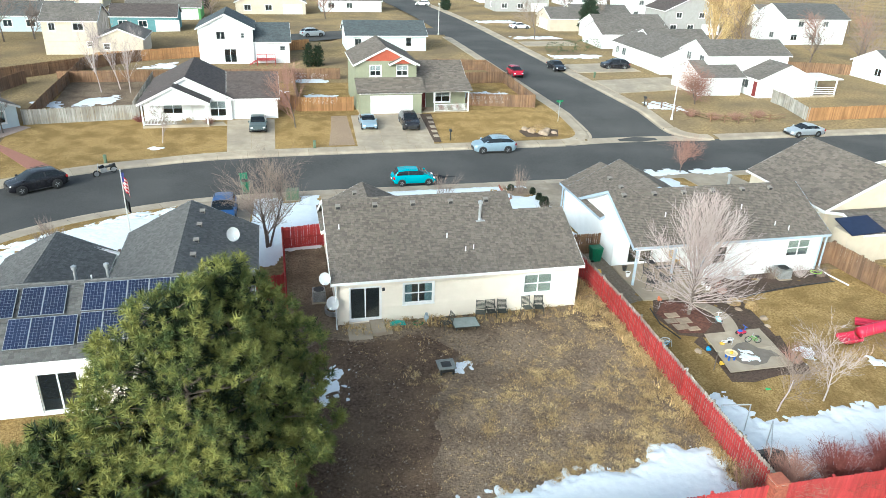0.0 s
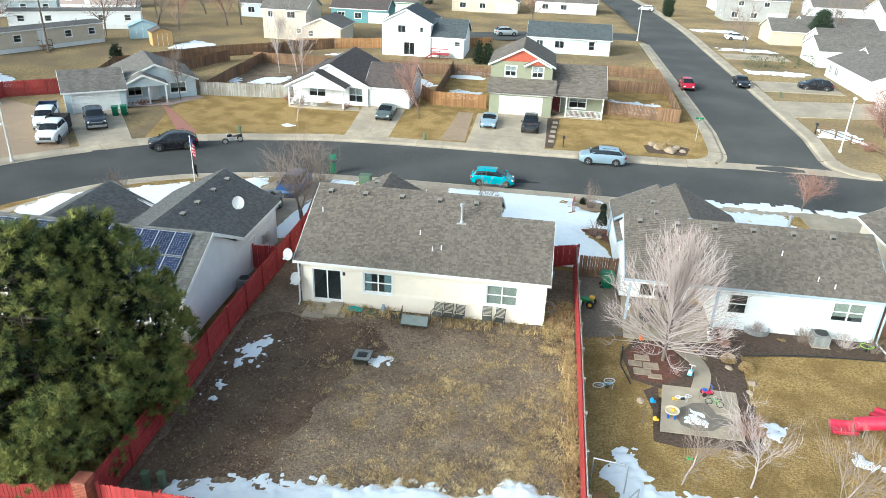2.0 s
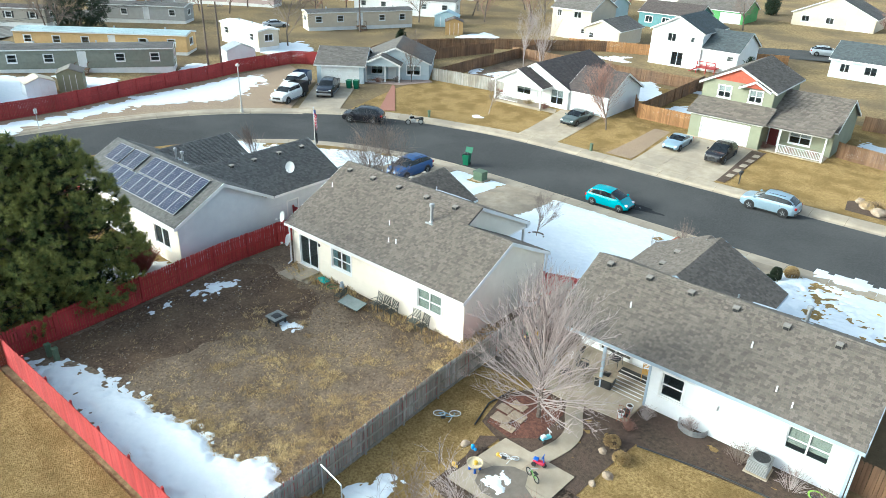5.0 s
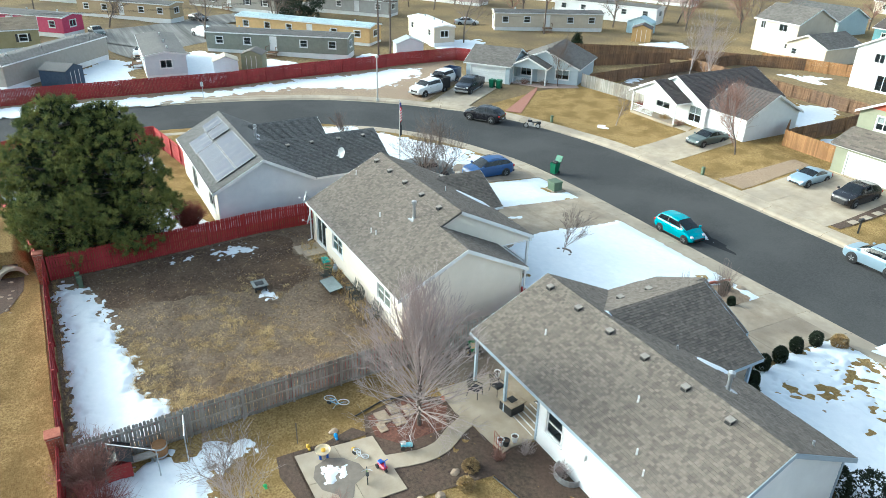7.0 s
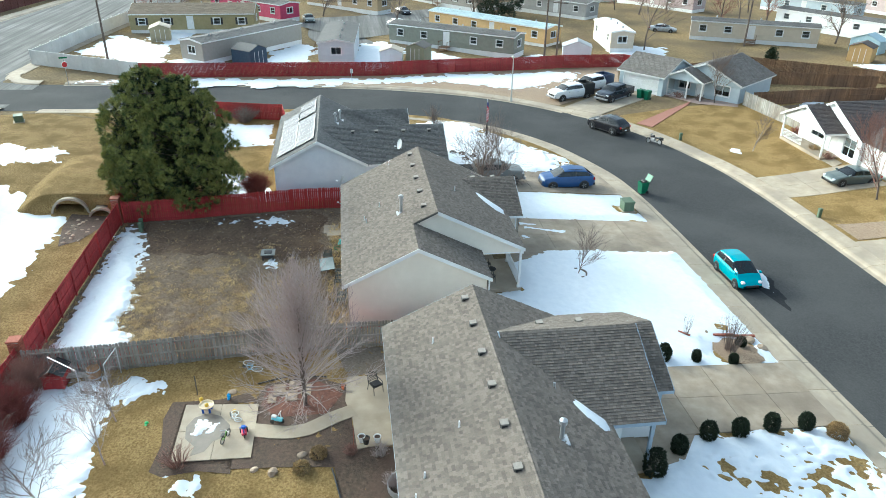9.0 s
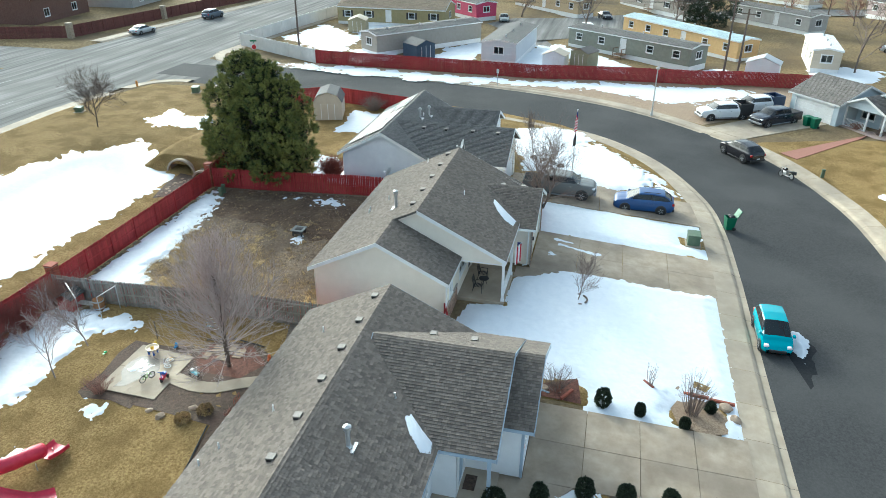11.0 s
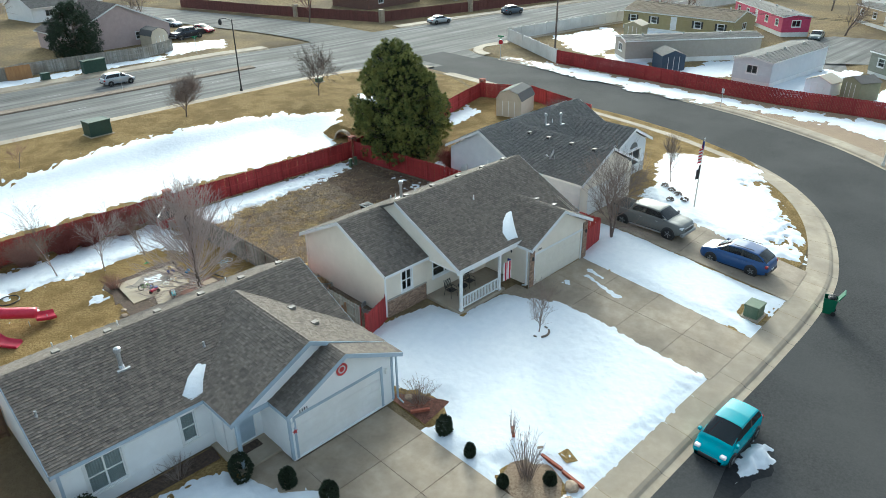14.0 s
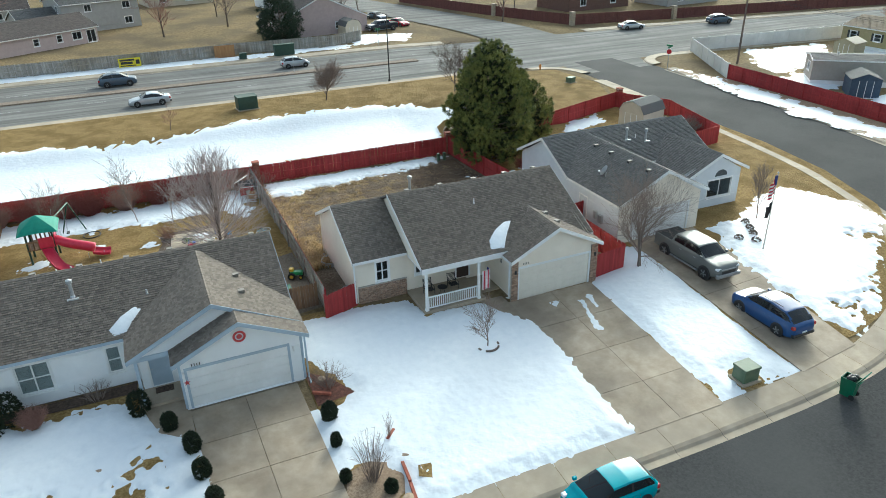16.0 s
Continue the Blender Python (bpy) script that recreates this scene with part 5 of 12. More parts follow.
# patio, curved path and the play slab behind the white house
pt_ = [(21.3, 34.2), (21.55, 39.1), (26.45, 39.1), (26.45, 35.1), (26.6, 34.6), (25.6, 34.5), (24.3, 34.4), (23.2, 34.1)]
sheet("patio", pt_, 0.12, M_CONC, "broom-finished concrete patio under the roof", category="patio", skirt=0.15)
pa = resample([(23.9, 34.5), (24.4, 33.4), (25.0, 32.4), (25.1, 31.3), (24.8, 30.2), (24.6, 29.6)], 0.4)
T = np.gradient(pa, axis=0)
T /= np.linalg.norm(T, axis=1)[:, None]
N_ = np.stack([-T[:, 1], T[:, 0]], 1)
poly = [tuple(p) for p in pa + N_ * 0.42] + [tuple(p) for p in (pa - N_ * 0.42)[::-1]]
sheet("garden_path", poly, 0.125, M_CONC, "curved concrete garden path from patio to slab", category="path", skirt=0.15)
drive("play_slab", [(22.35, 26.5), (26.2, 26.5), (26.5, 30.0), (22.9, 30.0)], 2, 2, M_CONC, "concrete slab with toys and a melting snow heap", zoff=0.13)
M_WETC = mat("wet_concrete", (0.15, 0.125, 0.10), (0.21, 0.175, 0.14), 3, 0.6)
sheet("melt_stain", [(23.4, 27.1), (24.0, 26.8), (24.8, 26.9), (25.4, 27.4), (26.0, 27.3), (25.8, 27.9), (25.2, 28.2), (24.9, 28.9), (24.2, 28.8), (23.5, 28.3), (23.2, 27.7)], 0.139, M_WETC, "dark meltwater stain on the concrete slab", category="stain", cell=0.6)
for i, (x, y, w, d) in enumerate(((22.0, 30.9, 0.9, 0.6), (22.5, 31.5, 0.8, 0.6), (21.7, 31.6, 0.7, 0.5), (22.1, 32.2, 0.8, 0.5), (22.6, 30.6, 0.7, 0.4))):
    tagged(Shape().cbox(x - w / 2, y - d / 2, g(x, y) + 0.1, x + w / 2, y + d / 2, g(x, y) + 0.15, 0.03).make("flagstone", M_ROCK), "pale flat flagstone set in red mulch", "flagstone", "flagstones")

# ---- snow ----
def snow(name, polys, label, step=0.3, depth=0.10, rag=0.9, seed=1, holes=0.0, scale=1.0, base=0.08, bare=(), south=None):
    """Lying snow: its depth falls off raggedly toward the rim and sinks into the ground there."""
    allp = [p for q in polys for p in q]
    x0, x1 = min(p[0] for p in allp) - 1, max(p[0] for p in allp) + 1
    y0, y1 = min(p[1] for p in allp) - 1, max(p[1] for p in allp) + 1

    def d(x, y):
        s = np.full(x.shape, -1e9)
        for q in polys:
            s = np.maximum(s, in_poly(x, y, q))
        for bx, by, br in bare:
            s = np.minimum(s, 0.15 + (np.hypot(x - bx, y - by) - br) * 0.7 + 0.5 * vnoise(x * 1.9, y * 1.9, seed + 31) + 0.9 * vnoise(x * 4.1, y * 4.1, seed + 32))
        s = s + rag * fractal(x * 0.9 * scale, y * 0.9 * scale, seed) + 0.5 * rag * fractal(x * 3.1 * scale, y * 3.1 * scale, seed + 9) + min(1, rag * 1.3) * (0.34 * vnoise(x * 3.7, y * 3.7, seed + 21) + 0.24 * vnoise(x * 7.9, y * 7.9, seed + 22)) - holes * np.clip(fractal(x * 0.7 * scale, y * 0.7 * scale, seed + 5) * 2.2, 0, 2)
        if south is not None:
            s = np.minimum(s, (y - south) * 4)
        return s

    def z(x, y):
        s = d(x, y)
        t = np.clip(s / 0.8, -0.6, 1)
        return gz(x, y) + base - 0.03 + depth * t + np.where(s > 0, 0.022 * fractal(x * 1.7, y * 1.7, seed + 3) + 0.012 * vnoise(x * 6, y * 6, seed + 4), 0)
    return grid_mesh(name, np.arange(x0, x1, step), np.arange(y0, y1, step), z, M_SNOW, lambda x, y: d(x, y) > -0.15, label, "stuff", "snow")


snow("snow_front", [[(17.0, 42.6), (20.9, 42.8), (21.2, 45.5), (20.4, 47.4), (19.4, 49.6), (20.3, 50.6), (21.7, 50.6), (21.7, 54.7), (20.9, 54.3), (19.7, 54.8), (19.2, 56.2), (19.6, 57.75), (12.4, 57.8), (8.1, 57.75), (8.2, 54.3), (8.0, 50.8), (8.1, 48.2), (9.0, 46.8), (10.4, 45.3), (13.6, 45.3), (14.0, 43.2)], [(20.6, 56.9), (21.6, 57.0), (21.4, 57.75), (19.5, 57.75)]], "thick white snow covering the front lawn", 0.13, 0.15, 0.2, 1, 0.0)
snow("snow_strip", [[(2.75, 46.3), (2.2, 45.4), (-0.4, 45.0), (-1.0, 43.2), (-2.8, 43.0), (-2.6, 49.7), (-2.35, 53.9), (-2.2, 57.4), (-0.2, 57.4), (0.0, 55.9), (1.3, 55.9), (1.6, 57.75), (2.9, 57.75)]], "white snow strip between two driveways", 0.12, 0.12, 0.12, 2, 0.0)
snow("snow_west_front", [[(-9.2, 42.8), (-12.4, 42.6), (-16.5, 40.6), (-20.8, 39.4), (-23.4, 44.0), (-22.4, 47.4), (-16.4, 51.3), (-11.7, 55.1), (-8.1, 56.5), (-7.5, 55), (-7.6, 48), (-9, 44.5)]], "white snow on the grey house's front lawn", 0.16, 0.13, 0.5, 3, 0.2, bare=((-13.6, 53.6, 0.5), (-18.9, 48.6, 0.4), (-10.2, 54.6, 0.2)))
snow("snow_east_front", [[(28.8, 48.0), (27.4, 50.2), (26.9, 53.8), (27.2, 57.4), (28.9, 57.8), (36.5, 57.85), (36.5, 46.0), (30, 46.2)]], "patchy white snow on the white house's front lawn", 0.12, 0.12, 0.5, 4, 0.3, bare=((29.8, 54.8, 0.8), (30.4, 52.4, 0.7), (29.8, 50.9, 0.4), (29.6, 56.6, 0.7), (32.5, 53.6, 0.6), (34.5, 51.8, 0.5)))
snow("snow_backyard", [[(0.3, 18.0), (2.4, 20.0), (6, 20.6), (9, 20.9), (12, 21.8), (14.0, 21.4), (16.0, 22.3), (18.4, 21.6), (18.5, 18.1)]], "strip of white snow along the red fence", 0.12, 0.17, 0.7, 5, 0.3, base=0.11, south=18.05)
snow("snow_east_yard", [[(19.2, 18.3), (19.4, 20.6), (19.7, 23.6), (20.5, 25.6), (21.3, 24.2), (21.6, 22.8), (24.0, 22.9), (26.0, 23.5), (30, 22.6), (36, 22.4), (44, 21.5), (52, 19.8), (52, 18.0)]], "patchy snow along the fence of the lawn", 0.13, 0.14, 0.8, 6, 0.5, base=0.1, south=18.0)
snow("snow_patch", [[(0.6, 28.8), (1.2, 27.5), (2.8, 29.0), (2.2, 30.4)], [(0.7, 25.5), (1.2, 25.0), (2.1, 25.9), (1.6, 26.3)], [(1.4, 18.0), (2.2, 18.2), (2.0, 19.2)]], "small melting snow patches on the dirt", 0.09, 0.13, 0.8, 7, 0.8, 1.6, base=0.11)
snow("snow_grill", [[(7.9, 29.3), (8.4, 28.9), (9.0, 29.2), (8.9, 29.8), (8.1, 29.9)]], "small snow patch beside the fire pit", 0.1, 0.1, 0.4, 8, 0.4, 1.5)
snow("snow_lawn_east", [[(27.1, 26.6), (28.0, 26.4), (28.2, 28.2), (27.3, 28.4)], [(33.5, 26.5), (35.8, 26.2), (36, 28.4), (34, 28.6)], [(30.5, 25.6), (32.2, 25.4), (32.0, 26.6), (30.8, 26.8)]], "small snow patches on the lawn", 0.15, 0.1, 0.7, 9, 0.7, 1.4)
snow("snow_slab", [[(23.8, 27.3), (24.5, 27.2), (24.9, 27.8), (24.6, 28.4), (23.9, 28.3)]], "melting snow heap on the concrete slab", 0.1, 0.16, 0.4, 10, 0.4, 1.6, 0.16)
snow("snow_basin", [[(-5.2, 9.4), (-7.6, 5.9), (-2.6, 2.3), (5, 0.6), (13.2, 0.2), (20, 1.0), (24.8, 2.4), (30, 2.6), (38, 0.8), (60, 1.2), (100, 1.5), (100, 12.4), (60, 12.6), (31, 12.7), (18.3, 13.3), (5, 13.6), (-1.4, 13.4), (-2.0, 12.2)]], "wide white snow in the drainage basin", 0.4, 0.14, 1.0, 11, 0.15)
snow("snow_verge_west", [[(-11.5, 5.0), (-13, 9.3), (-15.8, 9.6), (-17.5, 3.0), (-13, 2.2)]], "snow patches on the grass verge", 0.3, 0.1, 1.3, 12, 1.4)
snow("snow_grey_yard", [[(-23.4, 21.9), (-22.9, 26.9), (-16.5, 27.2), (-16.4, 22.6)], [(-9.5, 23.6), (-9.0, 25.8), (-4.0, 28.6), (-2.2, 28.6), (-4.0, 25.0)], [(-20, 13.9), (-14.0, 15.6), (-14, 17.4), (-19.6, 16.8)]], "snow in the grey house's back yard", 0.25, 0.12, 0.6, 13, 0.3)
snow("snow_fence_verge", [[(-42.0, 2.0), (-43.2, 8.5), (-43.0, 40), (-45.2, 52), (-47.0, 60), (-46.5, 68), (-43, 67), (-38.5, 60.5), (-37.5, 55), (-40.5, 47.0), (-39.5, 30), (-40.0, 17), (-40.5, 8)]], "patchy snow along the red fence", 0.35, 0.11, 1.5, 14, 1.0, 0.7)
snow("snow_park", [[(-54, 3.5), (-52, 9), (-62, 9), (-74, -1.5), (-60, -3.5)], [(-50.6, 23), (-50.5, 27.5), (-58, 30), (-66, 35.5), (-63, 32), (-56, 26)], [(-52.3, 37), (-52.6, 41.5), (-62, 43.5), (-68, 41), (-60, 37)], [(-53, 61), (-52.8, 66), (-58, 66), (-58, 62)], [(-52, 22.5), (-50.2, 27), (-57, 29), (-65, 30), (-66, 27.5), (-60, 24)], [(-54, 34.6), (-47.8, 38.4), (-56, 43), (-66, 41), (-66, 38)], [(-53.4, 46.6), (-51.2, 51.2), (-56, 52), (-62, 47)], [(-45.0, 13.5), (-50, 19.4), (-58, 15), (-54, 10.6)], [(-70, 3), (-66, 9), (-78, 10), (-95, 10.6), (-92, 5)], [(-51, 74), (-52, 82), (-60, 86), (-62, 78)]], "patchy snow among the mobile homes", 0.5, 0.11, 1.4, 15, 0.7, 0.6)
snow("snow_north", [[(-13.5, 73.2), (-12.6, 72.6), (-11.4, 73.4), (-12.8, 74.2)], [(24.0, 86), (29, 86), (31, 92), (24, 93)], [(3, 88), (7.5, 88), (7.6, 92), (3.5, 93)], [(-24, 88), (-18, 90), (-19, 95), (-24, 92)], [(2.5, 100), (7, 100), (7, 106), (3, 107)], [(-8.4, 98.6), (-4.4, 102.6), (1.4, 95), (-0.5, 90.6), (-4, 92)], [(-45.5, 109), (-45, 117.5), (-40, 115), (-40, 112)], [(-19.4, 112), (-15.2, 116.4), (-13.4, 112)], [(-28, 91.5), (-25.2, 87.2), (-23.4, 88), (-25, 92)]], "small snow patches in yards across the street", 0.35, 0.1, 0.9, 16, 0.5)
snow("snow_far_east", [[(47.5, 82), (51, 81), (51, 84.5), (48, 85)], [(48, 118), (56, 118), (57, 121), (48, 121)], [(48, 140), (58, 140), (57, 143), (48, 143)], [(47, 165), (56, 165), (56, 169), (47, 168)], [(29, 59.2), (44, 59.0), (44, 60.2), (30, 60.1)]], "snow patches along the pavement", 0.4, 0.1, 1.0, 17, 0.6)
snow("snow_arterial", [[(140, -32.5), (60, -32.4), (20, -32.6), (-6, -34), (-6, -36), (20, -35.5), (140, -35)], [(-8, -36), (-16, -36), (-20, -42), (-10, -44)]], "snow strip along the far pavement", 0.6, 0.1, 1.0, 18, 0.4)
snow("snow_car_heap", [[(10.8, 61.35), (11.8, 61.3), (12.8, 61.4), (13.4, 61.9), (14.2, 61.95), (13.5, 62.25), (12.4, 62.5), (11.5, 62.65), (10.7, 62.3)]], "dirty snow heap beside the parked car", 0.1, 0.6, 0.25, 19, 0.1, 1.5, -0.1)


def snow_wedge(name, pts, label, h=0.09):
    """A wedge of snow left in a roof valley: puffed in the middle, thin at its rim."""
    c = sum((Vector(p) for p in pts), Vector()) / len(pts)
    s = Shape()
    n = len(pts)
    ring1 = [Vector(p) for p in pts]
    ring2 = [p.lerp(c, 0.25) + Vector((0, 0, h * 0.8)) for p in ring1]
    s.add(ring1 + ring2 + [c + Vector((0, 0, h))], [(i, (i + 1) % n, n + (i + 1) % n, n + i) for i in range(n)] + [(n + i, n + (i + 1) % n, 2 * n) for i in range(n)])
    return tagged(s.make(name, M_SNOW, smooth=True), label, "snow")


def zmf(y):
    return 5.66 - (y - 39.75) * 0.497


def on_main(x, y):
    return (x, y, max(zmf(y), 4.38 - abs(x - 5.38) * 0.5) + 0.03)


snow_wedge("roof_snow", [on_main(x, y) for x, y in ((8.35, 44.9), (8.0, 44.4), (7.6, 43.9), (7.0, 43.2), (7.5, 43.2), (8.3, 43.6), (9.0, 44.2), (9.2, 44.8))], "wedge of white snow in the roof valley")


def on_white(x, y):
    return (x, y, max(5.02 - (y - 40.5) * 0.488, 4.93 - abs(x - 25.25) * 0.5) + 0.03)


snow_wedge("roof_snow", [on_white(x, y) for x, y in ((29.25, 44.7), (28.9, 44.2), (28.4, 43.6), (28.7, 43.4), (29.4, 43.8), (30.0, 44.4), (29.8, 44.75))], "wedge of white snow in the roof valley")

# ---- fences ----
def fence(label, pts, height, material, width=0.14, gap=0.012, post_m=None, rail_m=None, singles=True, side=1, back=None, name="fence", cap=None, post_h=0.1, zbase=0.0):
    """A board fence on posts and rails; the boards are pieces of their own where they are few."""
    cx, cy = pts[0]
    e = site(name, label, "fence", cx, cy, g(cx, cy))
    post_m, rail_m = post_m or material, rail_m or material
    total = sum(math.dist(a, b) for a, b in zip(pts, pts[1:]))
    few = singles and total / (width + gap) <= 300
    me = None
    st, ps, rs = Shape(), Shape(), Shape()
    rnd = random.Random(len(label) + int(total))
    for a, b in zip(pts, pts[1:]):
        L = math.dist(a, b)
        ang = math.atan2(b[1] - a[1], b[0] - a[0])
        ux, uy = math.cos(ang), math.sin(ang)
        nx, ny = -uy * side, ux * side
        k = max(1, round(L / 2.4))
        for i in range(k + 1):
            x, y = a[0] + ux * L * i / k - nx * 0.06, a[1] + uy * L * i / k - ny * 0.06
            z = g(x, y)
            po = ps if not few else Shape()
            po.obox(x, y, z + height / 2 + zbase - 0.1, 0.09, 0.09, height + post_h + 0.2, math.degrees(ang))
            if few:
                put(po, "post", post_m, e)
        for i in range(k):
            x0, y0 = a[0] + ux * L * i / k, a[1] + uy * L * i / k
            x1, y1 = a[0] + ux * L * (i + 1) / k, a[1] + uy * L * (i + 1) / k
            for f in (0.14, 0.5, 0.86):
                A = Vector((x0 - nx * 0.03, y0 - ny * 0.03, g(x0, y0) + zbase + height * f))
                B = Vector((x1 - nx * 0.03, y1 - ny * 0.03, g(x1, y1) + zbase + height * f))
                o, up = Vector((nx * 0.02, ny * 0.02, 0)), Vector((0, 0, 0.045))
                ro = rs if not few else Shape()
                ro.add([A - o - up, A + o - up, A + o + up, A - o + up, B - o - up, B + o - up, B + o + up, B - o + up], [(0, 1, 2, 3), (7, 6, 5, 4), (0, 4, 5, 1), (1, 5, 6, 2), (2, 6, 7, 3), (3, 7, 4, 0)])
                if few:
                    put(ro, "rail", rail_m, e)
        n = max(1, int(L / (width + gap)))
        for i in range(n):
            t = (i + 0.5) / n
            x, y = a[0] + ux * L * t + nx * 0.01, a[1] + uy * L * t + ny * 0.01
            z = g(x, y) + zbase
            h = height + rnd.uniform(-0.025, 0.025)
            lean = rnd.gauss(0, 0.4)
            if few:
                if me is None:
                    w, c = width / 2, width * 0.22
                    s = Shape()
                    prof = [(-w, 0.02), (w, 0.02), (w, 1 - 0.04), (w - c, 1.0), (-w + c, 1.0), (-w, 1 - 0.04)]
                    s.add([(u, -0.009, v) for u, v in prof] + [(u, 0.009, v) for u, v in prof], [(0, 1, 2, 3, 4, 5), (11, 10, 9, 8, 7, 6)] + [(i_, (i_ + 1) % 6 + 0, (i_ + 1) % 6 + 6, i_ + 6) for i_ in range(6)])
                    me = bpy.data.meshes.new("board")
                    me.from_pydata(s.v, [], s.f)
                    me.materials.append(material)
                ob = new("board", me)
                ob.parent = e
                ob.matrix_parent_inverse = e.matrix_basis.inverted()
                ob.matrix_basis = pose(x, y, z, 0, lean, math.degrees(ang)) @ Matrix.Diagonal((1, 1, h, 1))
            else:
                st.obox(x, y, z + h / 2 + 0.02, width, 0.018, h, math.degrees(ang))
    if not few:
        put(st, "boarding", material, e, kind="stuff")
        put(ps, "posting", post_m, e, kind="stuff")
        put(rs, "rail_run", rail_m, e, kind="stuff")
    if cap:
        c = Shape()
        for a, b in zip(pts, pts[1:]):
            k = max(1, int(math.dist(a, b) / 2.4))
            for i in range(k):
                p, q = [(a[0] + (b[0] - a[0]) * f, a[1] + (b[1] - a[1]) * f) for f in (i / k, (i + 1) / k)]
                c.path([(p[0], p[1], g(*p) + height + 0.03), (q[0], q[1], g(*q) + height + 0.03)], 0.05, 4)
        put(c, "cap", cap, e)
    return e


def objectwise(m, name):
    """The same paint, varied object by object instead of island by island."""
    c = m.copy()
    c.name = name
    for n in c.node_tree.nodes:
        if n.type == "HUE_SAT":
            for l in list(c.node_tree.links):
                if l.to_node.type == "MAP_RANGE" and l.from_socket.name == "Random Per Island":
                    info = c.node_tree.nodes.new("ShaderNodeObjectInfo")
                    c.node_tree.links.new(info.outputs["Random"], l.to_socket)
    return c


M_REDB = objectwise(M_REDFENCE, "red_fence_board")
M_WOODP = objectwise(M_WOOD, "weathered_board")
M_WOODBP = objectwise(M_WOODB, "brown_board")
fence("red-painted board fence behind the dirt backyard", [(0.1, 17.65), (18.0, 17.65)], 1.75, M_REDB, 0.14, 0.003, side=-1)
fence("red-painted board fence beside the grey house", [(-0.25, 17.9), (-0.25, 45.2)], 1.75, M_REDB, 0.13, 0.02, side=1)
fence("weathered fence, red toward the dirt yard", [(18.7, 18.0), (18.75, 42.2)], 1.7, M_WOODP, 0.13, 0.025, M_WOODP, M_WOODP, side=1)
fence("worn red paint boards of the shared fence", [(18.62, 18.0), (18.67, 42.2)], 1.56, M_REDB, 0.10, 0.055, side=1, name="fence_facing")
fence("long red-painted board fence behind the white house", [(18.4, 17.6), (38, 17.1), (62, 17.0), (110, 17.0)], 1.75, M_REDFENCE, singles=False, side=-1)
fence("red-painted board fence behind the grey house", [(-0.6, 17.5), (-13.5, 15.2), (-23.4, 12.9), (-26.3, 18.6), (-24.4, 28.0), (-15.2, 29.5)], 1.75, M_REDFENCE, singles=False, side=1)
fence("red-painted gate panel beside the garage", [(-0.25, 45.3), (2.5, 45.7)], 1.7, M_REDB, 0.14, 0.004, side=1)
fence("red-painted panel beside the house corner", [(16.85, 42.25), (18.9, 43.0)], 1.6, M_REDB, 0.14, 0.004, side=1)
fence("red-painted gate between the houses", [(-1.9, 38.0), (-0.3, 38.2)], 1.7, M_REDB, 0.14, 0.004, side=-1)
fence("weathered wooden gate beside the white house", [(19.0, 41.3), (21.4, 41.3)], 1.6, M_WOODBP, 0.14, 0.01, side=1)
fence("deep red board fence of the mobile home park", [(-44.1, 8.8), (-44.3, 25), (-44.5, 39.8), (-46.4, 50), (-48.2, 58.5), (-48.8, 66), (-47.8, 74.6), (-40.5, 79.5)], 1.85, mat("deep_red_paint", (0.25, 0.018, 0.020), (0.33, 0.03, 0.03), 4, 0.7, 0.3, 20, (0.21, 0.016, 0.018), 0.4, 0.6, rand=0.12, island=True), singles=False, side=1)
fence("grey weathered board fence across the street", [(-26.5, 81.6), (-15.0, 82.4)], 1.7, M_WOODP, side=-1)
fence("brown board fence between back yards", [(-26.0, 82.5), (-26.5, 100), (-27, 112)], 1.6, M_WOODB, singles=False)
fence("weathered fence between two back yards", [(-15.8, 84), (-16.0, 101)], 1.6, M_WOOD, singles=False)
fence("brown board fence behind the white house's yard", [(-28, 102.5), (-10, 102), (2.5, 102.2), (9, 102.4)], 1.6, M_WOODB, singles=False)
fence("cedar fence beside the green house", [(0.4, 87.6), (2.5, 84.2), (8.9, 84.0)], 1.7, M_WOODO, singles=False, side=-1)
fence("brown side fence behind the green house", [(2.6, 84.5), (2.2, 104)], 1.7, M_WOODB, singles=False)
fence("weathered fence along the side street", [(23.3, 85.4), (31.8, 83.5), (32.3, 98), (32.3, 108), (24, 109)], 1.6, M_WOODB, singles=False, side=-1)
fence("cross fence in the green house's yard", [(23.0, 98), (32.2, 98.5)], 1.6, M_WOODB, singles=False, side=-1)
fence("cedar fence along the pavement", [(66.0, 75.8), (90, 76.5), (125, 78)], 1.7, M_WOODO, singles=False, side=-1)
fence("brown fence behind the corner house", [(66.0, 75.8), (66.5, 84)], 1.7, M_WOOD, singles=False)
fence("dark board fence of a far yard", [(72, 108), (100, 99), (140, 97)], 1.7, M_WOODB, singles=False, side=-1)
fence("cedar fence between far yards", [(62, 116), (78, 122), (92, 124)], 1.7, M_WOODO, singles=False, side=-1)
fence("pale wooden fence beside the white house", [(35.5, 37.2), (37.2, 37.2), (37.6, 30), (38, 18)], 1.7, M_WOODBP, side=-1)
fence("weathered board fence beside the arterial road", [(150, -35.2), (60, -35.0), (22, -35.6), (14, -36), (12, -37)], 1.8, M_WOOD, singles=False, side=1)
fence("grey board fence at the corner lot", [(12, -37), (-4, -36.2), (-9.5, -38.5)], 1.7, M_WOOD, singles=False, side=1)
fence("dark red-brown fence beyond the arterial road", [(-49.5, -36.0), (-46, -45), (-40, -62), (-34, -85)], 1.9, mat("dark_redbrown", (0.10, 0.035, 0.03), (0.16, 0.06, 0.05), 4, 0.8, rand=0.12, island=True), singles=False, side=1)
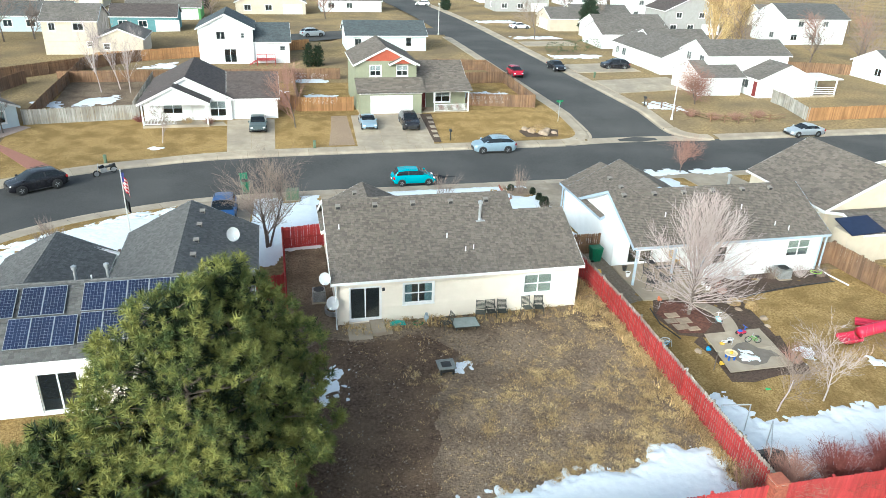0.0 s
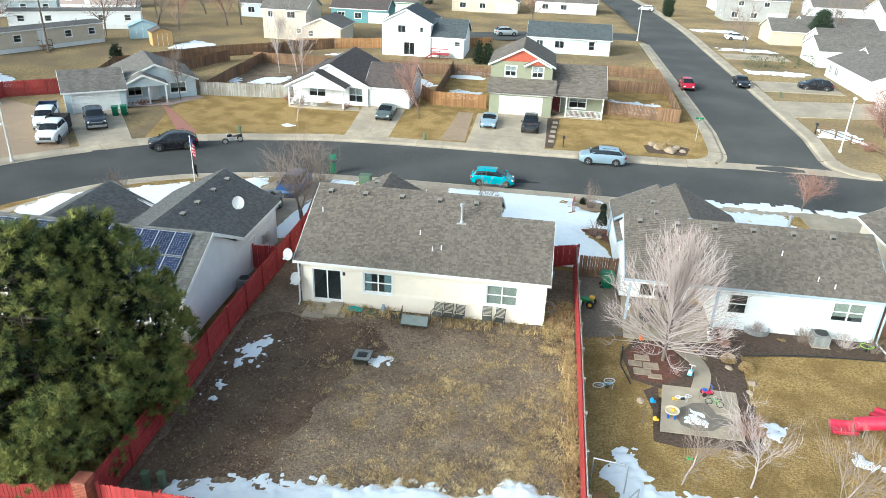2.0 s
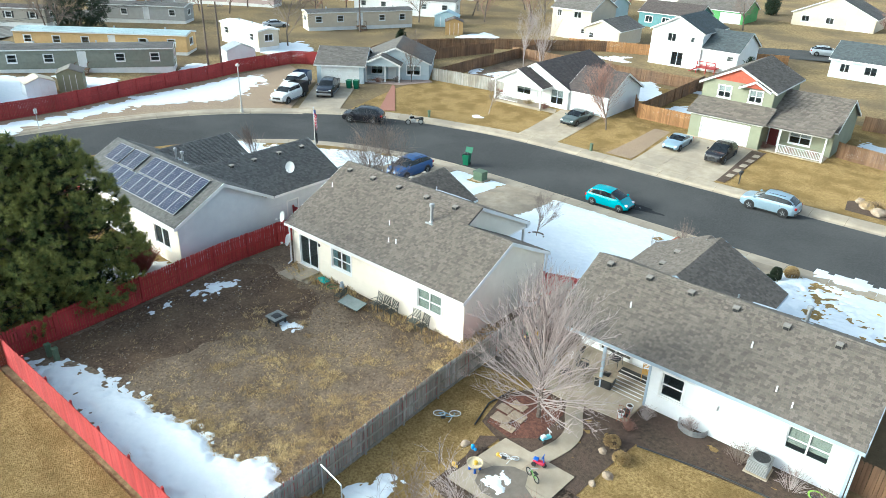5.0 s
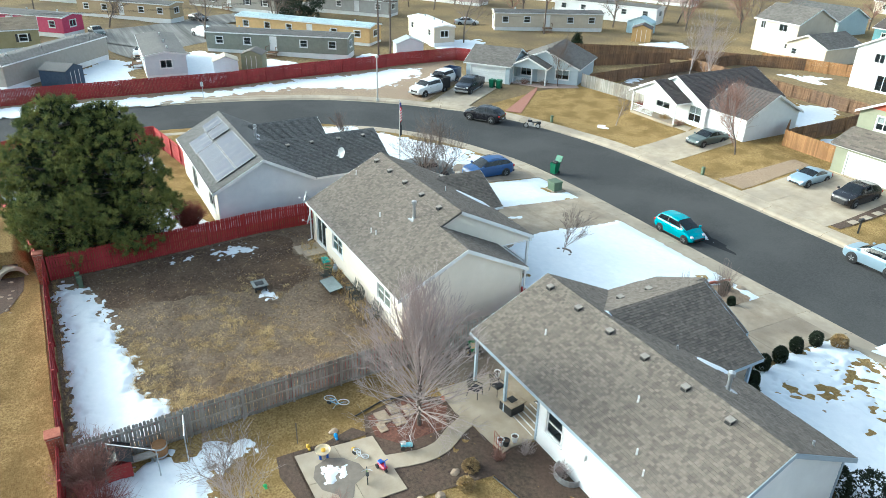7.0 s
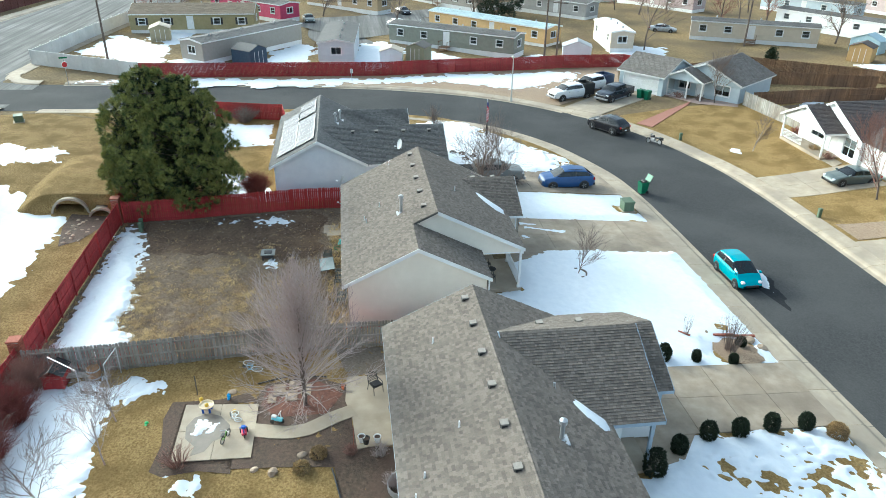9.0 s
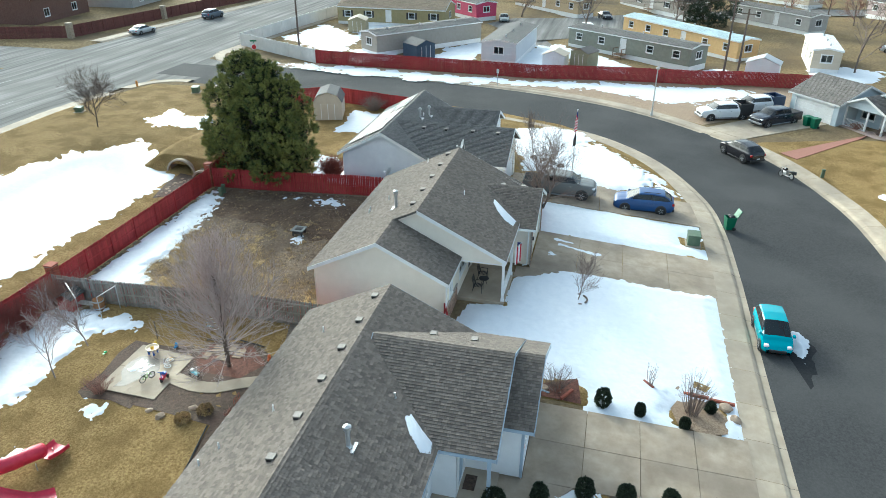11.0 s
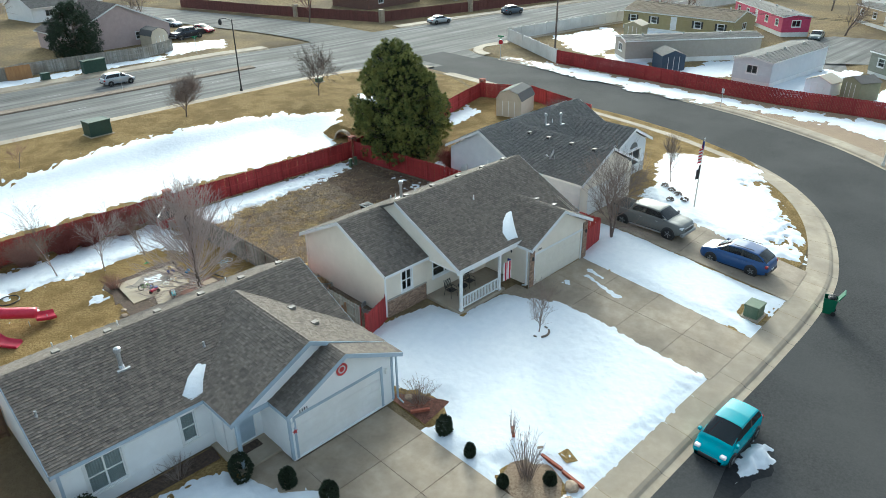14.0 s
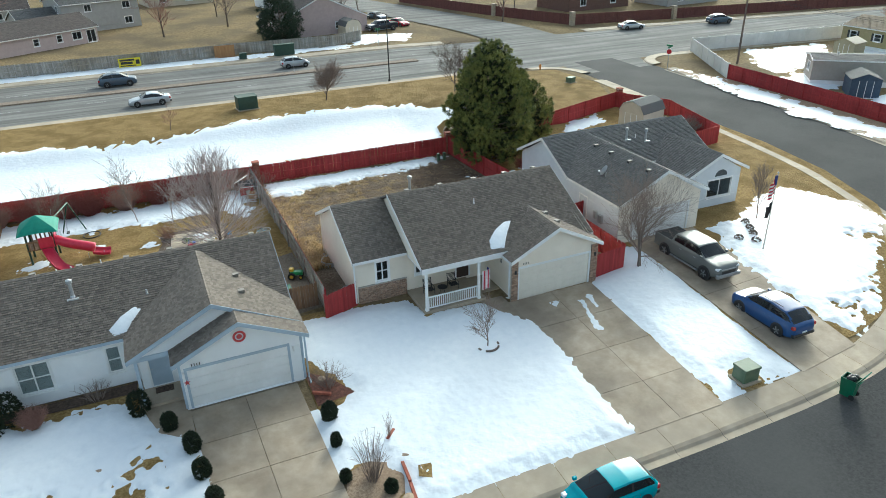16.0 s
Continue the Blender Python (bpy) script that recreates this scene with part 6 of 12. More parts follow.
fence("dark red-brown fence along the arterial road", [(-49.5, -36.0), (-70, -32.5), (-100, -28), (-140, -22)], 1.9, bpy.data.materials["dark_redbrown"], singles=False, side=1)
fence("dark fence round far yards", [(-32, 103), (-36, 88), (-40, 80.5)], 1.6, M_WOODB, singles=False)
fence("dark board fence of the mobile home park", [(-40.8, 80), (-44, 92), (-36, 104), (-20, 118)], 1.7, M_WOODB, singles=False)
fence("tall brown fence beyond the back yards", [(-26, 116), (-8, 122), (6, 128)], 1.7, M_WOODO, singles=False)


def brick_pillar(x, y, h, s=0.55, group="brick pillars", z=None, m=None):
    z = g(x, y) if z is None else z
    e = site("brick_pillar", "square red brick pillar with a capstone in the fence", "pillar", x, y, z, group)
    put(Shape().box(x - s / 2 + 0.012, y - s / 2 + 0.012, z - 0.2, x + s / 2 - 0.012, y + s / 2 - 0.012, z + h), "core", M_MORTAR, e)
    b = Shape()
    rows = int(h / 0.077)
    for r in range(rows):
        for k in range(4):
            o = 0.11 if r % 2 else 0.0
            u = -s / 2 - o
            while u < s / 2 - 0.02:
                p, q = max(-s / 2, u + 0.005), min(s / 2, u + 0.215)
                if q - p > 0.04:
                    a = k * math.pi / 2
                    ca, sa = math.cos(a), math.sin(a)
                    lo, hi = z + r * 0.077 + 0.005, z + r * 0.077 + 0.07
                    v = [(x + px * ca - py * sa, y + px * sa + py * ca, pz) for pz in (lo, hi) for py in (s / 2 - 0.012, s / 2 + 0.004) for px in (p, q)]
                    b.add(v, [(0, 2, 3, 1), (4, 5, 7, 6), (0, 1, 5, 4), (2, 6, 7, 3), (0, 4, 6, 2), (1, 3, 7, 5)])
                u += 0.22
    put(b, "bricks", m or M_BRICKR, e, kind="stuff")
    put(Shape().cbox(x - s / 2 - 0.05, y - s / 2 - 0.05, z + h, x + s / 2 + 0.05, y + s / 2 + 0.05, z + h + 0.09, 0.025), "capstone", m or M_BRICKR, e)
    return e


brick_pillar(-0.3, 17.5, 2.05)
brick_pillar(18.2, 17.55, 2.05)
brick_pillar(40.0, 17.1, 2.05)
brick_pillar(-24.0, 12.7, 2.0)
M_TANBR = mat("tan_stone", (0.34, 0.27, 0.19), (0.46, 0.38, 0.28), 6, 0.9, 0.4, 20, rand=0.2, island=True)
for x, y in ((-49.5, -35.8), (-70, -32.3), (-42.8, -54)):
    brick_pillar(x, y, 2.3, 0.8, "tan pillars", m=M_TANBR)["label"] = "square tan stone pillar in the dark fence"
# white concrete wall at the park's corner
ww = site("white_wall", "long white concrete panel wall along the park", "wall", -52, -6, 0.6)
wp = [(-44.2, 8.6), (-48.2, 0.6), (-52.0, -7.0), (-70, -5.2), (-95, -1.8), (-150, 7)]
M_WALLW = mat("white_concrete", (0.62, 0.60, 0.56), (0.70, 0.68, 0.64), 2, 0.85, 0.1, 30, (0.52, 0.50, 0.46), 0.4, 0.5)
for a, b in zip(wp, wp[1:]):
    n = max(1, round(math.dist(a, b) / 3.0))
    for i in range(n):
        p, q = [(a[0] + (b[0] - a[0]) * f, a[1] + (b[1] - a[1]) * f) for f in (i / n, (i + 1) / n)]
        mx, my = (p[0] + q[0]) / 2, (p[1] + q[1]) / 2
        ang = math.degrees(math.atan2(q[1] - p[1], q[0] - p[0]))
        put(Shape().obox(mx, my, g(mx, my) + 0.9, math.dist(p, q) - 0.02, 0.12, 2.0, ang), "panel", M_WALLW, ww)
        put(Shape().obox(p[0], p[1], g(*p) + 0.95, 0.2, 0.2, 2.1, ang), "post", M_WALLW, ww)

def rail_fence(pts, label):
    """A low ranch fence: posts and two rails."""
    e = site("rail_fence", label, "fence", *pts[0], g(*pts[0]))
    for a, b in zip(pts, pts[1:]):
        k = max(1, round(math.dist(a, b) / 2.2))
        q = [(a[0] + (b[0] - a[0]) * i / k, a[1] + (b[1] - a[1]) * i / k) for i in range(k + 1)]
        for x, y in q[:-1]:
            put(Shape().cbox(x - 0.07, y - 0.07, g(x, y) - 0.1, x + 0.07, y + 0.07, g(x, y) + 0.95, 0.02), "post", M_WOODB, e)
        for (x0, y0), (x1, y1) in zip(q, q[1:]):
            for h in (0.4, 0.78):
                put(Shape().tube((x0, y0, g(x0, y0) + h), (x1, y1, g(x1, y1) + h), 0.055, 0.055, 6), "rail", M_WOODB, e)


rail_fence([(47.6, 83.6), (49.6, 80.0), (52.6, 76.6), (56.0, 75.7), (63.0, 76.2)], "low brown ranch rail fence round the corner lot")

# ---- plants ----
def bare_tree(name, label, x, y, h, spread, seed, bark=None, twig=None, levels=4, first=0.22, kids=(5, 5, 4, 3), thick=0.11, stems=1, up=0.55, category="tree", group="", lean=0.0, fine=0.0065):
    """A leafless tree: a tapered trunk, limbs and ever finer twigs."""
    rnd = random.Random(seed)
    z0 = g(x, y)
    e = site(name, label, category, x, y, z0, group)
    tr, br = Shape(), Shape()

    def grow(p, d, length, r, lev):
        n = 3 if lev < 2 else 2
        pts = [p]
        dd = d.copy()
        for i in range(n):
            dd = (dd + Vector((rnd.gauss(0, 0.10), rnd.gauss(0, 0.10), rnd.gauss(0.05 if lev else 0, 0.06)))).normalized()
            pts.append(pts[-1] + dd * (length / n))
        sides = 7 if lev == 0 else (5 if lev == 1 else 3)
        for i in range(n):
            r0, r1 = r * (1 - 0.55 * i / n), r * (1 - 0.55 * (i + 1) / n)
            (tr if lev == 0 else br).tube(pts[i], pts[i + 1], r0, r1, sides, caps=False)
        if lev >= levels:
            return
        k = kids[min(lev, len(kids) - 1)]
        for i in range(k):
            t = (first if lev == 0 else 0.25) + (1 - (first if lev == 0 else 0.25)) * (i + rnd.random()) / k
            j = min(n - 1, int(t * n))
            q = pts[j].lerp(pts[j + 1], t * n - j)
            a = rnd.uniform(0, 2 * math.pi)
            side = dd.orthogonal().normalized()
            side.rotate(Matrix.Rotation(a, 3, dd))
            nd = (dd * (up + 0.25 * lev * 0.3) + side * rnd.uniform(0.6, 1.0) * spread + Vector((0, 0, 0.10))).normalized()
            grow(q, nd, length * rnd.uniform(0.5, 0.8) * (1.0 if lev else 0.85), max(fine, r * (1 - 0.55 * t) * 0.55), lev + 1)
    for s in range(stems):
        d = Vector((rnd.gauss(0, 0.10 + 0.12 * (stems > 1)) + lean, rnd.gauss(0, 0.10 + 0.12 * (stems > 1)), 1)).normalized()
        o = Vector((x + rnd.gauss(0, 0.06) * (stems > 1), y + rnd.gauss(0, 0.06) * (stems > 1), z0 - 0.1))
        grow(o, d, h * 0.62 * rnd.uniform(0.85, 1.1), thick * rnd.uniform(0.85, 1.1), 0)
    put(tr, "trunk", bark or M_BARK, e)
    put(br, "crown", twig or M_TWIG, e, kind="stuff")
    return e


def dome_tree(name, label, x, y, h, r, seed, bark, twig, limbs=84):
    """A leafless ornamental tree: limbs that fan out from a short trunk to a rounded dome, with side twigs that curl up."""
    rnd = random.Random(seed)
    z0 = g(x, y)
    e = site(name, label, "tree", x, y, z0)
    tr, br = Shape(), Shape()
    tr.path([(x, y, z0 - 0.1), (x + 0.03, y, z0 + h * 0.25), (x, y + 0.04, z0 + h * 0.5), (x + 0.04, y, z0 + h * 0.75)], 0.11, 8)

    def arc(p, m, q, r0, r1, n, sides=4):
        pts = [p * (1 - t) ** 2 + m * (2 * t * (1 - t)) + q * t * t for t in [k / n for k in range(n + 1)]]
        for k in range(n):
            br.tube(pts[k], pts[k + 1], r0 + (r1 - r0) * k / n, r0 + (r1 - r0) * (k + 1) / n, sides, caps=False)
        return pts
    for i in range(limbs):
        t = (i + rnd.random()) / limbs
        el = radians(-6 + 92 * t ** 0.85)
        az = i * 2.39996 + rnd.gauss(0, 0.2)
        k = rnd.uniform(0.7, 1.04)
        out = Vector((math.cos(az), math.sin(az), 0))
        p = Vector((x, y, z0 + h * (0.10 + 0.40 * t)))
        q = Vector((x, y, z0 + h * (0.24 + 0.76 * math.sin(el)) * (0.94 + 0.06 * k))) + out * r * math.cos(el) * k
        m = p.lerp(q, 0.55) + Vector((rnd.gauss(0, 0.32), rnd.gauss(0, 0.32), rnd.gauss(-0.04, 0.10) * (q - p).length * math.cos(el)))
        pts = arc(p, m, q, 0.032, 0.010, 6)
        for j in range(13):
            s_ = rnd.uniform(0.28, 1.0)
            a = min(5, int(s_ * 6))
            b = pts[a].lerp(pts[a + 1], s_ * 6 - a)
            d = (pts[a + 1] - pts[a]).normalized()
            w = d.cross(Vector((rnd.gauss(0, 1), rnd.gauss(0, 1), rnd.gauss(0, 1)))).normalized()
            L = rnd.uniform(0.5, 1.15) * (1.25 - 0.6 * s_)
            c = b + (d * 0.65 + w * 0.95) * L * 0.55
            f = b + (d * 0.75 + w * 0.62 + Vector((0, 0, 0.3))) * L
            tw = arc(b, c, f, 0.010, 0.006, 3, 3)
            for n_ in range(3):
                o = tw[1 + n_ % 2].lerp(tw[2 + n_ % 2], rnd.random())
                w2 = d.cross(Vector((rnd.gauss(0, 1), rnd.gauss(0, 1), rnd.gauss(0, 1)))).normalized()
                br.tube(o, o + (d * 0.8 + w2 * 0.55 + Vector((0, 0, 0.2))) * rnd.uniform(0.25, 0.55), 0.006, 0.004, 3, caps=False)
    put(tr, "trunk", bark, e)
    put(br, "crown", twig, e, kind="stuff")
    return e


def shrub(name, label, x, y, r, h, n, seed, material, group="", z=None):
    """A bush of thin stems that fan out from its foot."""
    rnd = random.Random(seed)
    z0 = g(x, y) if z is None else z
    s = Shape()
    for i in range(n):
        a, t = rnd.uniform(0, 2 * math.pi), rnd.random() ** 0.6
        p = Vector((x + math.cos(a) * r * 0.25 * t, y + math.sin(a) * r * 0.25 * t, z0 - 0.05))
        q = Vector((x + math.cos(a) * r * t, y + math.sin(a) * r * t, z0 + h * rnd.uniform(0.55, 1.0) * (1 - 0.35 * t * t)))
        m = p.lerp(q, 0.5) + Vector((rnd.gauss(0, 0.05), rnd.gauss(0, 0.05), 0.12 * h))
        s.tube(p, m, 0.012, 0.008, 3, False)
        s.tube(m, q, 0.008, 0.003, 3, False)
        for k in range(3):
            b = m.lerp(q, rnd.random())
            s.tube(b, b + Vector((rnd.gauss(0, 0.2), rnd.gauss(0, 0.2), rnd.uniform(0.05, 0.3))) * r * 0.7, 0.006, 0.002, 3, False)
    ob = s.make(name, material)
    return tagged(ob, label, "shrub", group)


def clump(s, c, axis, size, rnd, blades=14, width=0.16, flat=0.9):
    """A tuft of needles: thin leaves that spray about an axis."""
    axis = axis.normalized()
    o = axis.orthogonal().normalized()
    w = axis.cross(o)
    for i in range(blades):
        a = rnd.uniform(0, 2 * math.pi)
        d = (axis * rnd.uniform(0.25, 1.0) + (o * math.cos(a) + w * math.sin(a)) * flat * rnd.uniform(0.4, 1.0)).normalized()
        t = d.cross(Vector((rnd.gauss(0, 1), rnd.gauss(0, 1), rnd.gauss(0, 1)))).normalized() * size * width * 0.5
        L = size * rnd.uniform(0.65, 1.1)
        s.v += [tuple(c - t), tuple(c + t), tuple(c + d * L + t * 0.3), tuple(c + d * L - t * 0.3)]
        k = len(s.v) - 4
        s.f.append((k, k + 1, k + 2, k + 3))


def puff(s, c, axis, size, rnd, n=40, width=0.019):
    """A shoot of a pine: a brush of fine needles that spray up and out along a short axis."""
    axis = axis.normalized()
    o = axis.orthogonal().normalized()
    w = axis.cross(o)
    for i in range(n):
        a = i * 2.39996 + rnd.uniform(0, 0.6)
        f = rnd.random()
        d = (axis * (0.15 + 1.0 * f) + (o * math.cos(a) + w * math.sin(a))).normalized()
        b = c + axis * size * 1.1 * f
        t = d.cross(Vector((rnd.gauss(0, 1), rnd.gauss(0, 1), rnd.gauss(0, 1)))).normalized() * width * 0.5 * size / 0.17
        k = len(s.v)
        s.v += [tuple(b - t), tuple(b + t), tuple(b + d * size * rnd.uniform(0.8, 1.15))]
        s.f.append((k, k + 1, k + 2))


def pine(label, x, y, h, r, seed, lobes=120, size=0.2, base=0.10, material=None, per=26, needles=40, inner_n=1700):
    """A bushy pine: trunk, whorls of limbs, and lobes of upturned shoots with dark gaps between them."""
    rnd = random.Random(seed)
    z0 = g(x, y)
    e = site("pine_tree", label, "tree", x, y, z0)
    tr = Shape()
    for i in range(8):
        t0, t1 = i / 8, (i + 1) / 8
        tr.tube((x, y, z0 - 0.1 + h * 0.95 * t0), (x, y, z0 - 0.1 + h * 0.95 * t1), 0.2 * (1 - t0) + 0.02, 0.2 * (1 - t1) + 0.02, 9, False)
    put(tr, "trunk", M_BARK, e)
    ends, li = [], Shape()
    for i in range(lobes):
        t = ((i + rnd.random()) / lobes) ** 1.15
        zt = base + (1 - base) * t
        u = (zt - 0.32) / 0.70
        rr = r * max(0.03, 1 - u * u) ** 0.62 if zt > 0.32 else r * (0.68 + 0.32 * zt / 0.32)
        rr *= rnd.choice((1.0, 1.0, 0.97, 0.88, 0.72)) * rnd.uniform(0.93, 1.05)
        a = i * 2.39996 + rnd.gauss(0, 0.22)
        lr = (0.42 + 0.09 * rr) * rnd.uniform(0.75, 1.3) * min(1.0, r / 2.4 + 0.2)
        c = Vector((x + math.cos(a) * max(0, rr - lr * 0.8), y + math.sin(a) * max(0, rr - lr * 0.8), z0 + (h - lr) * zt + rnd.gauss(0, 0.12)))
        p = Vector((x, y, max(z0 + 0.5, c.z - 0.3 * rr)))
        m = p.lerp(c, 0.6) - Vector((0, 0, 0.06 * rr))
        li.tube(p, m, 0.055, 0.035, 5, False)
        li.tube(m, c, 0.035, 0.012, 4, False)
        ends.append((c, lr, a))
        # bare twigs that carry the shoots
        for k in range(4):
            d = Vector((math.cos(a) + rnd.gauss(0, 0.8), math.sin(a) + rnd.gauss(0, 0.8), rnd.uniform(0, 0.9))).normalized()
            li.tube(m.lerp(c, rnd.uniform(0.3, 1)), c + d * lr * 0.8, 0.012, 0.006, 3, False)
    put(li, "limb_frame", M_BARK, e, kind="stuff")
    s, inner = Shape(), Shape()
    for i in range(inner_n):          # needles deeper in the crown, coloured dark for its shaded gaps
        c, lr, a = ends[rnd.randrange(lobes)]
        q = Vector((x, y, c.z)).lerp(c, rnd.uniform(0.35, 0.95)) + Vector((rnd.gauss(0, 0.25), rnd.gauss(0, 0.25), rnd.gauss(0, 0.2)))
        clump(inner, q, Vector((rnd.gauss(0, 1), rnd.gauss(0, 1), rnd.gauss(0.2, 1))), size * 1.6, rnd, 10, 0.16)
    for c, lr, a in ends:
        n = int(per * (lr / 0.6) ** 2) + 5
        out = Vector((math.cos(a), math.sin(a), 0))
        for k in range(n):
            d = Vector((rnd.gauss(0, 1), rnd.gauss(0, 1), rnd.gauss(0.55, 0.9))) + out * 0.7
            d.normalize()
            q = c + Vector((d.x, d.y, d.z * 0.8)) * lr * rnd.uniform(0.7, 1.05)
            puff(s, q, d * 0.75 + out * 0.25 + Vector((0, 0, 0.8)), size * rnd.uniform(0.75, 1.25), rnd, needles)
    put(inner, "inner_needles", M_NEEDLE_SHADE, e, kind="stuff")
    put(s, "needles", material or M_NEEDLE, e, kind="stuff")
    return e


def evergreen_ball(label, x, y, r, h, seed, material=None, group="clipped shrubs", category="shrub", n=420):
    """A clipped evergreen: dense leaf tufts over a rounded, uneven body."""
    rnd = random.Random(seed)
    z0 = g(x, y)
    s = Shape()
    for i in range(n):
        a, t = rnd.uniform(0, 2 * math.pi), rnd.random()
        k = 1 + 0.13 * math.sin(a * 3 + seed) * math.cos(t * 5 + seed) + rnd.gauss(0, 0.05)
        w = k * (0.72 + 0.28 * math.sin(math.pi * min(1, t * 1.15))) * (1 if t < 0.85 else rnd.random() ** 0.5)
        d = Vector((math.cos(a), math.sin(a), 0.2 if t < 0.85 else 2.0))
        q = Vector((x + d.x * r * w * 0.88, y + d.y * r * w * 0.88, z0 + h * (0.03 + 0.92 * min(1, t * 1.08))))
        clump(s, q, d + Vector((0, 0, 0.5)), 0.12, rnd, 9, 0.4)
    return tagged(s.make("evergreen_shrub", material or M_BOX), label, category, group)


def tufts(name, label, spots, seed, material, h=(0.12, 0.35), blades=9, w=0.018, wide=0.07, rise=0.95):
    """Dry grass: bent blades in tufts."""
    rnd = random.Random(seed)
    s = Shape()
    for x, y, k in spots:
        z = g(x, y) + 0.05
        for i in range(blades):
            a = rnd.uniform(0, 2 * math.pi)
            L = rnd.uniform(*h) * k
            b = Vector((x + rnd.gauss(0, wide) * k, y + rnd.gauss(0, wide) * k, z))
            t = Vector((math.cos(a + 1.57), math.sin(a + 1.57), 0)) * w * k
            m = b + Vector((math.cos(a) * L * 0.3, math.sin(a) * L * 0.3, L * rise * 0.75))
            q = b + Vector((math.cos(a) * L * 0.9, math.sin(a) * L * 0.9, L * rise * rnd.uniform(0.5, 1.0)))
            n = len(s.v)
            s.v += [tuple(b - t), tuple(b + t), tuple(m + t * 0.7), tuple(m - t * 0.7), tuple(q)]
            s.f += [(n, n + 1, n + 2, n + 3), (n + 3, n + 2, n + 4)]
    return tagged(s.make(name, material), label, "grass", kind="stuff")


pine("bushy green pine tree behind the red fence", -2.2, 22.8, 10.4, 3.8, 11, 92, 0.24, per=15, needles=56)
pine("taller bushy pine standing against its neighbour", -3.5, 20.2, 10.9, 4.2, 13, 104, 0.24, per=15, needles=56)
pine("smaller bushy pine beside the taller ones", -7.2, 18.9, 7.2, 3.6, 12, 66, 0.24, per=15, needles=56)
# trees round the yards
dome_tree("bare_tree", "pale leafless dome-crowned tree beside the patio", 23.2, 32.2, 7.4, 3.7, 21, M_BARK, M_TWIG, 96)
bare_tree("young_tree", "young leafless tree in the snowy lawn edge", 25.8, 23.7, 4.6, 0.6, 22, M_TWIG, M_TWIG, 4, 0.3, (9, 5, 4, 3), 0.05)
bare_tree("young_tree", "young leafless tree near the red fence", 28.3, 22.2, 4.6, 0.55, 23, M_TWIG, M_TWIGB, 4, 0.3, (9, 5, 4, 3), 0.05)
bare_tree("young_tree", "small leafless tree near the red fence", 22.9, 23.4, 3.8, 0.6, 24, M_TWIG, M_TWIGB, 4, 0.3, (8, 5, 4, 3), 0.045)
bare_tree("young_tree", "young leafless tree on the lawn's edge", 34.5, 22.0, 4.2, 0.55, 29, M_TWIG, M_TWIGB, 4, 0.3, (8, 5, 4, 3), 0.045)
bare_tree("front_tree", "small leafless tree in a ring in the snow", 11.7, 49.3, 3.0, 0.45, 25, M_TWIGB, M_TWIGB, 4, 0.25, (9, 5, 4, 3), 0.04, up=0.8)
bare_tree("garage_tree", "leafless multi-stemmed tree beside the driveway", -1.25, 45.7, 6.0, 0.6, 26, M_BARK, M_TWIGB, 4, 0.3, (8, 6, 5, 3), 0.09, stems=3)
bare_tree("verge_tree", "leafless young street tree on the verge", 6.1, -3.3, 4.6, 0.75, 27, M_BARK, M_TWIGB, 4, 0.28, (18, 8, 6, 4), 0.08, up=0.7, fine=0.010)
bare_tree("verge_tree", "leafless open-crowned tree on the verge", -9.2, -0.2, 5.9, 0.75, 28, M_BARK, M_BARK, 4, 0.3, (13, 6, 5, 4), 0.08, fine=0.010)
bare_tree("verge_sapling", "thin leafless sapling on the verge", 24.0, 0.6, 3.4, 0.5, 30, M_TWIGB, M_TWIGR, 3, 0.3, (9, 5, 3), 0.04)
bare_tree("street_tree", "leafless red-twigged street tree", 38.6, 59.5, 4.2, 0.8, 31, M_BARK, M_TWIGR, 4, 0.25, (12, 7, 5, 3), 0.08, up=0.5)
bare_tree("lawn_tree", "young leafless tree in a ring on the lawn", -11.8, 74.8, 4.0, 0.45, 32, M_TWIG, M_TWIGB, 4, 0.3, (8, 5, 4, 3), 0.05)
bare_tree("lawn_tree", "reddish leafless tree beside the driveway", 1.8, 78.2, 6.5, 0.5, 33, M_BARK, M_TWIGR, 4, 0.2, (12, 7, 5, 3), 0.08, up=0.8)
bare_tree("porch_tree", "dark leafless tree beside the porch", -27.6, 78.6, 5.5, 0.55, 34, M_BARK, M_TWIGB, 4, 0.25, (10, 6, 5, 3), 0.07, up=0.7)
for i, (x, y, h) in enumerate(((-21.5, 96.0, 7.5), (-19.5, 97.5, 8.0), (-18.0, 95.5, 7.0))):
    bare_tree("aspen", "pale slender leafless aspen in a back yard", x, y, h, 0.4, 40 + i, M_TWIG, M_TWIG, 4, 0.25, (10, 5, 4, 3), 0.07, group="aspens", up=0.8)
bare_tree("corner_tree", "spreading leafless bushy tree at the corner lot", 54.5, 83.5, 5.5, 0.95, 45, M_BARK, M_TWIGR, 4, 0.1, (12, 7, 5, 3), 0.1, stems=3)
bare_tree("flag_tree", "slender leafless tree beside the flagpole bed", -13.6, 43.5, 4.2, 0.4, 46, M_TWIGB, M_TWIGB, 4, 0.25, (9, 5, 4, 3), 0.045, up=0.8)
shrub("front_bush", "tall upright leafless bush in the gravel bed", 20.4, 55.5, 0.95, 2.9, 70, 50, M_TWIGB)
shrub("front_bush", "low leafless bush beside the driveway", 20.5, 48.9, 1.2, 1.4, 70, 51, M_TWIGB)
shrub("fence_bush", "reddish leafless shrub by the brick pillar", 17.9, 18.8, 1.3, 1.7, 70, 52, M_TWIGR)
shrub("slab_bush", "reddish leafless shrub beside the play slab", 26.4, 26.9, 0.9, 1.3, 80, 53, M_TWIGR)
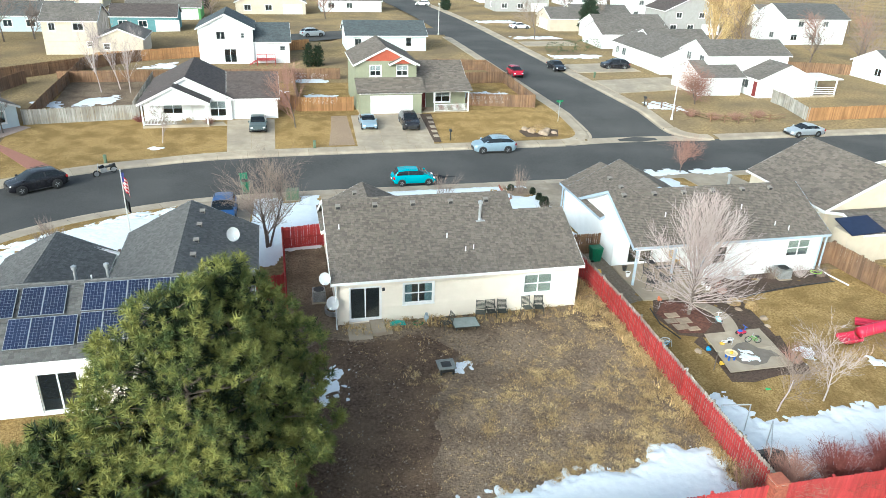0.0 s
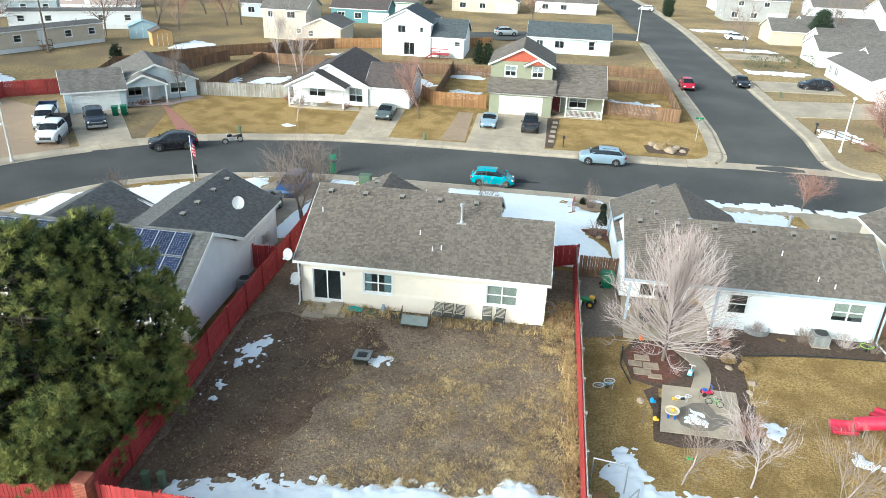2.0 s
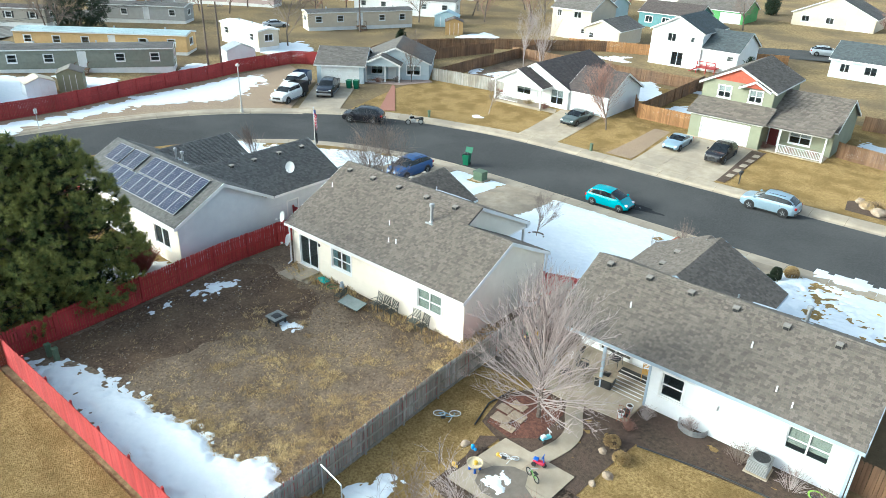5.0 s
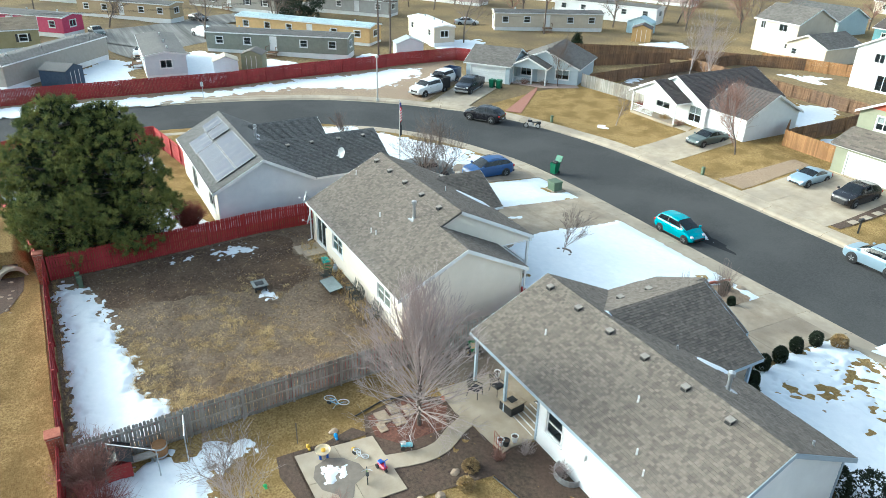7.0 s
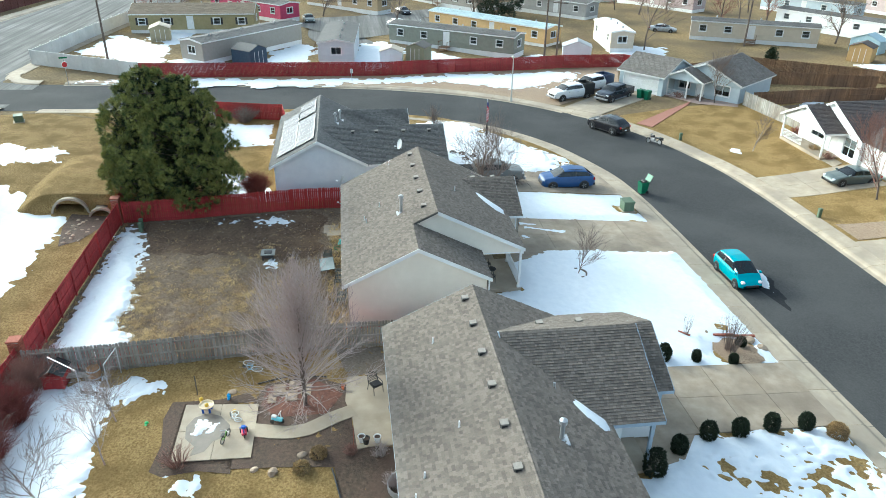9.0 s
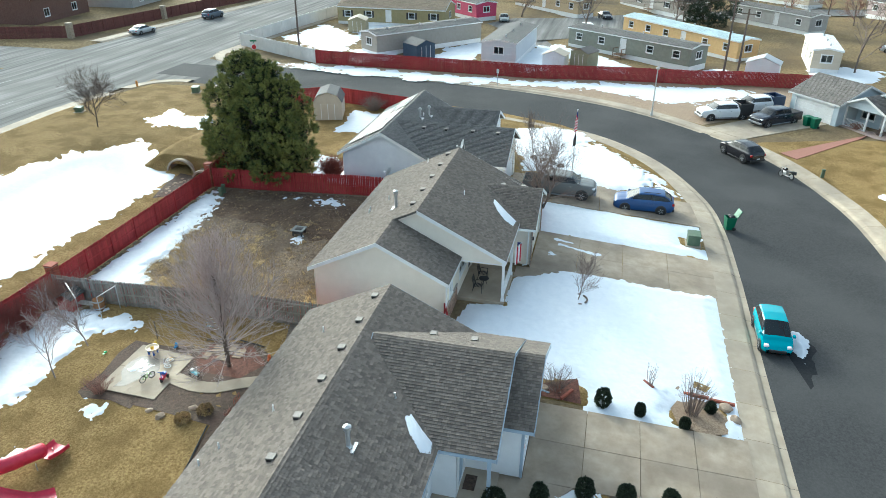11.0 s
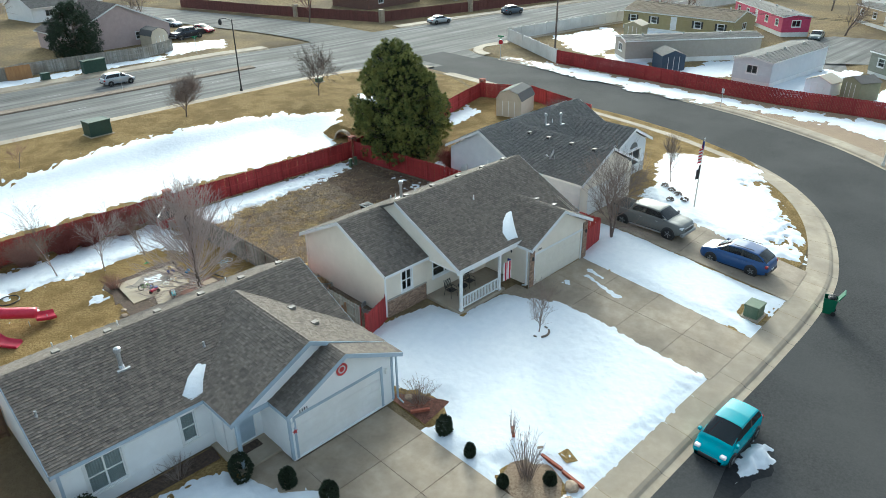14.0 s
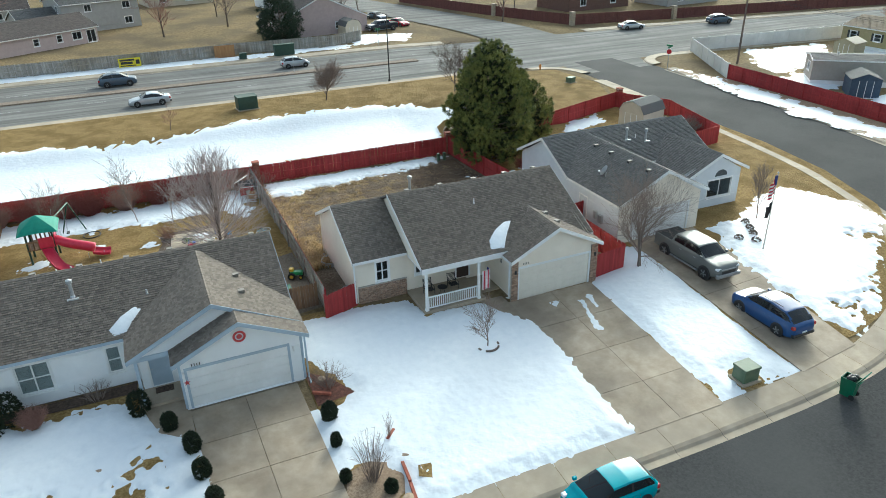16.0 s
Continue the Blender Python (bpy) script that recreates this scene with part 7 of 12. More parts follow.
shrub("burning_bush", "dense dark red shrub at the house corner", -3.9, 27.2, 1.55, 2.2, 700, 54, M_TWIGD)
shrub("burning_bush", "dense brown-red shrub inside the red fence", -24.2, 24.0, 1.8, 1.8, 300, 55, M_TWIGB)
for i in range(17):
    x = 19.8 + i * 2.25 + (i % 3) * 0.3
    shrub("hedge_bush", "dense dark red leafless shrub along the fence", x, 18.6, 1.6, 2.2, 520, 60 + i, M_TWIGD if i % 4 else M_TWIGR, "hedge along the fence")
for i, (x, y, r, h) in enumerate(((28.9, 36.0, 0.5, 1.0), (31.4, 35.7, 0.8, 1.1), (33.6, 35.6, 0.9, 1.0), (35.0, 35.4, 0.7, 0.9), (27.0, 35.6, 0.5, 0.9))):
    shrub("bed_bush", "leafless tan shrub in the mulch bed", x, y, r, h, 70, 80 + i, M_TWIGB if i % 2 else M_TWIG, "shrubs by the wall")
for i, (x, y, r, h) in enumerate(((29.3, 47.2, 0.48, 1.25), (28.1, 48.9, 0.33, 0.9), (27.3, 50.7, 0.36, 0.95), (27.1, 52.4, 0.36, 0.9), (26.8, 54.2, 0.33, 0.9), (26.8, 56.0, 0.33, 0.85), (34.9, 45.5, 0.6, 1.6), (35.8, 46.2, 0.8, 1.7), (21.1, 51.2, 0.36, 0.95), (21.3, 53.0, 0.20, 0.7), (21.5, 55.1, 0.2, 0.55), (19.9, 56.4, 0.24, 0.55))):
    evergreen_ball("dark green clipped evergreen shrub in the snow", x, y, r, h, 90 + i)
evergreen_ball("straw-coloured ornamental grass mound", 27.5, 57.2, 0.45, 0.75, 110, M_STRAW, "", "grass")
shrub("front_shrub", "round brown leafless shrub in the snow", 33.9, 46.2, 0.8, 1.15, 420, 111, M_TWIGR)
shrub("weeping_bush", "small weeping leafless tree by the porch", 31.2, 45.3, 0.9, 1.2, 50, 112, M_TWIGB)
for i, (x, y) in enumerate(((51, 78.6), (53.5, 77.2), (56.5, 77.0), (60, 77.6))):
    shrub("corner_bush", "low red-brown shrub at the corner lot", x, y, 1.3, 1.0, 130, 120 + i, M_TWIGR, "corner shrubs")
for i, (x, y) in enumerate(((49.5, 123), (53, 124.5), (56, 125.5), (59, 127))):
    evergreen_ball("round green shrub in a far front yard", x, y, 1.5, 2.0, 130 + i, mat("far_green_%d" % i, (0.05, 0.075, 0.03), (0.09, 0.115, 0.045), 4, 0.8, rand=0.4, island=True) if i == 0 else bpy.data.materials["far_green_0"], "far green shrubs", n=260)
for i, (x, y, m) in enumerate(((-9.7, 80.0, M_STRAW), (-7.4, 79.9, M_TWIGR), (-14.8, 81.2, M_TWIGD), (-13.3, 80.0, M_TWIGB), (17.0, 83.0, M_TWIGR), (19.5, 83.4, M_TWIGR), (21.5, 83.6, M_TWIGR), (29.5, 75.2, M_STRAW), (28.6, 74.5, M_STRAW), (-30.8, 75.5, M_TWIGR), (-29.0, 77.3, M_TWIGB))):
    shrub("yard_bush", "winter-brown shrub in a front bed", x, y, 0.8, 0.9, 110, 140 + i, m, "front bed shrubs")
# grasses
rg = random.Random(5)


def vn1(x, y):
    return float(fractal(np.array([x]), np.array([y]), 31)[0]) * 1.6


spots, big = [], []
while len(spots) < 3000:
    x, y = rg.uniform(0.2, 18.4), rg.uniform(21.2 - 0.12 * rg.random() * 10, 34.0)
    dens = 0.16 + 0.95 * min(1, max(0, (x - 5.5) / 7)) * max(0, vn1(x * 0.55, y * 0.55) + 0.35) * (1 if y < 31 else 0.35)
    dens += 0.9 * (15.5 < x < 18.6 and y > 30.5)
    if rg.random() < dens:
        spots.append((x, y, rg.uniform(0.5, 1.0) + 0.7 * rg.random() ** 4))
while len(big) < 2300:
    x, y = rg.uniform(1.0, 18.3), rg.uniform(19.8, 33.0)
    dens = min(1, max(0.03, (x - 5.0) / 6)) * max(0.03, vn1(x * 0.6 + 7, y * 0.6) + 0.45) * (1 if y < 30.5 else 0.3)
    dens += 0.7 * (16.8 < x) + 0.4 * (y < 22.5 and x > 8)
    if rg.random() < dens:
        for k in range(rg.randint(4, 11)):
            big.append((min(18.4, x + rg.gauss(0, 0.2)), y + rg.gauss(0, 0.2), rg.uniform(0.6, 1.1)))
tufts("yard_weeds", "dry straw-coloured weeds over the dirt backyard", spots, 6, M_STRAW, (0.03, 0.10), 6, 0.012)
tufts("weed_clumps", "pale straw clumps of dead weeds on the dirt", big, 16, M_STRAW, (0.08, 0.22), 15, 0.012, 0.10, 0.6)
clods = Shape()
for i in range(5200):
    x, y = rg.uniform(0.3, 18.4), rg.uniform(18.2, 34.2)
    if rg.random() > 0.35 + 0.5 * vn1(x * 0.4 + 3, y * 0.4):
        continue
    r, z, a = rg.uniform(0.02, 0.075), g(x, y) + 0.07, rg.uniform(0, 6)
    c, q = math.cos(a) * r, math.sin(a) * r
    k = rg.uniform(0.5, 1.0)
    clods.add([(x + c, y + q, z), (x - q * k, y + c * k, z - 0.01), (x - c, y - q, z), (x + q * k, y - c * k, z + 0.01), (x + c * 0.2, y + q * 0.3, z + r * 0.8), (x, y, z - 0.05)],
              [(0, 1, 4), (1, 2, 4), (2, 3, 4), (3, 0, 4), (1, 0, 5), (2, 1, 5), (3, 2, 5), (0, 3, 5)])
tagged(clods.make("soil_clods", M_CLOD), "clods of dry soil and pebbles over the backyard", "soil", kind="stuff")
spots = [(rg.uniform(2.7, 18.5), rg.uniform(33.2, 34.4), rg.uniform(0.6, 1.3)) for i in range(260)] + [(rg.uniform(16.9, 18.5), rg.uniform(33, 37), rg.uniform(0.8, 1.8)) for i in range(240)]
tufts("wall_weeds", "dry weeds along the wall's foot", spots, 7, M_STRAW)
spots = [(rg.uniform(0.1, 18.4), 17.95 + abs(rg.gauss(0, 0.15)), rg.uniform(0.4, 0.9)) for i in range(90)] + [(18.45 - abs(rg.gauss(0, 0.2)), rg.uniform(18, 33), rg.uniform(0.7, 1.8)) for i in range(350)]
tufts("fence_weeds", "dry weeds along the fences", spots, 8, M_STRAW)

# ---- other houses ----
def lot_house(label, x, y, yaw, blocks, wallm, roofm, trim, win=(), doors=(), garages=(), name="house", z=None, extra=None):
    """A house of gabled blocks in its own axes: each block (x0, x1, y0, y1, z0, eave, ridge axis, pitch)."""
    e = thing(name, label, "house", pose(x, y, g(x, y) + 0.02 if z is None else z, 0, 0, yaw))
    for i, (x0, x1, y0, y1, z0, ez, ax, pitch) in enumerate(blocks):
        o = 0.35
        fd = Shape().box(x0 + 0.03, y0 + 0.03, z0 - 0.6, x1 - 0.03, y1 - 0.03, z0 + 0.04)
        put(fd, "foundation", M_CONC, e)
        if ax == "x":
            r, zr = (y0 + y1) / 2, ez + (y1 - y0) / 2 * pitch
            ga, gb = None, (r, zr - 0.05)
        else:
            r, zr = (x0 + x1) / 2, ez + (x1 - x0) / 2 * pitch
            ga, gb = (r, zr - 0.05), None
        lap = 0.3
        near = [w for w in win if w[0] == i]
        dd = [w for w in list(doors) + list(garages) if w[0] == i]

        def ops(side):
            return [w[2:6] for w in near + dd if w[1] == side]
        wall(e, "x", y0, -1, x0, x1, z0, ez - 0.02, wallm, ops("s"), ga, lap)
        wall(e, "x", y1, 1, x0, x1, z0, ez - 0.02, wallm, ops("n"), ga, lap)
        wall(e, "y", x0, -1, y0, y1, z0, ez - 0.02, wallm, ops("w"), gb, lap)
        wall(e, "y", x1, 1, y0, y1, z0, ez - 0.02, wallm, ops("e"), gb, lap)
        dz = o * pitch
        if ax == "x":
            gable_roof(e, "x", r, x0 - 0.3, x1 + 0.3, y0 - o, ez - dz, y1 + o, ez - dz, zr, roofm, trim, expo=0.19, wide=(0.2, 0.5))
        else:
            gable_roof(e, "y", r, y0 - 0.3, y1 + 0.3, x0 - o, ez - dz, x1 + o, ez - dz, zr, roofm, trim, expo=0.19, wide=(0.2, 0.5))
        pl = {"s": ("x", y0, -1), "n": ("x", y1, 1), "w": ("y", x0, -1), "e": ("y", x1, 1)}
        for w in near:
            a, p, out = pl[w[1]]
            window(e, a, p, out, *w[2:6], None, w[6] if len(w) > 6 else "v", glass=M_GLASS, curtain=(M_TRIM, [(w[2] + 0.06, w[3] - 0.06, w[4] + 0.45 * (w[5] - w[4]), w[5] - 0.06)]) if 60 < y < 90 and x < 40 else None)
        for w in doors:
            if w[0] == i:
                a, p, out = pl[w[1]]
                entry_door(e, a, p, out, *w[2:6], w[6] if len(w) > 6 else M_TRIM, M_TRIM)
        for w in garages:
            if w[0] == i:
                a, p, out = pl[w[1]]
                garage_door(e, a, p, out, *w[2:6], M_TRIM, M_TRIM)
    return e


def shed_porch(e, x0, x1, y0, y1, zb, zt, roofm, posts, trim=None):
    """A porch: slab, posts, beam, railing and a lean-to roof, in the house's axes."""
    trim = trim or M_TRIM
    put(Shape().box(x0, y0, -0.4, x1, y1, 0.14), "porch_slab", M_CONC, e)
    put(Shape().box(x0, y0, zb - 0.3, x1, y0 + 0.15, zb - 0.02), "porch_beam", trim, e)
    s = Shape().add([(x0 - 0.3, y0 - 0.35, zb), (x1 + 0.3, y0 - 0.35, zb), (x1 + 0.3, y1, zt), (x0 - 0.3, y1, zt), (x0 - 0.3, y0 - 0.35, zb - 0.12), (x1 + 0.3, y0 - 0.35, zb - 0.12), (x1 + 0.3, y1, zt - 0.12), (x0 - 0.3, y1, zt - 0.12)],
                    [(0, 1, 2, 3), (7, 6, 5, 4), (0, 4, 5, 1), (1, 5, 6, 2), (3, 7, 4, 0)])
    r = put(s, "porch_roof", M_ROOFEDGE, e)
    sh = Shape()
    a, b = Vector((x0 - 0.3, y0 - 0.35, zb)), Vector((x0 - 0.3, y1, zt))
    v = (b - a).normalized()
    u = Vector((1, 0, 0))
    shingle_slope(sh, a + Vector((0, 0, 0.01)), u, v, u.cross(v), x1 - x0 + 0.6, (b - a).length, 0.24, 0.4, 0.9)
    put(sh, "shingles", roofm, r, kind="stuff")
    for px in posts:
        put(Shape().box(px - 0.07, y0 + 0.01, 0.14, px + 0.07, y0 + 0.15, zb - 0.3), "porch_post", trim, e)


def railing(e, a, b, z0=0.14, h=0.85, m=None, step=0.14):
    m = m or M_TRIM
    (x0, y0), (x1, y1) = a, b
    s = Shape().path([(x0, y0, z0 + h), (x1, y1, z0 + h)], 0.035, 4).path([(x0, y0, z0 + 0.1), (x1, y1, z0 + 0.1)], 0.03, 4)
    r = put(s, "porch_railing", m, e)
    n = max(2, int(math.dist(a, b) / step))
    for i in range(n + 1):
        x, y = x0 + (x1 - x0) * i / n, y0 + (y1 - y0) * i / n
        put(Shape().box(x - 0.018, y - 0.018, z0 + 0.1, x + 0.018, y + 0.018, z0 + h), "baluster", m, r)


M_SAGE = mat("sage_siding", (0.24, 0.245, 0.165), (0.28, 0.285, 0.195), 1.5, 0.7, c3=(0.21, 0.215, 0.145), scale3=0.4, amt3=0.3)
M_PBLUE = mat("pale_blue_siding", (0.46, 0.53, 0.57), (0.53, 0.60, 0.63), 1.5, 0.7, c3=(0.42, 0.48, 0.52), scale3=0.4, amt3=0.3)
M_AQUA = mat("aqua_siding", (0.55, 0.64, 0.64), (0.62, 0.70, 0.70), 1.5, 0.7)
M_RUST = mat("rust_red_shakes", (0.34, 0.07, 0.04), (0.45, 0.11, 0.06), 4, 0.8)
M_TANS = mat("tan_siding", (0.55, 0.47, 0.36), (0.62, 0.54, 0.42), 1.5, 0.7, c3=(0.48, 0.41, 0.31), scale3=0.4, amt3=0.3)
M_GREYS = mat("grey_siding", (0.34, 0.33, 0.31), (0.40, 0.39, 0.37), 1.5, 0.7)
M_PINKS = mat("dusty_pink_siding", (0.46, 0.36, 0.34), (0.53, 0.42, 0.40), 1.5, 0.7)
M_GREENS = mat("bright_green_siding", (0.10, 0.32, 0.09), (0.14, 0.40, 0.12), 1.5, 0.7)
M_SHINGLE_D = mat("dark_brown_shingle", (0.085, 0.068, 0.062), (0.125, 0.10, 0.092), 9, 0.92, 0.3, 60, (0.10, 0.085, 0.078), 0.5, 0.5, rand=0.2, island=True)
M_SHINGLE_T = mat("taupe_shingle", (0.15, 0.135, 0.12), (0.20, 0.18, 0.16), 9, 0.92, 0.3, 60, (0.13, 0.115, 0.10), 0.5, 0.5, rand=0.2, island=True)
M_REDDOOR = mat("dark_red_door", (0.16, 0.02, 0.02), None, 4, 0.5)

# white house across the street
hb = lot_house("white single-storey house with dark brown roof", -14.2, 81.0, 0,
               [(0, 9.2, 0, 12, 0, 2.6, "y", 0.5), (9.0, 14.2, 0.3, 8.3, 0, 2.6, "x", 0.5)], M_WHITE, M_SHINGLE_D, M_TRIM,
               [(0, "s", 2.0, 4.0, 0.9, 2.1), (0, "s", 6.9, 8.6, 0.5, 2.2, "x")], [(0, "s", 5.0, 5.9, 0.1, 2.15)], [(1, "s", 9.2, 13.7, 0.0, 2.1)])
gable_roof(hb, "y", 3.4, -2.3, 2.0, -0.3, 2.5, 7.1, 2.5, 4.3, M_SHINGLE_D, M_TRIM, expo=0.19, wide=(0.2, 0.5))
wall(hb, "x", -2.0, -1, 0.0, 6.8, 2.3, 2.55, M_WHITE, (), (3.4, 4.2), 0.3)
put(Shape().box(0.0, -2.0, -0.4, 6.8, 0.0, 0.12), "porch_slab", M_CONC, hb)
for x in (0.1, 6.7):
    put(Shape().box(x - 0.07, -2.0, 0.12, x + 0.07, -1.86, 2.4), "porch_post", M_TRIM, hb)
railing(hb, (0.2, -1.9), (3.4, -1.9))
# green two-storey house
hc = lot_house("sage green two-storey house with rust-red gable", 9.3, 81.8, 0,
               [(0, 7.3, 2.5, 11.5, 0, 5.6, "y", 0.5), (7.3, 13.6, 2.7, 11.5, 0, 2.9, "x", 0.5)], M_SAGE, M_SHINGLE, M_TRIM,
               [(0, "s", 1.7, 3.0, 4.1, 5.3, "x"), (0, "s", 4.9, 6.2, 4.1, 5.3, "x"), (1, "s", 9.6, 11.6, 0.8, 2.2, "x")], [(1, "s", 7.6, 8.5, 0.1, 2.15, M_REDDOOR)])
wall(hc, "x", 0.0, -1, 0.2, 7.5, 0, 2.6, M_SAGE, [(1.5, 6.3, 0.0, 2.15)], None, 0.3)
wall(hc, "y", 0.2, -1, 0.0, 2.5, 0, 2.9, M_SAGE, (), None, 0.3)
wall(hc, "y", 7.5, 1, 0.0, 2.5, 0, 2.9, M_SAGE, (), None, 0.3)
garage_door(hc, "x", 0.0, -1, 1.5, 6.3, 0, 2.15, M_TRIM, M_TRIM)
shed_porch(hc, 0.1, 7.6, -0.05, 2.5, 2.75, 3.9, M_SHINGLE, ())
shed_porch(hc, 7.6, 13.5, 0.4, 2.75, 2.75, 3.6, M_SHINGLE, (9.2, 13.4))
railing(hc, (9.3, 0.48), (13.4, 0.48))
rg_ = Shape().add([(0.5, 2.43, 5.85), (6.8, 2.43, 5.85), (3.65, 2.43, 7.3)], [(0, 1, 2)])
put(rg_, "gable_panel", M_RUST, hc)
gable_roof(hc, "y", 5.5, 1.8, 4.0, 3.9, 5.55, 7.1, 5.55, 6.35, M_SHINGLE, M_TRIM, expo=0.19, wide=(0.2, 0.5))
rg_ = Shape().add([(4.3, 1.95, 5.6), (6.7, 1.95, 5.6), (5.5, 1.95, 6.2)], [(0, 1, 2)])
put(rg_, "gable_panel", M_RUST, hc)
# pale blue house at the bend
ha = lot_house("pale blue house with porch and brown roof", -36.6, 69.9, 37,
               [(0, 6.2, 0, 7.5, 0, 2.6, "x", 0.42), (5.6, 14.6, 3.0, 12.0, 0, 2.6, "y", 0.42)], M_PBLUE, M_SHINGLE_T, M_TRIM,
               [(1, "s", 11.6, 13.4, 0.9, 2.1), (1, "s", 6.8, 8.3, 0.9, 2.1)], [(1, "s", 9.2, 10.1, 0.1, 2.15)], [(0, "s", 0.7, 5.5, 0, 2.1)])
gable_roof(ha, "y", 8.4, 0.6, 5.0, 5.7, 2.5, 11.1, 2.5, 3.75, M_SHINGLE_T, M_TRIM, expo=0.19, wide=(0.2, 0.5))
wall(ha, "x", 0.95, -1, 6.2, 10.9, 2.3, 2.5, M_PBLUE, (), (8.4, 3.65), 0.3)
put(Shape().box(6.2, 0.9, -0.4, 10.9, 3.0, 0.14), "porch_slab", M_CONC, ha)
for x in (6.35, 8.9, 10.8):
    put(Shape().box(x - 0.08, 0.95, 0.14, x + 0.08, 1.1, 2.4), "porch_post", M_TRIM, ha)
railing(ha, (6.4, 1.03), (8.9, 1.03))
# houses behind
lot_house("white two-storey house with blue-grey roof", -11.0, 115.0, 0, [(0, 8.0, 0, 9, 0, 5.4, "y", 0.5), (8.0, 13.4, 0.3, 9, 0, 3.4, "x", 0.5)], M_WHITE, M_SHINGLE_B, M_TRIM,
          [(0, "s", 2.6, 3.9, 3.6, 4.8), (0, "s", 6.2, 6.8, 3.8, 4.6, "h"), (0, "s", 3.6, 5.4, 0.2, 2.2), (1, "s", 11.9, 12.8, 1.9, 2.6, "h")], [(1, "s", 8.7, 10.4, 0.9, 2.8)])
dk = site("red_deck", "red-stained wooden deck with steps behind the house", "deck", -1.5, 113.8, 0.2)
put(Shape().box(-2.6, 113.2, 0.9, 0.2, 115.0, 1.0), "deck_floor", M_REDFENCE, dk)
for x in (-2.6, -1.2, 0.1):
    put(Shape().box(x, 113.2, 0.1, x + 0.1, 113.3, 1.9), "deck_post", M_REDFENCE, dk)
put(Shape().box(-2.6, 113.2, 1.8, 0.2, 113.3, 1.9).box(-2.6, 113.2, 1.4, 0.2, 113.28, 1.47), "deck_rail", M_REDFENCE, dk)
for i in range(5):
    put(Shape().box(-2.9 - i * 0.28, 113.3, 0.75 - i * 0.17, -2.6 - i * 0.28, 114.5, 0.8 - i * 0.17), "step", M_REDFENCE, dk)
lot_house("pale aqua house with blue-grey roof", 12.4, 125.8, 0, [(0, 14.0, 0, 8.5, 0, 2.8, "x", 0.45)], M_AQUA, M_SHINGLE_B, M_TRIM, [(0, "s", 4.6, 6.2, 0.9, 2.1), (0, "s", 10.4, 11.4, 0.8, 2.3, "h"), (0, "s", 1.4, 2.6, 0.9, 2.1)])
lot_house("beige two-storey house with attached garage", -35.0, 122.6, 0, [(0, 8, 2, 11, 0, 5.3, "x", 0.45), (8, 14.8, 0, 8.5, 0, 2.9, "y", 0.42)], M_TANS, M_SHINGLE_T, M_TRIM,
          [(0, "s", 1.0, 1.9, 3.7, 4.8), (0, "s", 4.5, 6.0, 3.7, 4.8), (1, "s", 9.0, 9.9, 1.1, 2.0, "h"), (0, "s", 6.2, 7.0, 1.2, 2.0, "h")])
for lab, x, y, w, d, eh, ax, wm, rm, two in (
        ("bright green house beyond the back street", -30, 168, 15, 9, 2.8, "x", M_GREENS, M_SHINGLE_T, 0), ("tan brick-fronted house with garage", -8, 178, 16, 10, 2.8, "y", M_TANS, M_SHINGLE_T, 0),
        ("white house with garage beyond the back street", 12, 184, 15, 10, 2.8, "x", M_WHITE, M_SHINGLE_T, 0), ("grey two-storey house far up the street", 58, 188, 15, 10, 5.3, "x", M_GREYS, M_SHINGLE_G, 1),
        ("white house with hedges far up the street", 60, 210, 15, 10, 2.8, "y", M_WHITE, M_SHINGLE_G, 0), ("pale house far beyond the street", 8, 232, 16, 10, 2.8, "x", M_TANS, M_SHINGLE_T, 0),
        ("white two-storey house in the far rows", 88, 172, 16, 10, 5.3, "x", M_WHITE, M_SHINGLE_T, 1), ("white two-storey house behind poplars", 104, 132, 15, 11, 5.3, "x", M_WHITE, M_SHINGLE_G, 1),
        ("small white house behind a dark fence", 94, 92, 12, 9, 2.8, "x", M_WHITE, M_SHINGLE_G, 0), ("beige house in the far rows", 118, 158, 15, 10, 2.8, "x", M_TANS, M_SHINGLE_T, 0),
        ("grey house in the far rows", 84, 146, 14, 9, 5.2, "y", M_GREYS, M_SHINGLE_D, 1), ("white house in the far rows", 84, 205, 14, 9, 2.8, "x", M_WHITE, M_SHINGLE_T, 0),
        ("beige house in the far rows", -55, 190, 16, 10, 2.8, "x", M_TANS, M_SHINGLE_D, 0), ("blue house among far trees", -50, 150, 13, 9, 3.0, "x", M_PBLUE, M_SHINGLE_G, 0), ("teal house among far trees", -30, 150, 12, 8, 3.0, "x", mat("teal_siding", (0.10, 0.24, 0.26), (0.14, 0.30, 0.32), 2, 0.7), M_SHINGLE_D, 0)):
    ws = [(0, "s", w * f, w * f + 1.5, 0.9, 2.1) for f in (0.12, 0.42)] + ([(0, "s", w * f, w * f + 1.3, 3.6, 4.7) for f in (0.2, 0.6)] if two else []) + [(0, "w", d * 0.3, d * 0.3 + 1.3, 0.9, 2.1)]
    lot_house(lab, x, y, 0, [(0, w, 0, d, 0, eh, ax, 0.45)], wm, rm, M_TRIM, ws, (), [(0, "s", w * 0.68, w * 0.68 + 4.2, 0, 2.1)])
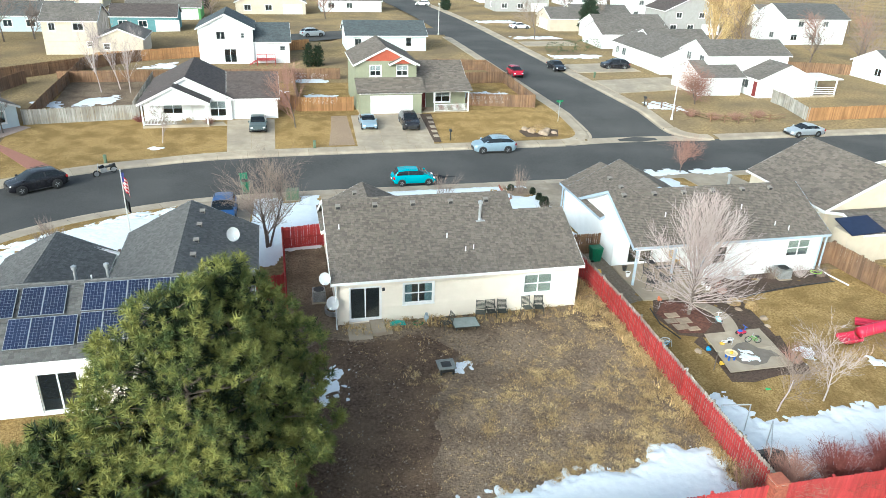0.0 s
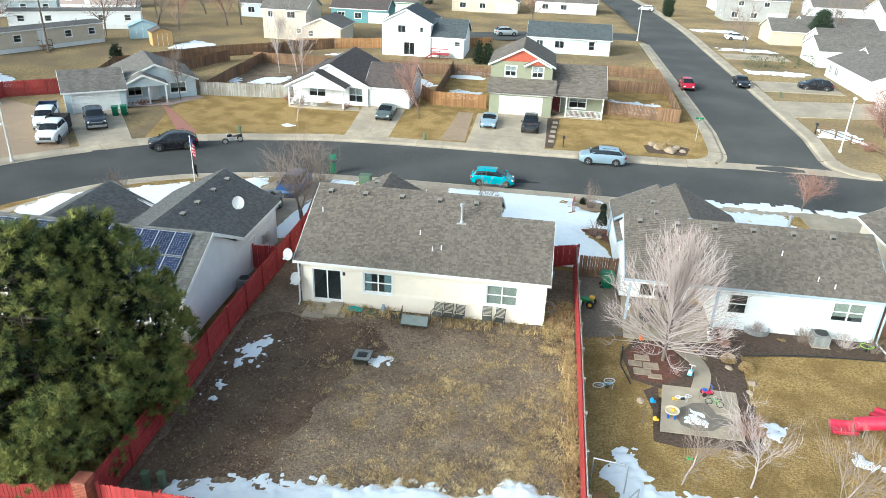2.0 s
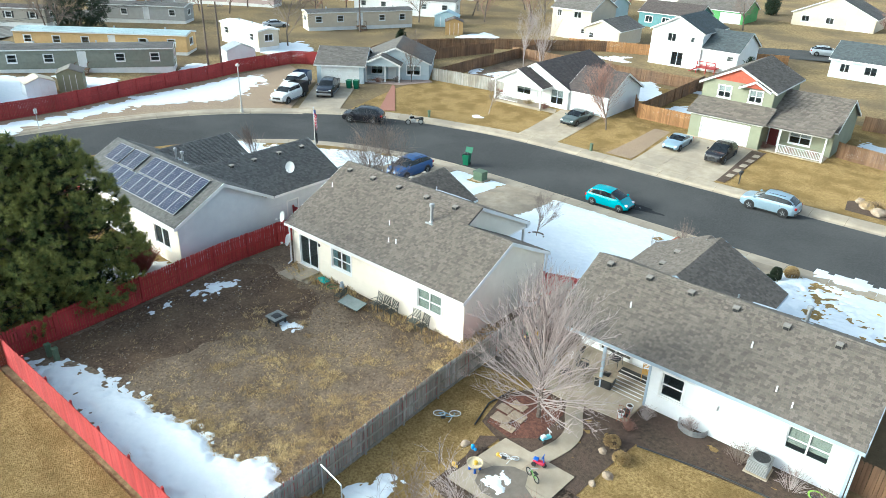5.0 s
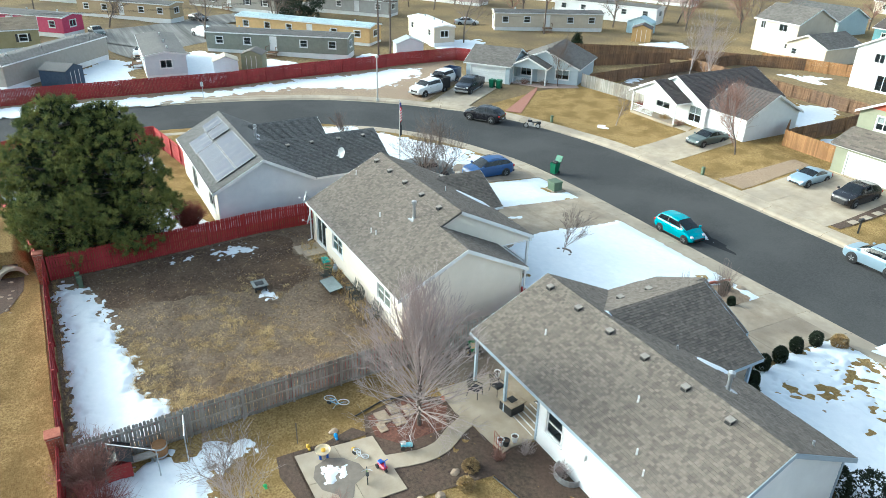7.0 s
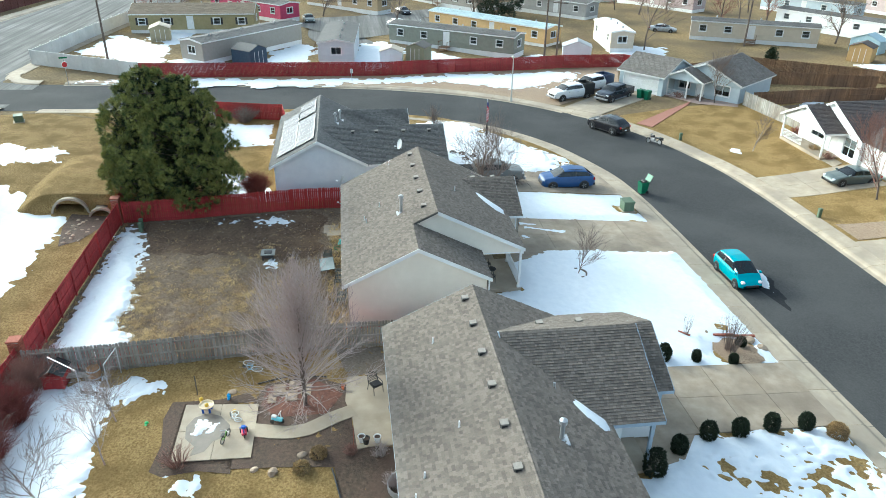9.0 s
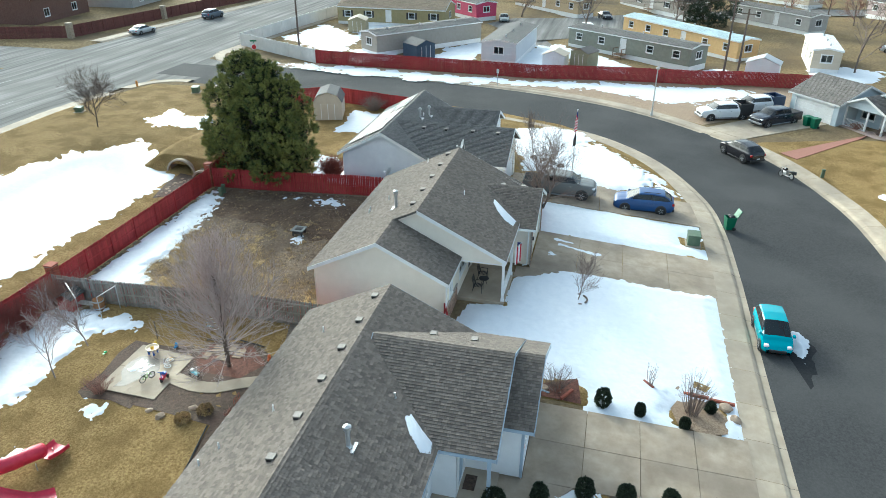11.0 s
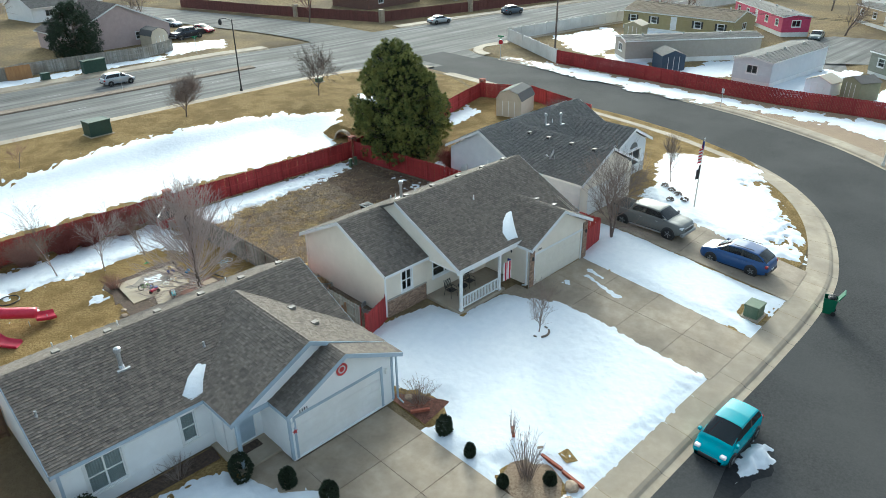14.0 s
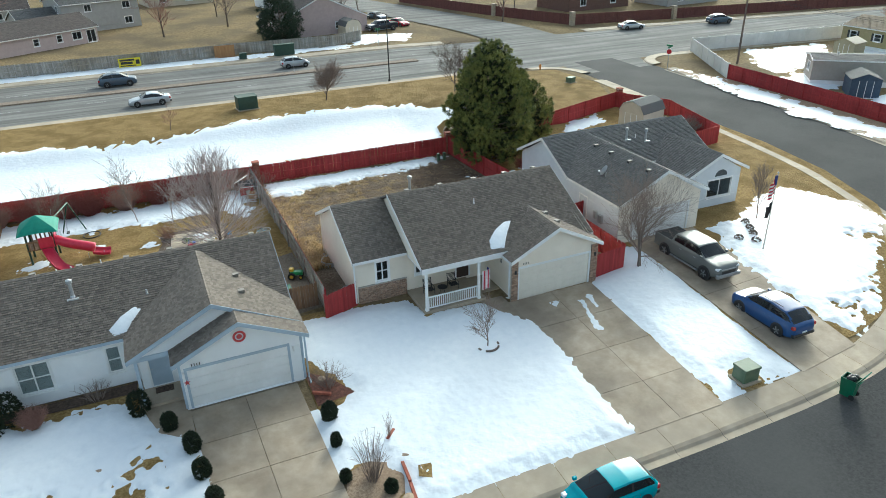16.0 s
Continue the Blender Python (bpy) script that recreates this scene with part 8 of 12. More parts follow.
# east side of the side street
lot_house("white house with a two-storey wing at the corner", 55.0, 85.0, 0,
          [(2.9, 9.5, 3.2, 10.8, 0, 2.7, "x", 0.42), (5.2, 18.4, 5.9, 13.0, 0, 5.2, "x", 0.45), (10.8, 19.6, 1.2, 6.3, 0, 2.7, "y", 0.42)], M_WHITE, M_SHINGLE_T, M_TRIM,
          [(1, "w", 7.0, 8.2, 3.7, 4.9), (1, "w", 10.4, 11.6, 3.7, 4.9), (2, "w", 3.6, 5.4, 0.9, 2.1)], [(2, "w", 1.6, 2.5, 0.1, 2.15, M_REDDOOR)], [(0, "w", 4.6, 9.6, 0, 2.1)])
pe = site("side_porch", "white side porch with slatted railing", "porch", 76.5, 88, 0)
put(Shape().box(74.5, 86.0, 0.0, 78.5, 90.0, 0.3), "porch_floor", M_CONC, pe)
put(Shape().box(74.3, 85.6, 2.5, 79.0, 90.4, 2.65), "porch_roof", M_TRIM, pe)
for x, y in ((78.4, 86.1), (78.4, 89.9), (74.7, 86.1)):
    put(Shape().box(x - 0.08, y - 0.08, 0.3, x + 0.08, y + 0.08, 2.5), "porch_post", M_TRIM, pe)
for i in range(4):
    put(Shape().box(74.7, 86.05, 0.5 + i * 0.28, 78.4, 86.12, 0.6 + i * 0.28), "slat", M_TRIM, pe)
lot_house("white house with brick piers along the side street", 60.0, 103.0, 0, [(0, 10, 0, 17.5, 0, 2.8, "y", 0.42), (4, 15, 9, 20, 0, 2.8, "x", 0.42)], M_WHITE, M_SHINGLE_T, M_TRIM,
          [(0, "w", 12.5, 14.0, 0.8, 2.1), (0, "w", 15.2, 16.4, 0.8, 2.1)], [(0, "w", 10.4, 11.3, 0.1, 2.15)], [(0, "w", 2.0, 7.0, 0, 2.1)])
lot_house("pale grey house farther up the side street", 61.0, 127.6, 0, [(0, 14, 0, 9, 0, 2.8, "x", 0.42), (3, 18, 8, 18, 0, 2.8, "x", 0.42)], M_WHITE, M_SHINGLE_T, M_TRIM, [(0, "s", 3, 4.4, 0.9, 2.1)], (), [(0, "w", 2.0, 7.0, 0, 2.1)])
lot_house("cream house with solar panels up the side street", 59.5, 151.0, 0, [(0, 12, 0, 9, 0, 2.8, "x", 0.42), (8, 22, 6, 15, 0, 2.8, "x", 0.42)], M_TANS, M_SHINGLE_T, M_TRIM, [(0, "s", 7, 8.2, 0.9, 2.1)], (), [(0, "w", 2.0, 7.0, 0, 2.1)])
lot_house("green-roofed garden shed with green walls", 84, 112, 15, [(0, 4.5, 0, 5, 0, 2.4, "y", 0.35)], mat("green_shed", (0.10, 0.17, 0.10), (0.14, 0.21, 0.13), 3, 0.8), M_SHINGLE_T, M_TRIM, name="shed")
# tan house next to the white one
lot_house("tan house with brown roof and white gable", 39.2, 40.8, 0, [(0, 10.3, 0, 9, 0, 2.75, "y", 0.5), (6.8, 15, -3.5, 4.5, 0, 4.3, "x", 0.5), (0.3, 7, -3.6, 0.4, 0, 2.3, "x", 0.3)], M_TANS, M_SHINGLE, M_TRIM, [(1, "s", 8, 9.5, 0.9, 2.1), (1, "w", -0.6, 0.6, 3.0, 4.2)], (), [(0, "n", 0.6, 5.4, 0, 2.1)])
sk = site("solar_awning", "dark glass panel tilted over a shed roof", "awning", 39, 37.5, 2.4)
put(Shape().add([(37.9, 36.6, 2.35), (41.0, 36.9, 2.35), (40.6, 38.5, 2.95), (37.7, 38.3, 2.95), (37.9, 36.6, 2.28), (41.0, 36.9, 2.28), (40.6, 38.5, 2.88), (37.7, 38.3, 2.88)], [(0, 1, 2, 3), (7, 6, 5, 4), (0, 4, 5, 1), (1, 5, 6, 2), (2, 6, 7, 3), (3, 7, 4, 0)]), "panel", M_SOLAR, sk)
put(Shape().box(37.9, 36.9, -0.1, 40.8, 38.3, 2.3), "lean_to", M_TANS, sk)
# houses beyond the arterial road
lot_house("grey-pink single-storey house behind a fence", 48.0, -50.0, 214, [(0, 21, 0, 9, 0, 2.7, "x", 0.42)], M_PINKS, M_SHINGLE_D, M_TRIM, [(0, "s", 9.6, 10.5, 0.9, 2.0, "h"), (0, "s", 13.6, 14.5, 0.9, 2.0, "h"), (0, "s", 16.4, 18.0, 0.9, 2.1), (0, "s", 19.0, 20.6, 0.1, 2.1)])
lot_house("grey two-storey house beyond the fence", 36.0, -72.0, 200, [(0, 14, 0, 10, 0, 5.3, "x", 0.45), (-7, 0.5, 1, 9, 0, 2.8, "x", 0.45)], M_GREYS, M_SHINGLE_G, M_TRIM, [(0, "s", 4, 5.2, 3.6, 4.8), (0, "w", 2, 3.2, 3.6, 4.8), (0, "s", 11, 12.4, 3.6, 4.8), (0, "s", 11, 12.4, 0.8, 2.0)])
lot_house("dusty pink house with grey roof by the cross street", 2.5, -46.5, 185, [(0, 16.5, 0, 11, 0, 2.8, "y", 0.45)], M_PINKS, M_SHINGLE_D, M_TRIM, [(0, "s", 10.5, 11.4, 0.9, 2.0, "h")])
lot_house("dark brick house behind a red-brown fence", -58, -50, 185, [(0, 16, 0, 11, 0, 4.6, "x", 0.45)], mat("dark_brickwork", (0.12, 0.065, 0.05), (0.19, 0.11, 0.085), 4, 0.9), M_SHINGLE_D, M_TRIM, [(0, "s", 3, 4.4, 1, 2.3), (0, "s", 11, 12.4, 1, 2.3)])
lot_house("dark grey house behind a red-brown fence", -80, -46, 185, [(0, 15, 0, 10, 0, 3.0, "x", 0.45)], M_GREYS, M_SHINGLE_D, M_TRIM, [(0, "s", 3, 4.4, 0.9, 2.1)])
for lab, x, y, w, wm, rm in (("pale far house beyond the arterial road", 70, -60, 15, M_TANS, M_SHINGLE_T), ("grey far house beyond the arterial road", 58, -92, 15, M_GREYS, M_SHINGLE_D), ("beige far house beyond the arterial road", 20, -104, 15, M_TANS, M_SHINGLE_D), ("white far house beyond the arterial road", -4, -84, 14, M_WHITE, M_SHINGLE_G), ("tan far house across the cross street", -62, -86, 16, M_TANS, M_SHINGLE_D), ("brown far house across the cross street", -100, -60, 16, M_PINKS, M_SHINGLE_D), ("grey far house down the cross street", -48, -125, 15, M_GREYS, M_SHINGLE_G)):
    lot_house(lab, x, y, 190, [(0, w, 0, 10, 0, 2.8, "x", 0.45)], wm, rm, M_TRIM, [(0, "s", 2.5, 4.0, 0.9, 2.1), (0, "s", 8.5, 10, 0.9, 2.1)])


def small_shed(label, x, y, yaw, w, d, h, wallm, roofm, gambrel=False, name="garden_shed"):
    e = thing(name, label, "shed", pose(x, y, g(x, y), 0, 0, yaw))
    put(Shape().box(-w / 2, -d / 2, -0.1, w / 2, d / 2, h), "body", wallm, e)
    if gambrel:
        prof = [(-w / 2 - 0.08, h - 0.05), (-w * 0.36, h + 0.75), (0, h + 1.1), (w * 0.36, h + 0.75), (w / 2 + 0.08, h - 0.05)]
    else:
        prof = [(-w / 2 - 0.12, h - 0.03), (0, h + w * 0.2), (w / 2 + 0.12, h - 0.03)]
    r = Shape()
    n = len(prof)
    r.add([(px, -d / 2 - 0.1, pz + 0.05) for px, pz in prof] + [(px, d / 2 + 0.1, pz + 0.05) for px, pz in prof], [(i, i + 1, n + i + 1, n + i) for i in range(n - 1)])
    r.add([(px, -d / 2 - 0.1, pz) for px, pz in prof] + [(px, d / 2 + 0.1, pz) for px, pz in prof], [(n + i, n + i + 1, i + 1, i) for i in range(n - 1)])
    put(r, "roof", roofm, e)
    for sg in (-1, 1):
        put(Shape().add([(px, sg * d / 2, pz) for px, pz in prof], [tuple(range(n))]), "gable", wallm, e)
    put(Shape().box(-w * 0.22, -d / 2 - 0.03, 0.05, -0.01, -d / 2, h * 0.9), "door_leaf", wallm, e)
    put(Shape().box(0.01, -d / 2 - 0.03, 0.05, w * 0.22, -d / 2, h * 0.9), "door_leaf", wallm, e)
    for px in (-w * 0.24, w * 0.24, 0):
        put(Shape().box(px - 0.03, -d / 2 - 0.045, 0.02, px + 0.03, -d / 2 - 0.03, h * 0.92), "door_trim", M_TRIM, e)
    return e


small_shed("beige barn-roofed shed inside the red fence", -21.5, 19.9, 106, 3.0, 3.6, 1.9, M_TANS, M_SHINGLE_G, True)
small_shed("beige barn-roofed shed behind a grey fence", -9.6, -44.6, 190, 3.0, 3.0, 1.8, M_TANS, M_SHINGLE_G, True)
small_shed("dark blue shed by the mobile home", -52.3, 21.6, 140, 3.2, 3.6, 2.1, mat("navy_paint", (0.03, 0.06, 0.10), (0.05, 0.085, 0.13), 3, 0.7), M_SHINGLE_G)
small_shed("olive green shed behind the red fence", -53.6, 45.6, 60, 2.8, 2.8, 2.2, mat("olive_paint", (0.24, 0.24, 0.15), (0.29, 0.29, 0.19), 3, 0.7), M_SHINGLE_T)
small_shed("low white shed with a torn roof", -53.4, 41.6, 80, 3.2, 2.6, 1.6, M_WHITE, M_TANS)
small_shed("white metal shed behind the red fence", -53.4, 69.4, 75, 4.2, 2.8, 2.2, M_WHITE, M_STEEL)
small_shed("orange-tan shed by the back fence", -48.2, 112.4, 40, 3.2, 3.0, 2.2, mat("ochre_paint", (0.42, 0.26, 0.10), (0.48, 0.31, 0.13), 3, 0.7), M_SHINGLE_D)
small_shed("pale blue metal shed by the mobile home", -54.5, 118.0, 30, 4.5, 2.8, 2.0, mat("pale_blue_metal", (0.35, 0.48, 0.54), (0.42, 0.55, 0.60), 3, 0.5), bpy.data.materials["pale_blue_metal"])
small_shed("tan shed beside the ranch-style home", -69.5, 6.0, 100, 3, 3, 2.0, mat("khaki_paint", (0.30, 0.26, 0.16), (0.36, 0.31, 0.20), 3, 0.7), M_TANS)


def mobile_home(label, x, y, yaw, L, W, wallm, roofm, h=2.5, shutters=True, pitch=0.16, steps=True):
    """A mobile home: skirting, box body, shallow gable roof, windows, door and wooden steps on its +x... long side (-y)."""
    e = thing("mobile_home", label, "mobile home", pose(x, y, g(x, y), 0, 0, yaw))
    put(Shape().box(-L / 2 + 0.03, -W / 2 + 0.03, -0.2, L / 2 - 0.03, W / 2 - 0.03, 0.65), "skirting", M_TRIM, e)
    n = max(3, int(L / 4))
    ops = [(-L / 2 + L * (i + 0.35) / n, -L / 2 + L * (i + 0.35) / n + 1.1, 1.5, 2.5) for i in range(n) if i != n // 2]
    door = (-L / 2 + L * (n // 2 + 0.3) / n, -L / 2 + L * (n // 2 + 0.3) / n + 0.9, 0.75, 2.75)
    top = 0.65 + h
    wall(e, "x", -W / 2, -1, -L / 2, L / 2, 0.65, top, wallm, ops + [door], None, 0.3)
    wall(e, "x", W / 2, 1, -L / 2, L / 2, 0.65, top, wallm, (), None, 0.3)
    eo = (-0.7, 0.7, 1.5, 2.5)
    for sx, out in ((-L / 2, -1), (L / 2, 1)):
        wall(e, "y", sx, out, -W / 2, W / 2, 0.65, top, wallm, [eo], (0, top + W / 2 * pitch), 0.3)
        window(e, "y", sx, out, *eo, None, "v")
    for o in ops:
        window(e, "x", -W / 2, -1, *o, None, "h")
        if shutters:
            put(Shape().box(o[0] - 0.42, -W / 2 - 0.05, o[2] - 0.05, o[0] - 0.1, -W / 2 - 0.02, o[3] + 0.05), "shutter", M_BLACK, e)
            put(Shape().box(o[1] + 0.1, -W / 2 - 0.05, o[2] - 0.05, o[1] + 0.42, -W / 2 - 0.02, o[3] + 0.05), "shutter", M_BLACK, e)
    entry_door(e, "x", -W / 2, -1, *door, M_TRIM, M_TRIM)
    gable_roof(e, "x", 0, -L / 2 - 0.15, L / 2 + 0.15, -W / 2 - 0.15, top + 0.02, W / 2 + 0.15, top + 0.02, top + 0.05 + W / 2 * pitch, roofm, M_TRIM, expo=0.3, wide=(0.5, 1.1), caps=False)
    if steps:
        a = (door[0] + door[1]) / 2
        st = Shape().box(a - 0.8, -W / 2 - 1.3, 0.6, a + 0.8, -W / 2 - 0.02, 0.68)
        d = put(st, "stoop", M_WOODBP, e)
        for i in range(3):
            put(Shape().box(a - 0.7, -W / 2 - 1.6 - i * 0.28, 0.42 - i * 0.18, a + 0.7, -W / 2 - 1.3 - i * 0.28, 0.47 - i * 0.18), "step", M_WOODBP, d)
        for px in (-0.78, 0.78):
            put(Shape().box(a + px - 0.04, -W / 2 - 1.3, -0.1, a + px + 0.04, -W / 2 - 1.22, 1.55).box(a + px - 0.03, -W / 2 - 1.3, 1.45, a + px + 0.03, -W / 2 - 0.05, 1.52), "stoop_rail", M_WOODBP, d)
    for k in (-0.3, 0.05, 0.35):
        put(Shape().tube((L * k, W * 0.1, top + W * 0.4 * pitch), (L * k, W * 0.1, top + W * 0.4 * pitch + 0.4), 0.12, 0.12, 8), "roof_vent", M_STEEL, e)
    return e


M_MROOF = mat("flat_grey_roof", (0.115, 0.108, 0.10), (0.165, 0.155, 0.145), 5, 0.85, c3=(0.10, 0.095, 0.09), scale3=0.3, amt3=0.6, rand=0.06, island=True)
M_MROOFB = mat("pale_blue_roof", (0.40, 0.50, 0.52), (0.48, 0.58, 0.60), 3, 0.6, c3=(0.35, 0.44, 0.46), scale3=0.3, amt3=0.6, rand=0.06, island=True)
M_TAUPE = mat("taupe_siding", (0.30, 0.275, 0.235), (0.35, 0.32, 0.28), 2, 0.7)
M_OLIVEG = mat("grey_green_siding", (0.20, 0.205, 0.165), (0.25, 0.255, 0.21), 2, 0.7)
M_ORANGE = mat("apricot_siding", (0.55, 0.36, 0.15), (0.62, 0.42, 0.19), 2, 0.7)
M_MAGENTA = mat("magenta_siding", (0.42, 0.035, 0.10), (0.50, 0.06, 0.14), 2, 0.7)
M_OCHRE = mat("tan_trailer_siding", (0.40, 0.30, 0.17), (0.46, 0.35, 0.21), 2, 0.7)
M_KHAKI = mat("khaki_siding", (0.30, 0.25, 0.12), (0.36, 0.30, 0.16), 2, 0.7)
M_BROOF = mat("tan_shingle", (0.20, 0.15, 0.10), (0.27, 0.21, 0.145), 9, 0.9, rand=0.15, island=True)
mobile_home("taupe mobile home with black shutters", -60.0, 20.2, 141 - 180, 20, 4.4, M_TAUPE, M_MROOF)
mobile_home("pale grey-blue mobile home with wooden stoop", -58.8, 34.2, -4, 15.5, 5.0, M_GREYW, M_MROOF, shutters=True)
mobile_home("grey-green mobile home with white trim", -63.2, 52.4, 54, 22, 4.3, M_OLIVEG, M_MROOF, shutters=False)
mobile_home("apricot mobile home with pale blue roof", -74.8, 60.6, 40, 26, 4.3, M_ORANGE, M_MROOFB, shutters=False, steps=False)
mobile_home("cream single-wide trailer with white roof", -63.4, 78.6, -6, 12, 3.6, M_TANS, M_TRIM, shutters=False, steps=False)
mobile_home("pale beige mobile home with metal roof", -64.0, 103.4, 64, 20, 4.2, M_TANS, M_MROOF, shutters=False)
mobile_home("white mobile home with grey roof", -70.4, 123.6, 27, 22, 4.4, M_WHITE, M_MROOF, shutters=False, steps=False)
mobile_home("bright magenta mobile home with white trim", -94.2, 18.0, 46, 20, 4.6, M_MAGENTA, M_MROOF, shutters=False)
mobile_home("khaki double-wide home with tan roof", -79.2, 10.0, 108 - 18, 20, 8.0, M_KHAKI, M_BROOF, shutters=True, pitch=0.3, steps=False)
mobile_home("tan single-wide trailer with flat roof", -104.5, 36.0, 46, 20, 4.2, M_OCHRE, M_MROOF, shutters=False, steps=False)
mobile_home("taupe mobile home with shutters and red steps", -112, 58, 38, 22, 4.4, M_TAUPE, M_SHINGLE_D)
mobile_home("grey mobile home far in the park", -96, 78, 38, 18, 4.4, M_GREYS, M_MROOF, shutters=False, steps=False)
mobile_home("brown trailer far in the park", -104, 104, 30, 20, 4.4, M_PINKS, M_MROOF, shutters=False, steps=False)
mobile_home("blue-grey trailer far in the park", -92, 132, 28, 20, 4.4, M_PBLUE, M_MROOF, shutters=False, steps=False)
mobile_home("beige trailer far in the park", -130, 84, 38, 20, 4.4, M_TANS, M_MROOF, shutters=False, steps=False)
mobile_home("white trailer far in the park", -128, 30, 46, 20, 4.4, M_WHITE, M_MROOF, shutters=False, steps=False)
mobile_home("dark brown trailer far in the park", -86, 152, 20, 20, 4.4, M_PINKS, M_SHINGLE_D, shutters=False, steps=False)

# ---- vehicles ----
CARS = {  # length, width, roof height, wheelbase, wheel radius, hood, belt, tail, cabin x: screen foot, roof front, roof rear, back foot
    "hatch": (4.05, 1.72, 1.53, 2.5, 0.31, 0.88, 0.98, 0.98, 1.30, 0.30, -1.45, -1.95),
    "suv": (4.65, 1.90, 1.70, 2.75, 0.37, 1.06, 1.12, 1.12, 1.32, 0.42, -1.50, -2.22),
    "sedan": (4.75, 1.84, 1.45, 2.75, 0.33, 0.86, 0.95, 0.98, 1.05, 0.25, -1.05, -1.75),
    "coupe": (4.3, 1.80, 1.32, 2.55, 0.33, 0.80, 0.88, 0.90, 0.75, 0.05, -0.85, -1.6),
    "pickup": (5.9, 2.02, 1.95, 3.7, 0.43, 1.30, 1.36, 1.24, 1.68, 0.95, -1.15, -1.30),
}


def shell(e, kind, material, roof_m):
    """The skin of a car, lofted from rounded sections and cut into body, roof, screens and side windows."""
    L, W, H, wb, wr, hood, belt, tail, c0, c1, c2, c3 = CARS[kind]
    bed = kind == "pickup"
    hw, zb = W / 2, 0.42 if bed else 0.22
    nose = 0.0 if kind in ("hatch", "sedan", "coupe") else 1.0          # tall blunt fronts
    xs = np.concatenate([np.linspace(c3 - 0.10, L / 2 - 0.5, 52), L / 2 - 0.5 + 0.5 * np.sin(np.linspace(0, math.pi / 2, 10))[1:]]) if bed else np.concatenate([-L / 2 + 0.35 * (1 - np.cos(np.linspace(0, math.pi / 2, 8)))[:-1], np.linspace(-L / 2 + 0.35, L / 2 - 0.5, 62), L / 2 - 0.5 + 0.5 * np.sin(np.linspace(0, math.pi / 2, 10))[1:]])
    drop = {"sedan": 0.10, "coupe": 0.10, "suv": 0.11, "hatch": 0.08}.get(kind, 0.05)
    top = [(-L / 2, tail - 0.30), (-L / 2 + 0.05, tail - 0.06), (-L / 2 + 0.22, tail), (min(c3, -L / 2 + 0.24) if c3 < -L / 2 + 0.4 else c3, tail + 0.01), (c2, H - drop), (c2 * 0.45 + c1 * 0.55, H), (c1, H - 0.05), (c0, belt + 0.03),
           (c0 + 0.1, belt - 0.01), (L / 2 - 0.55, hood - 0.03 + 0.03 * nose), (L / 2 - 0.2, hood - 0.19 + 0.12 * nose), (L / 2 - 0.05, hood - 0.36 + 0.17 * nose), (L / 2, hood - 0.46 + 0.12 * nose)]
    if bed:
        top = [(c3 - 0.10, belt - 0.02), (c3 - 0.04, belt + 0.08), (c2, H - 0.05)] + top[5:]
    tx, tz = [q[0] for q in top], [q[1] for q in top]
    ker = np.exp(-np.linspace(-2, 2, 9) ** 2)
    ker /= ker.sum()
    fine = np.linspace(-L / 2 - 0.4, L / 2 + 0.4, 500)
    zt_ = np.convolve(np.pad(np.interp(fine, tx, tz), 4, mode="edge"), ker, mode="valid")
    rings = []
    for px in xs:
        zt = float(np.interp(px, fine, zt_))
        t = abs(px) / (L / 2)
        w = hw * (1 - 0.05 * t * t - 0.22 * max(0, (t - 0.80) / 0.20) ** 2.2)
        lo = zb + 0.12 * max(0, (t - 0.8) / 0.2) ** 2
        b = min(belt, zt - 0.03)
        k = min(1, max(0, (zt - belt) / (H - belt)))
        gh = zt - b
        half = [(0.0, lo), (0.80 * w, lo), (0.95 * w, lo + 0.05), (0.99 * w, lo + 0.16), (w, lo + (b - lo) * 0.55), (0.985 * w, b - 0.10), (0.955 * w, b - 0.03), (0.93 * w, b)]
        for f in (0.12, 0.3, 0.5, 0.68, 0.84):
            half.append(((0.93 - (0.17 * k + 0.10 * (1 - k)) * f) * w - 0.015 * f * f, b + gh * f * (0.98 if k > 0.05 else 0.8)))
        half += [((0.72 - 0.06 * (1 - k)) * w, b + gh * 0.945), ((0.62 - 0.08 * (1 - k)) * w, zt - 0.012), (0.42 * w, zt + 0.004), (0.2 * w, zt + 0.014), (0.0, zt + 0.018)]
        rings.append([(px, yy, zz) for yy, zz in half] + [(px, -yy, zz) for yy, zz in half[-2:0:-1]])
    n, m = len(rings[0]), 18
    V = [q for r in rings for q in r]
    parts = {}
    mid = (c1 + c2) / 2 - 0.02
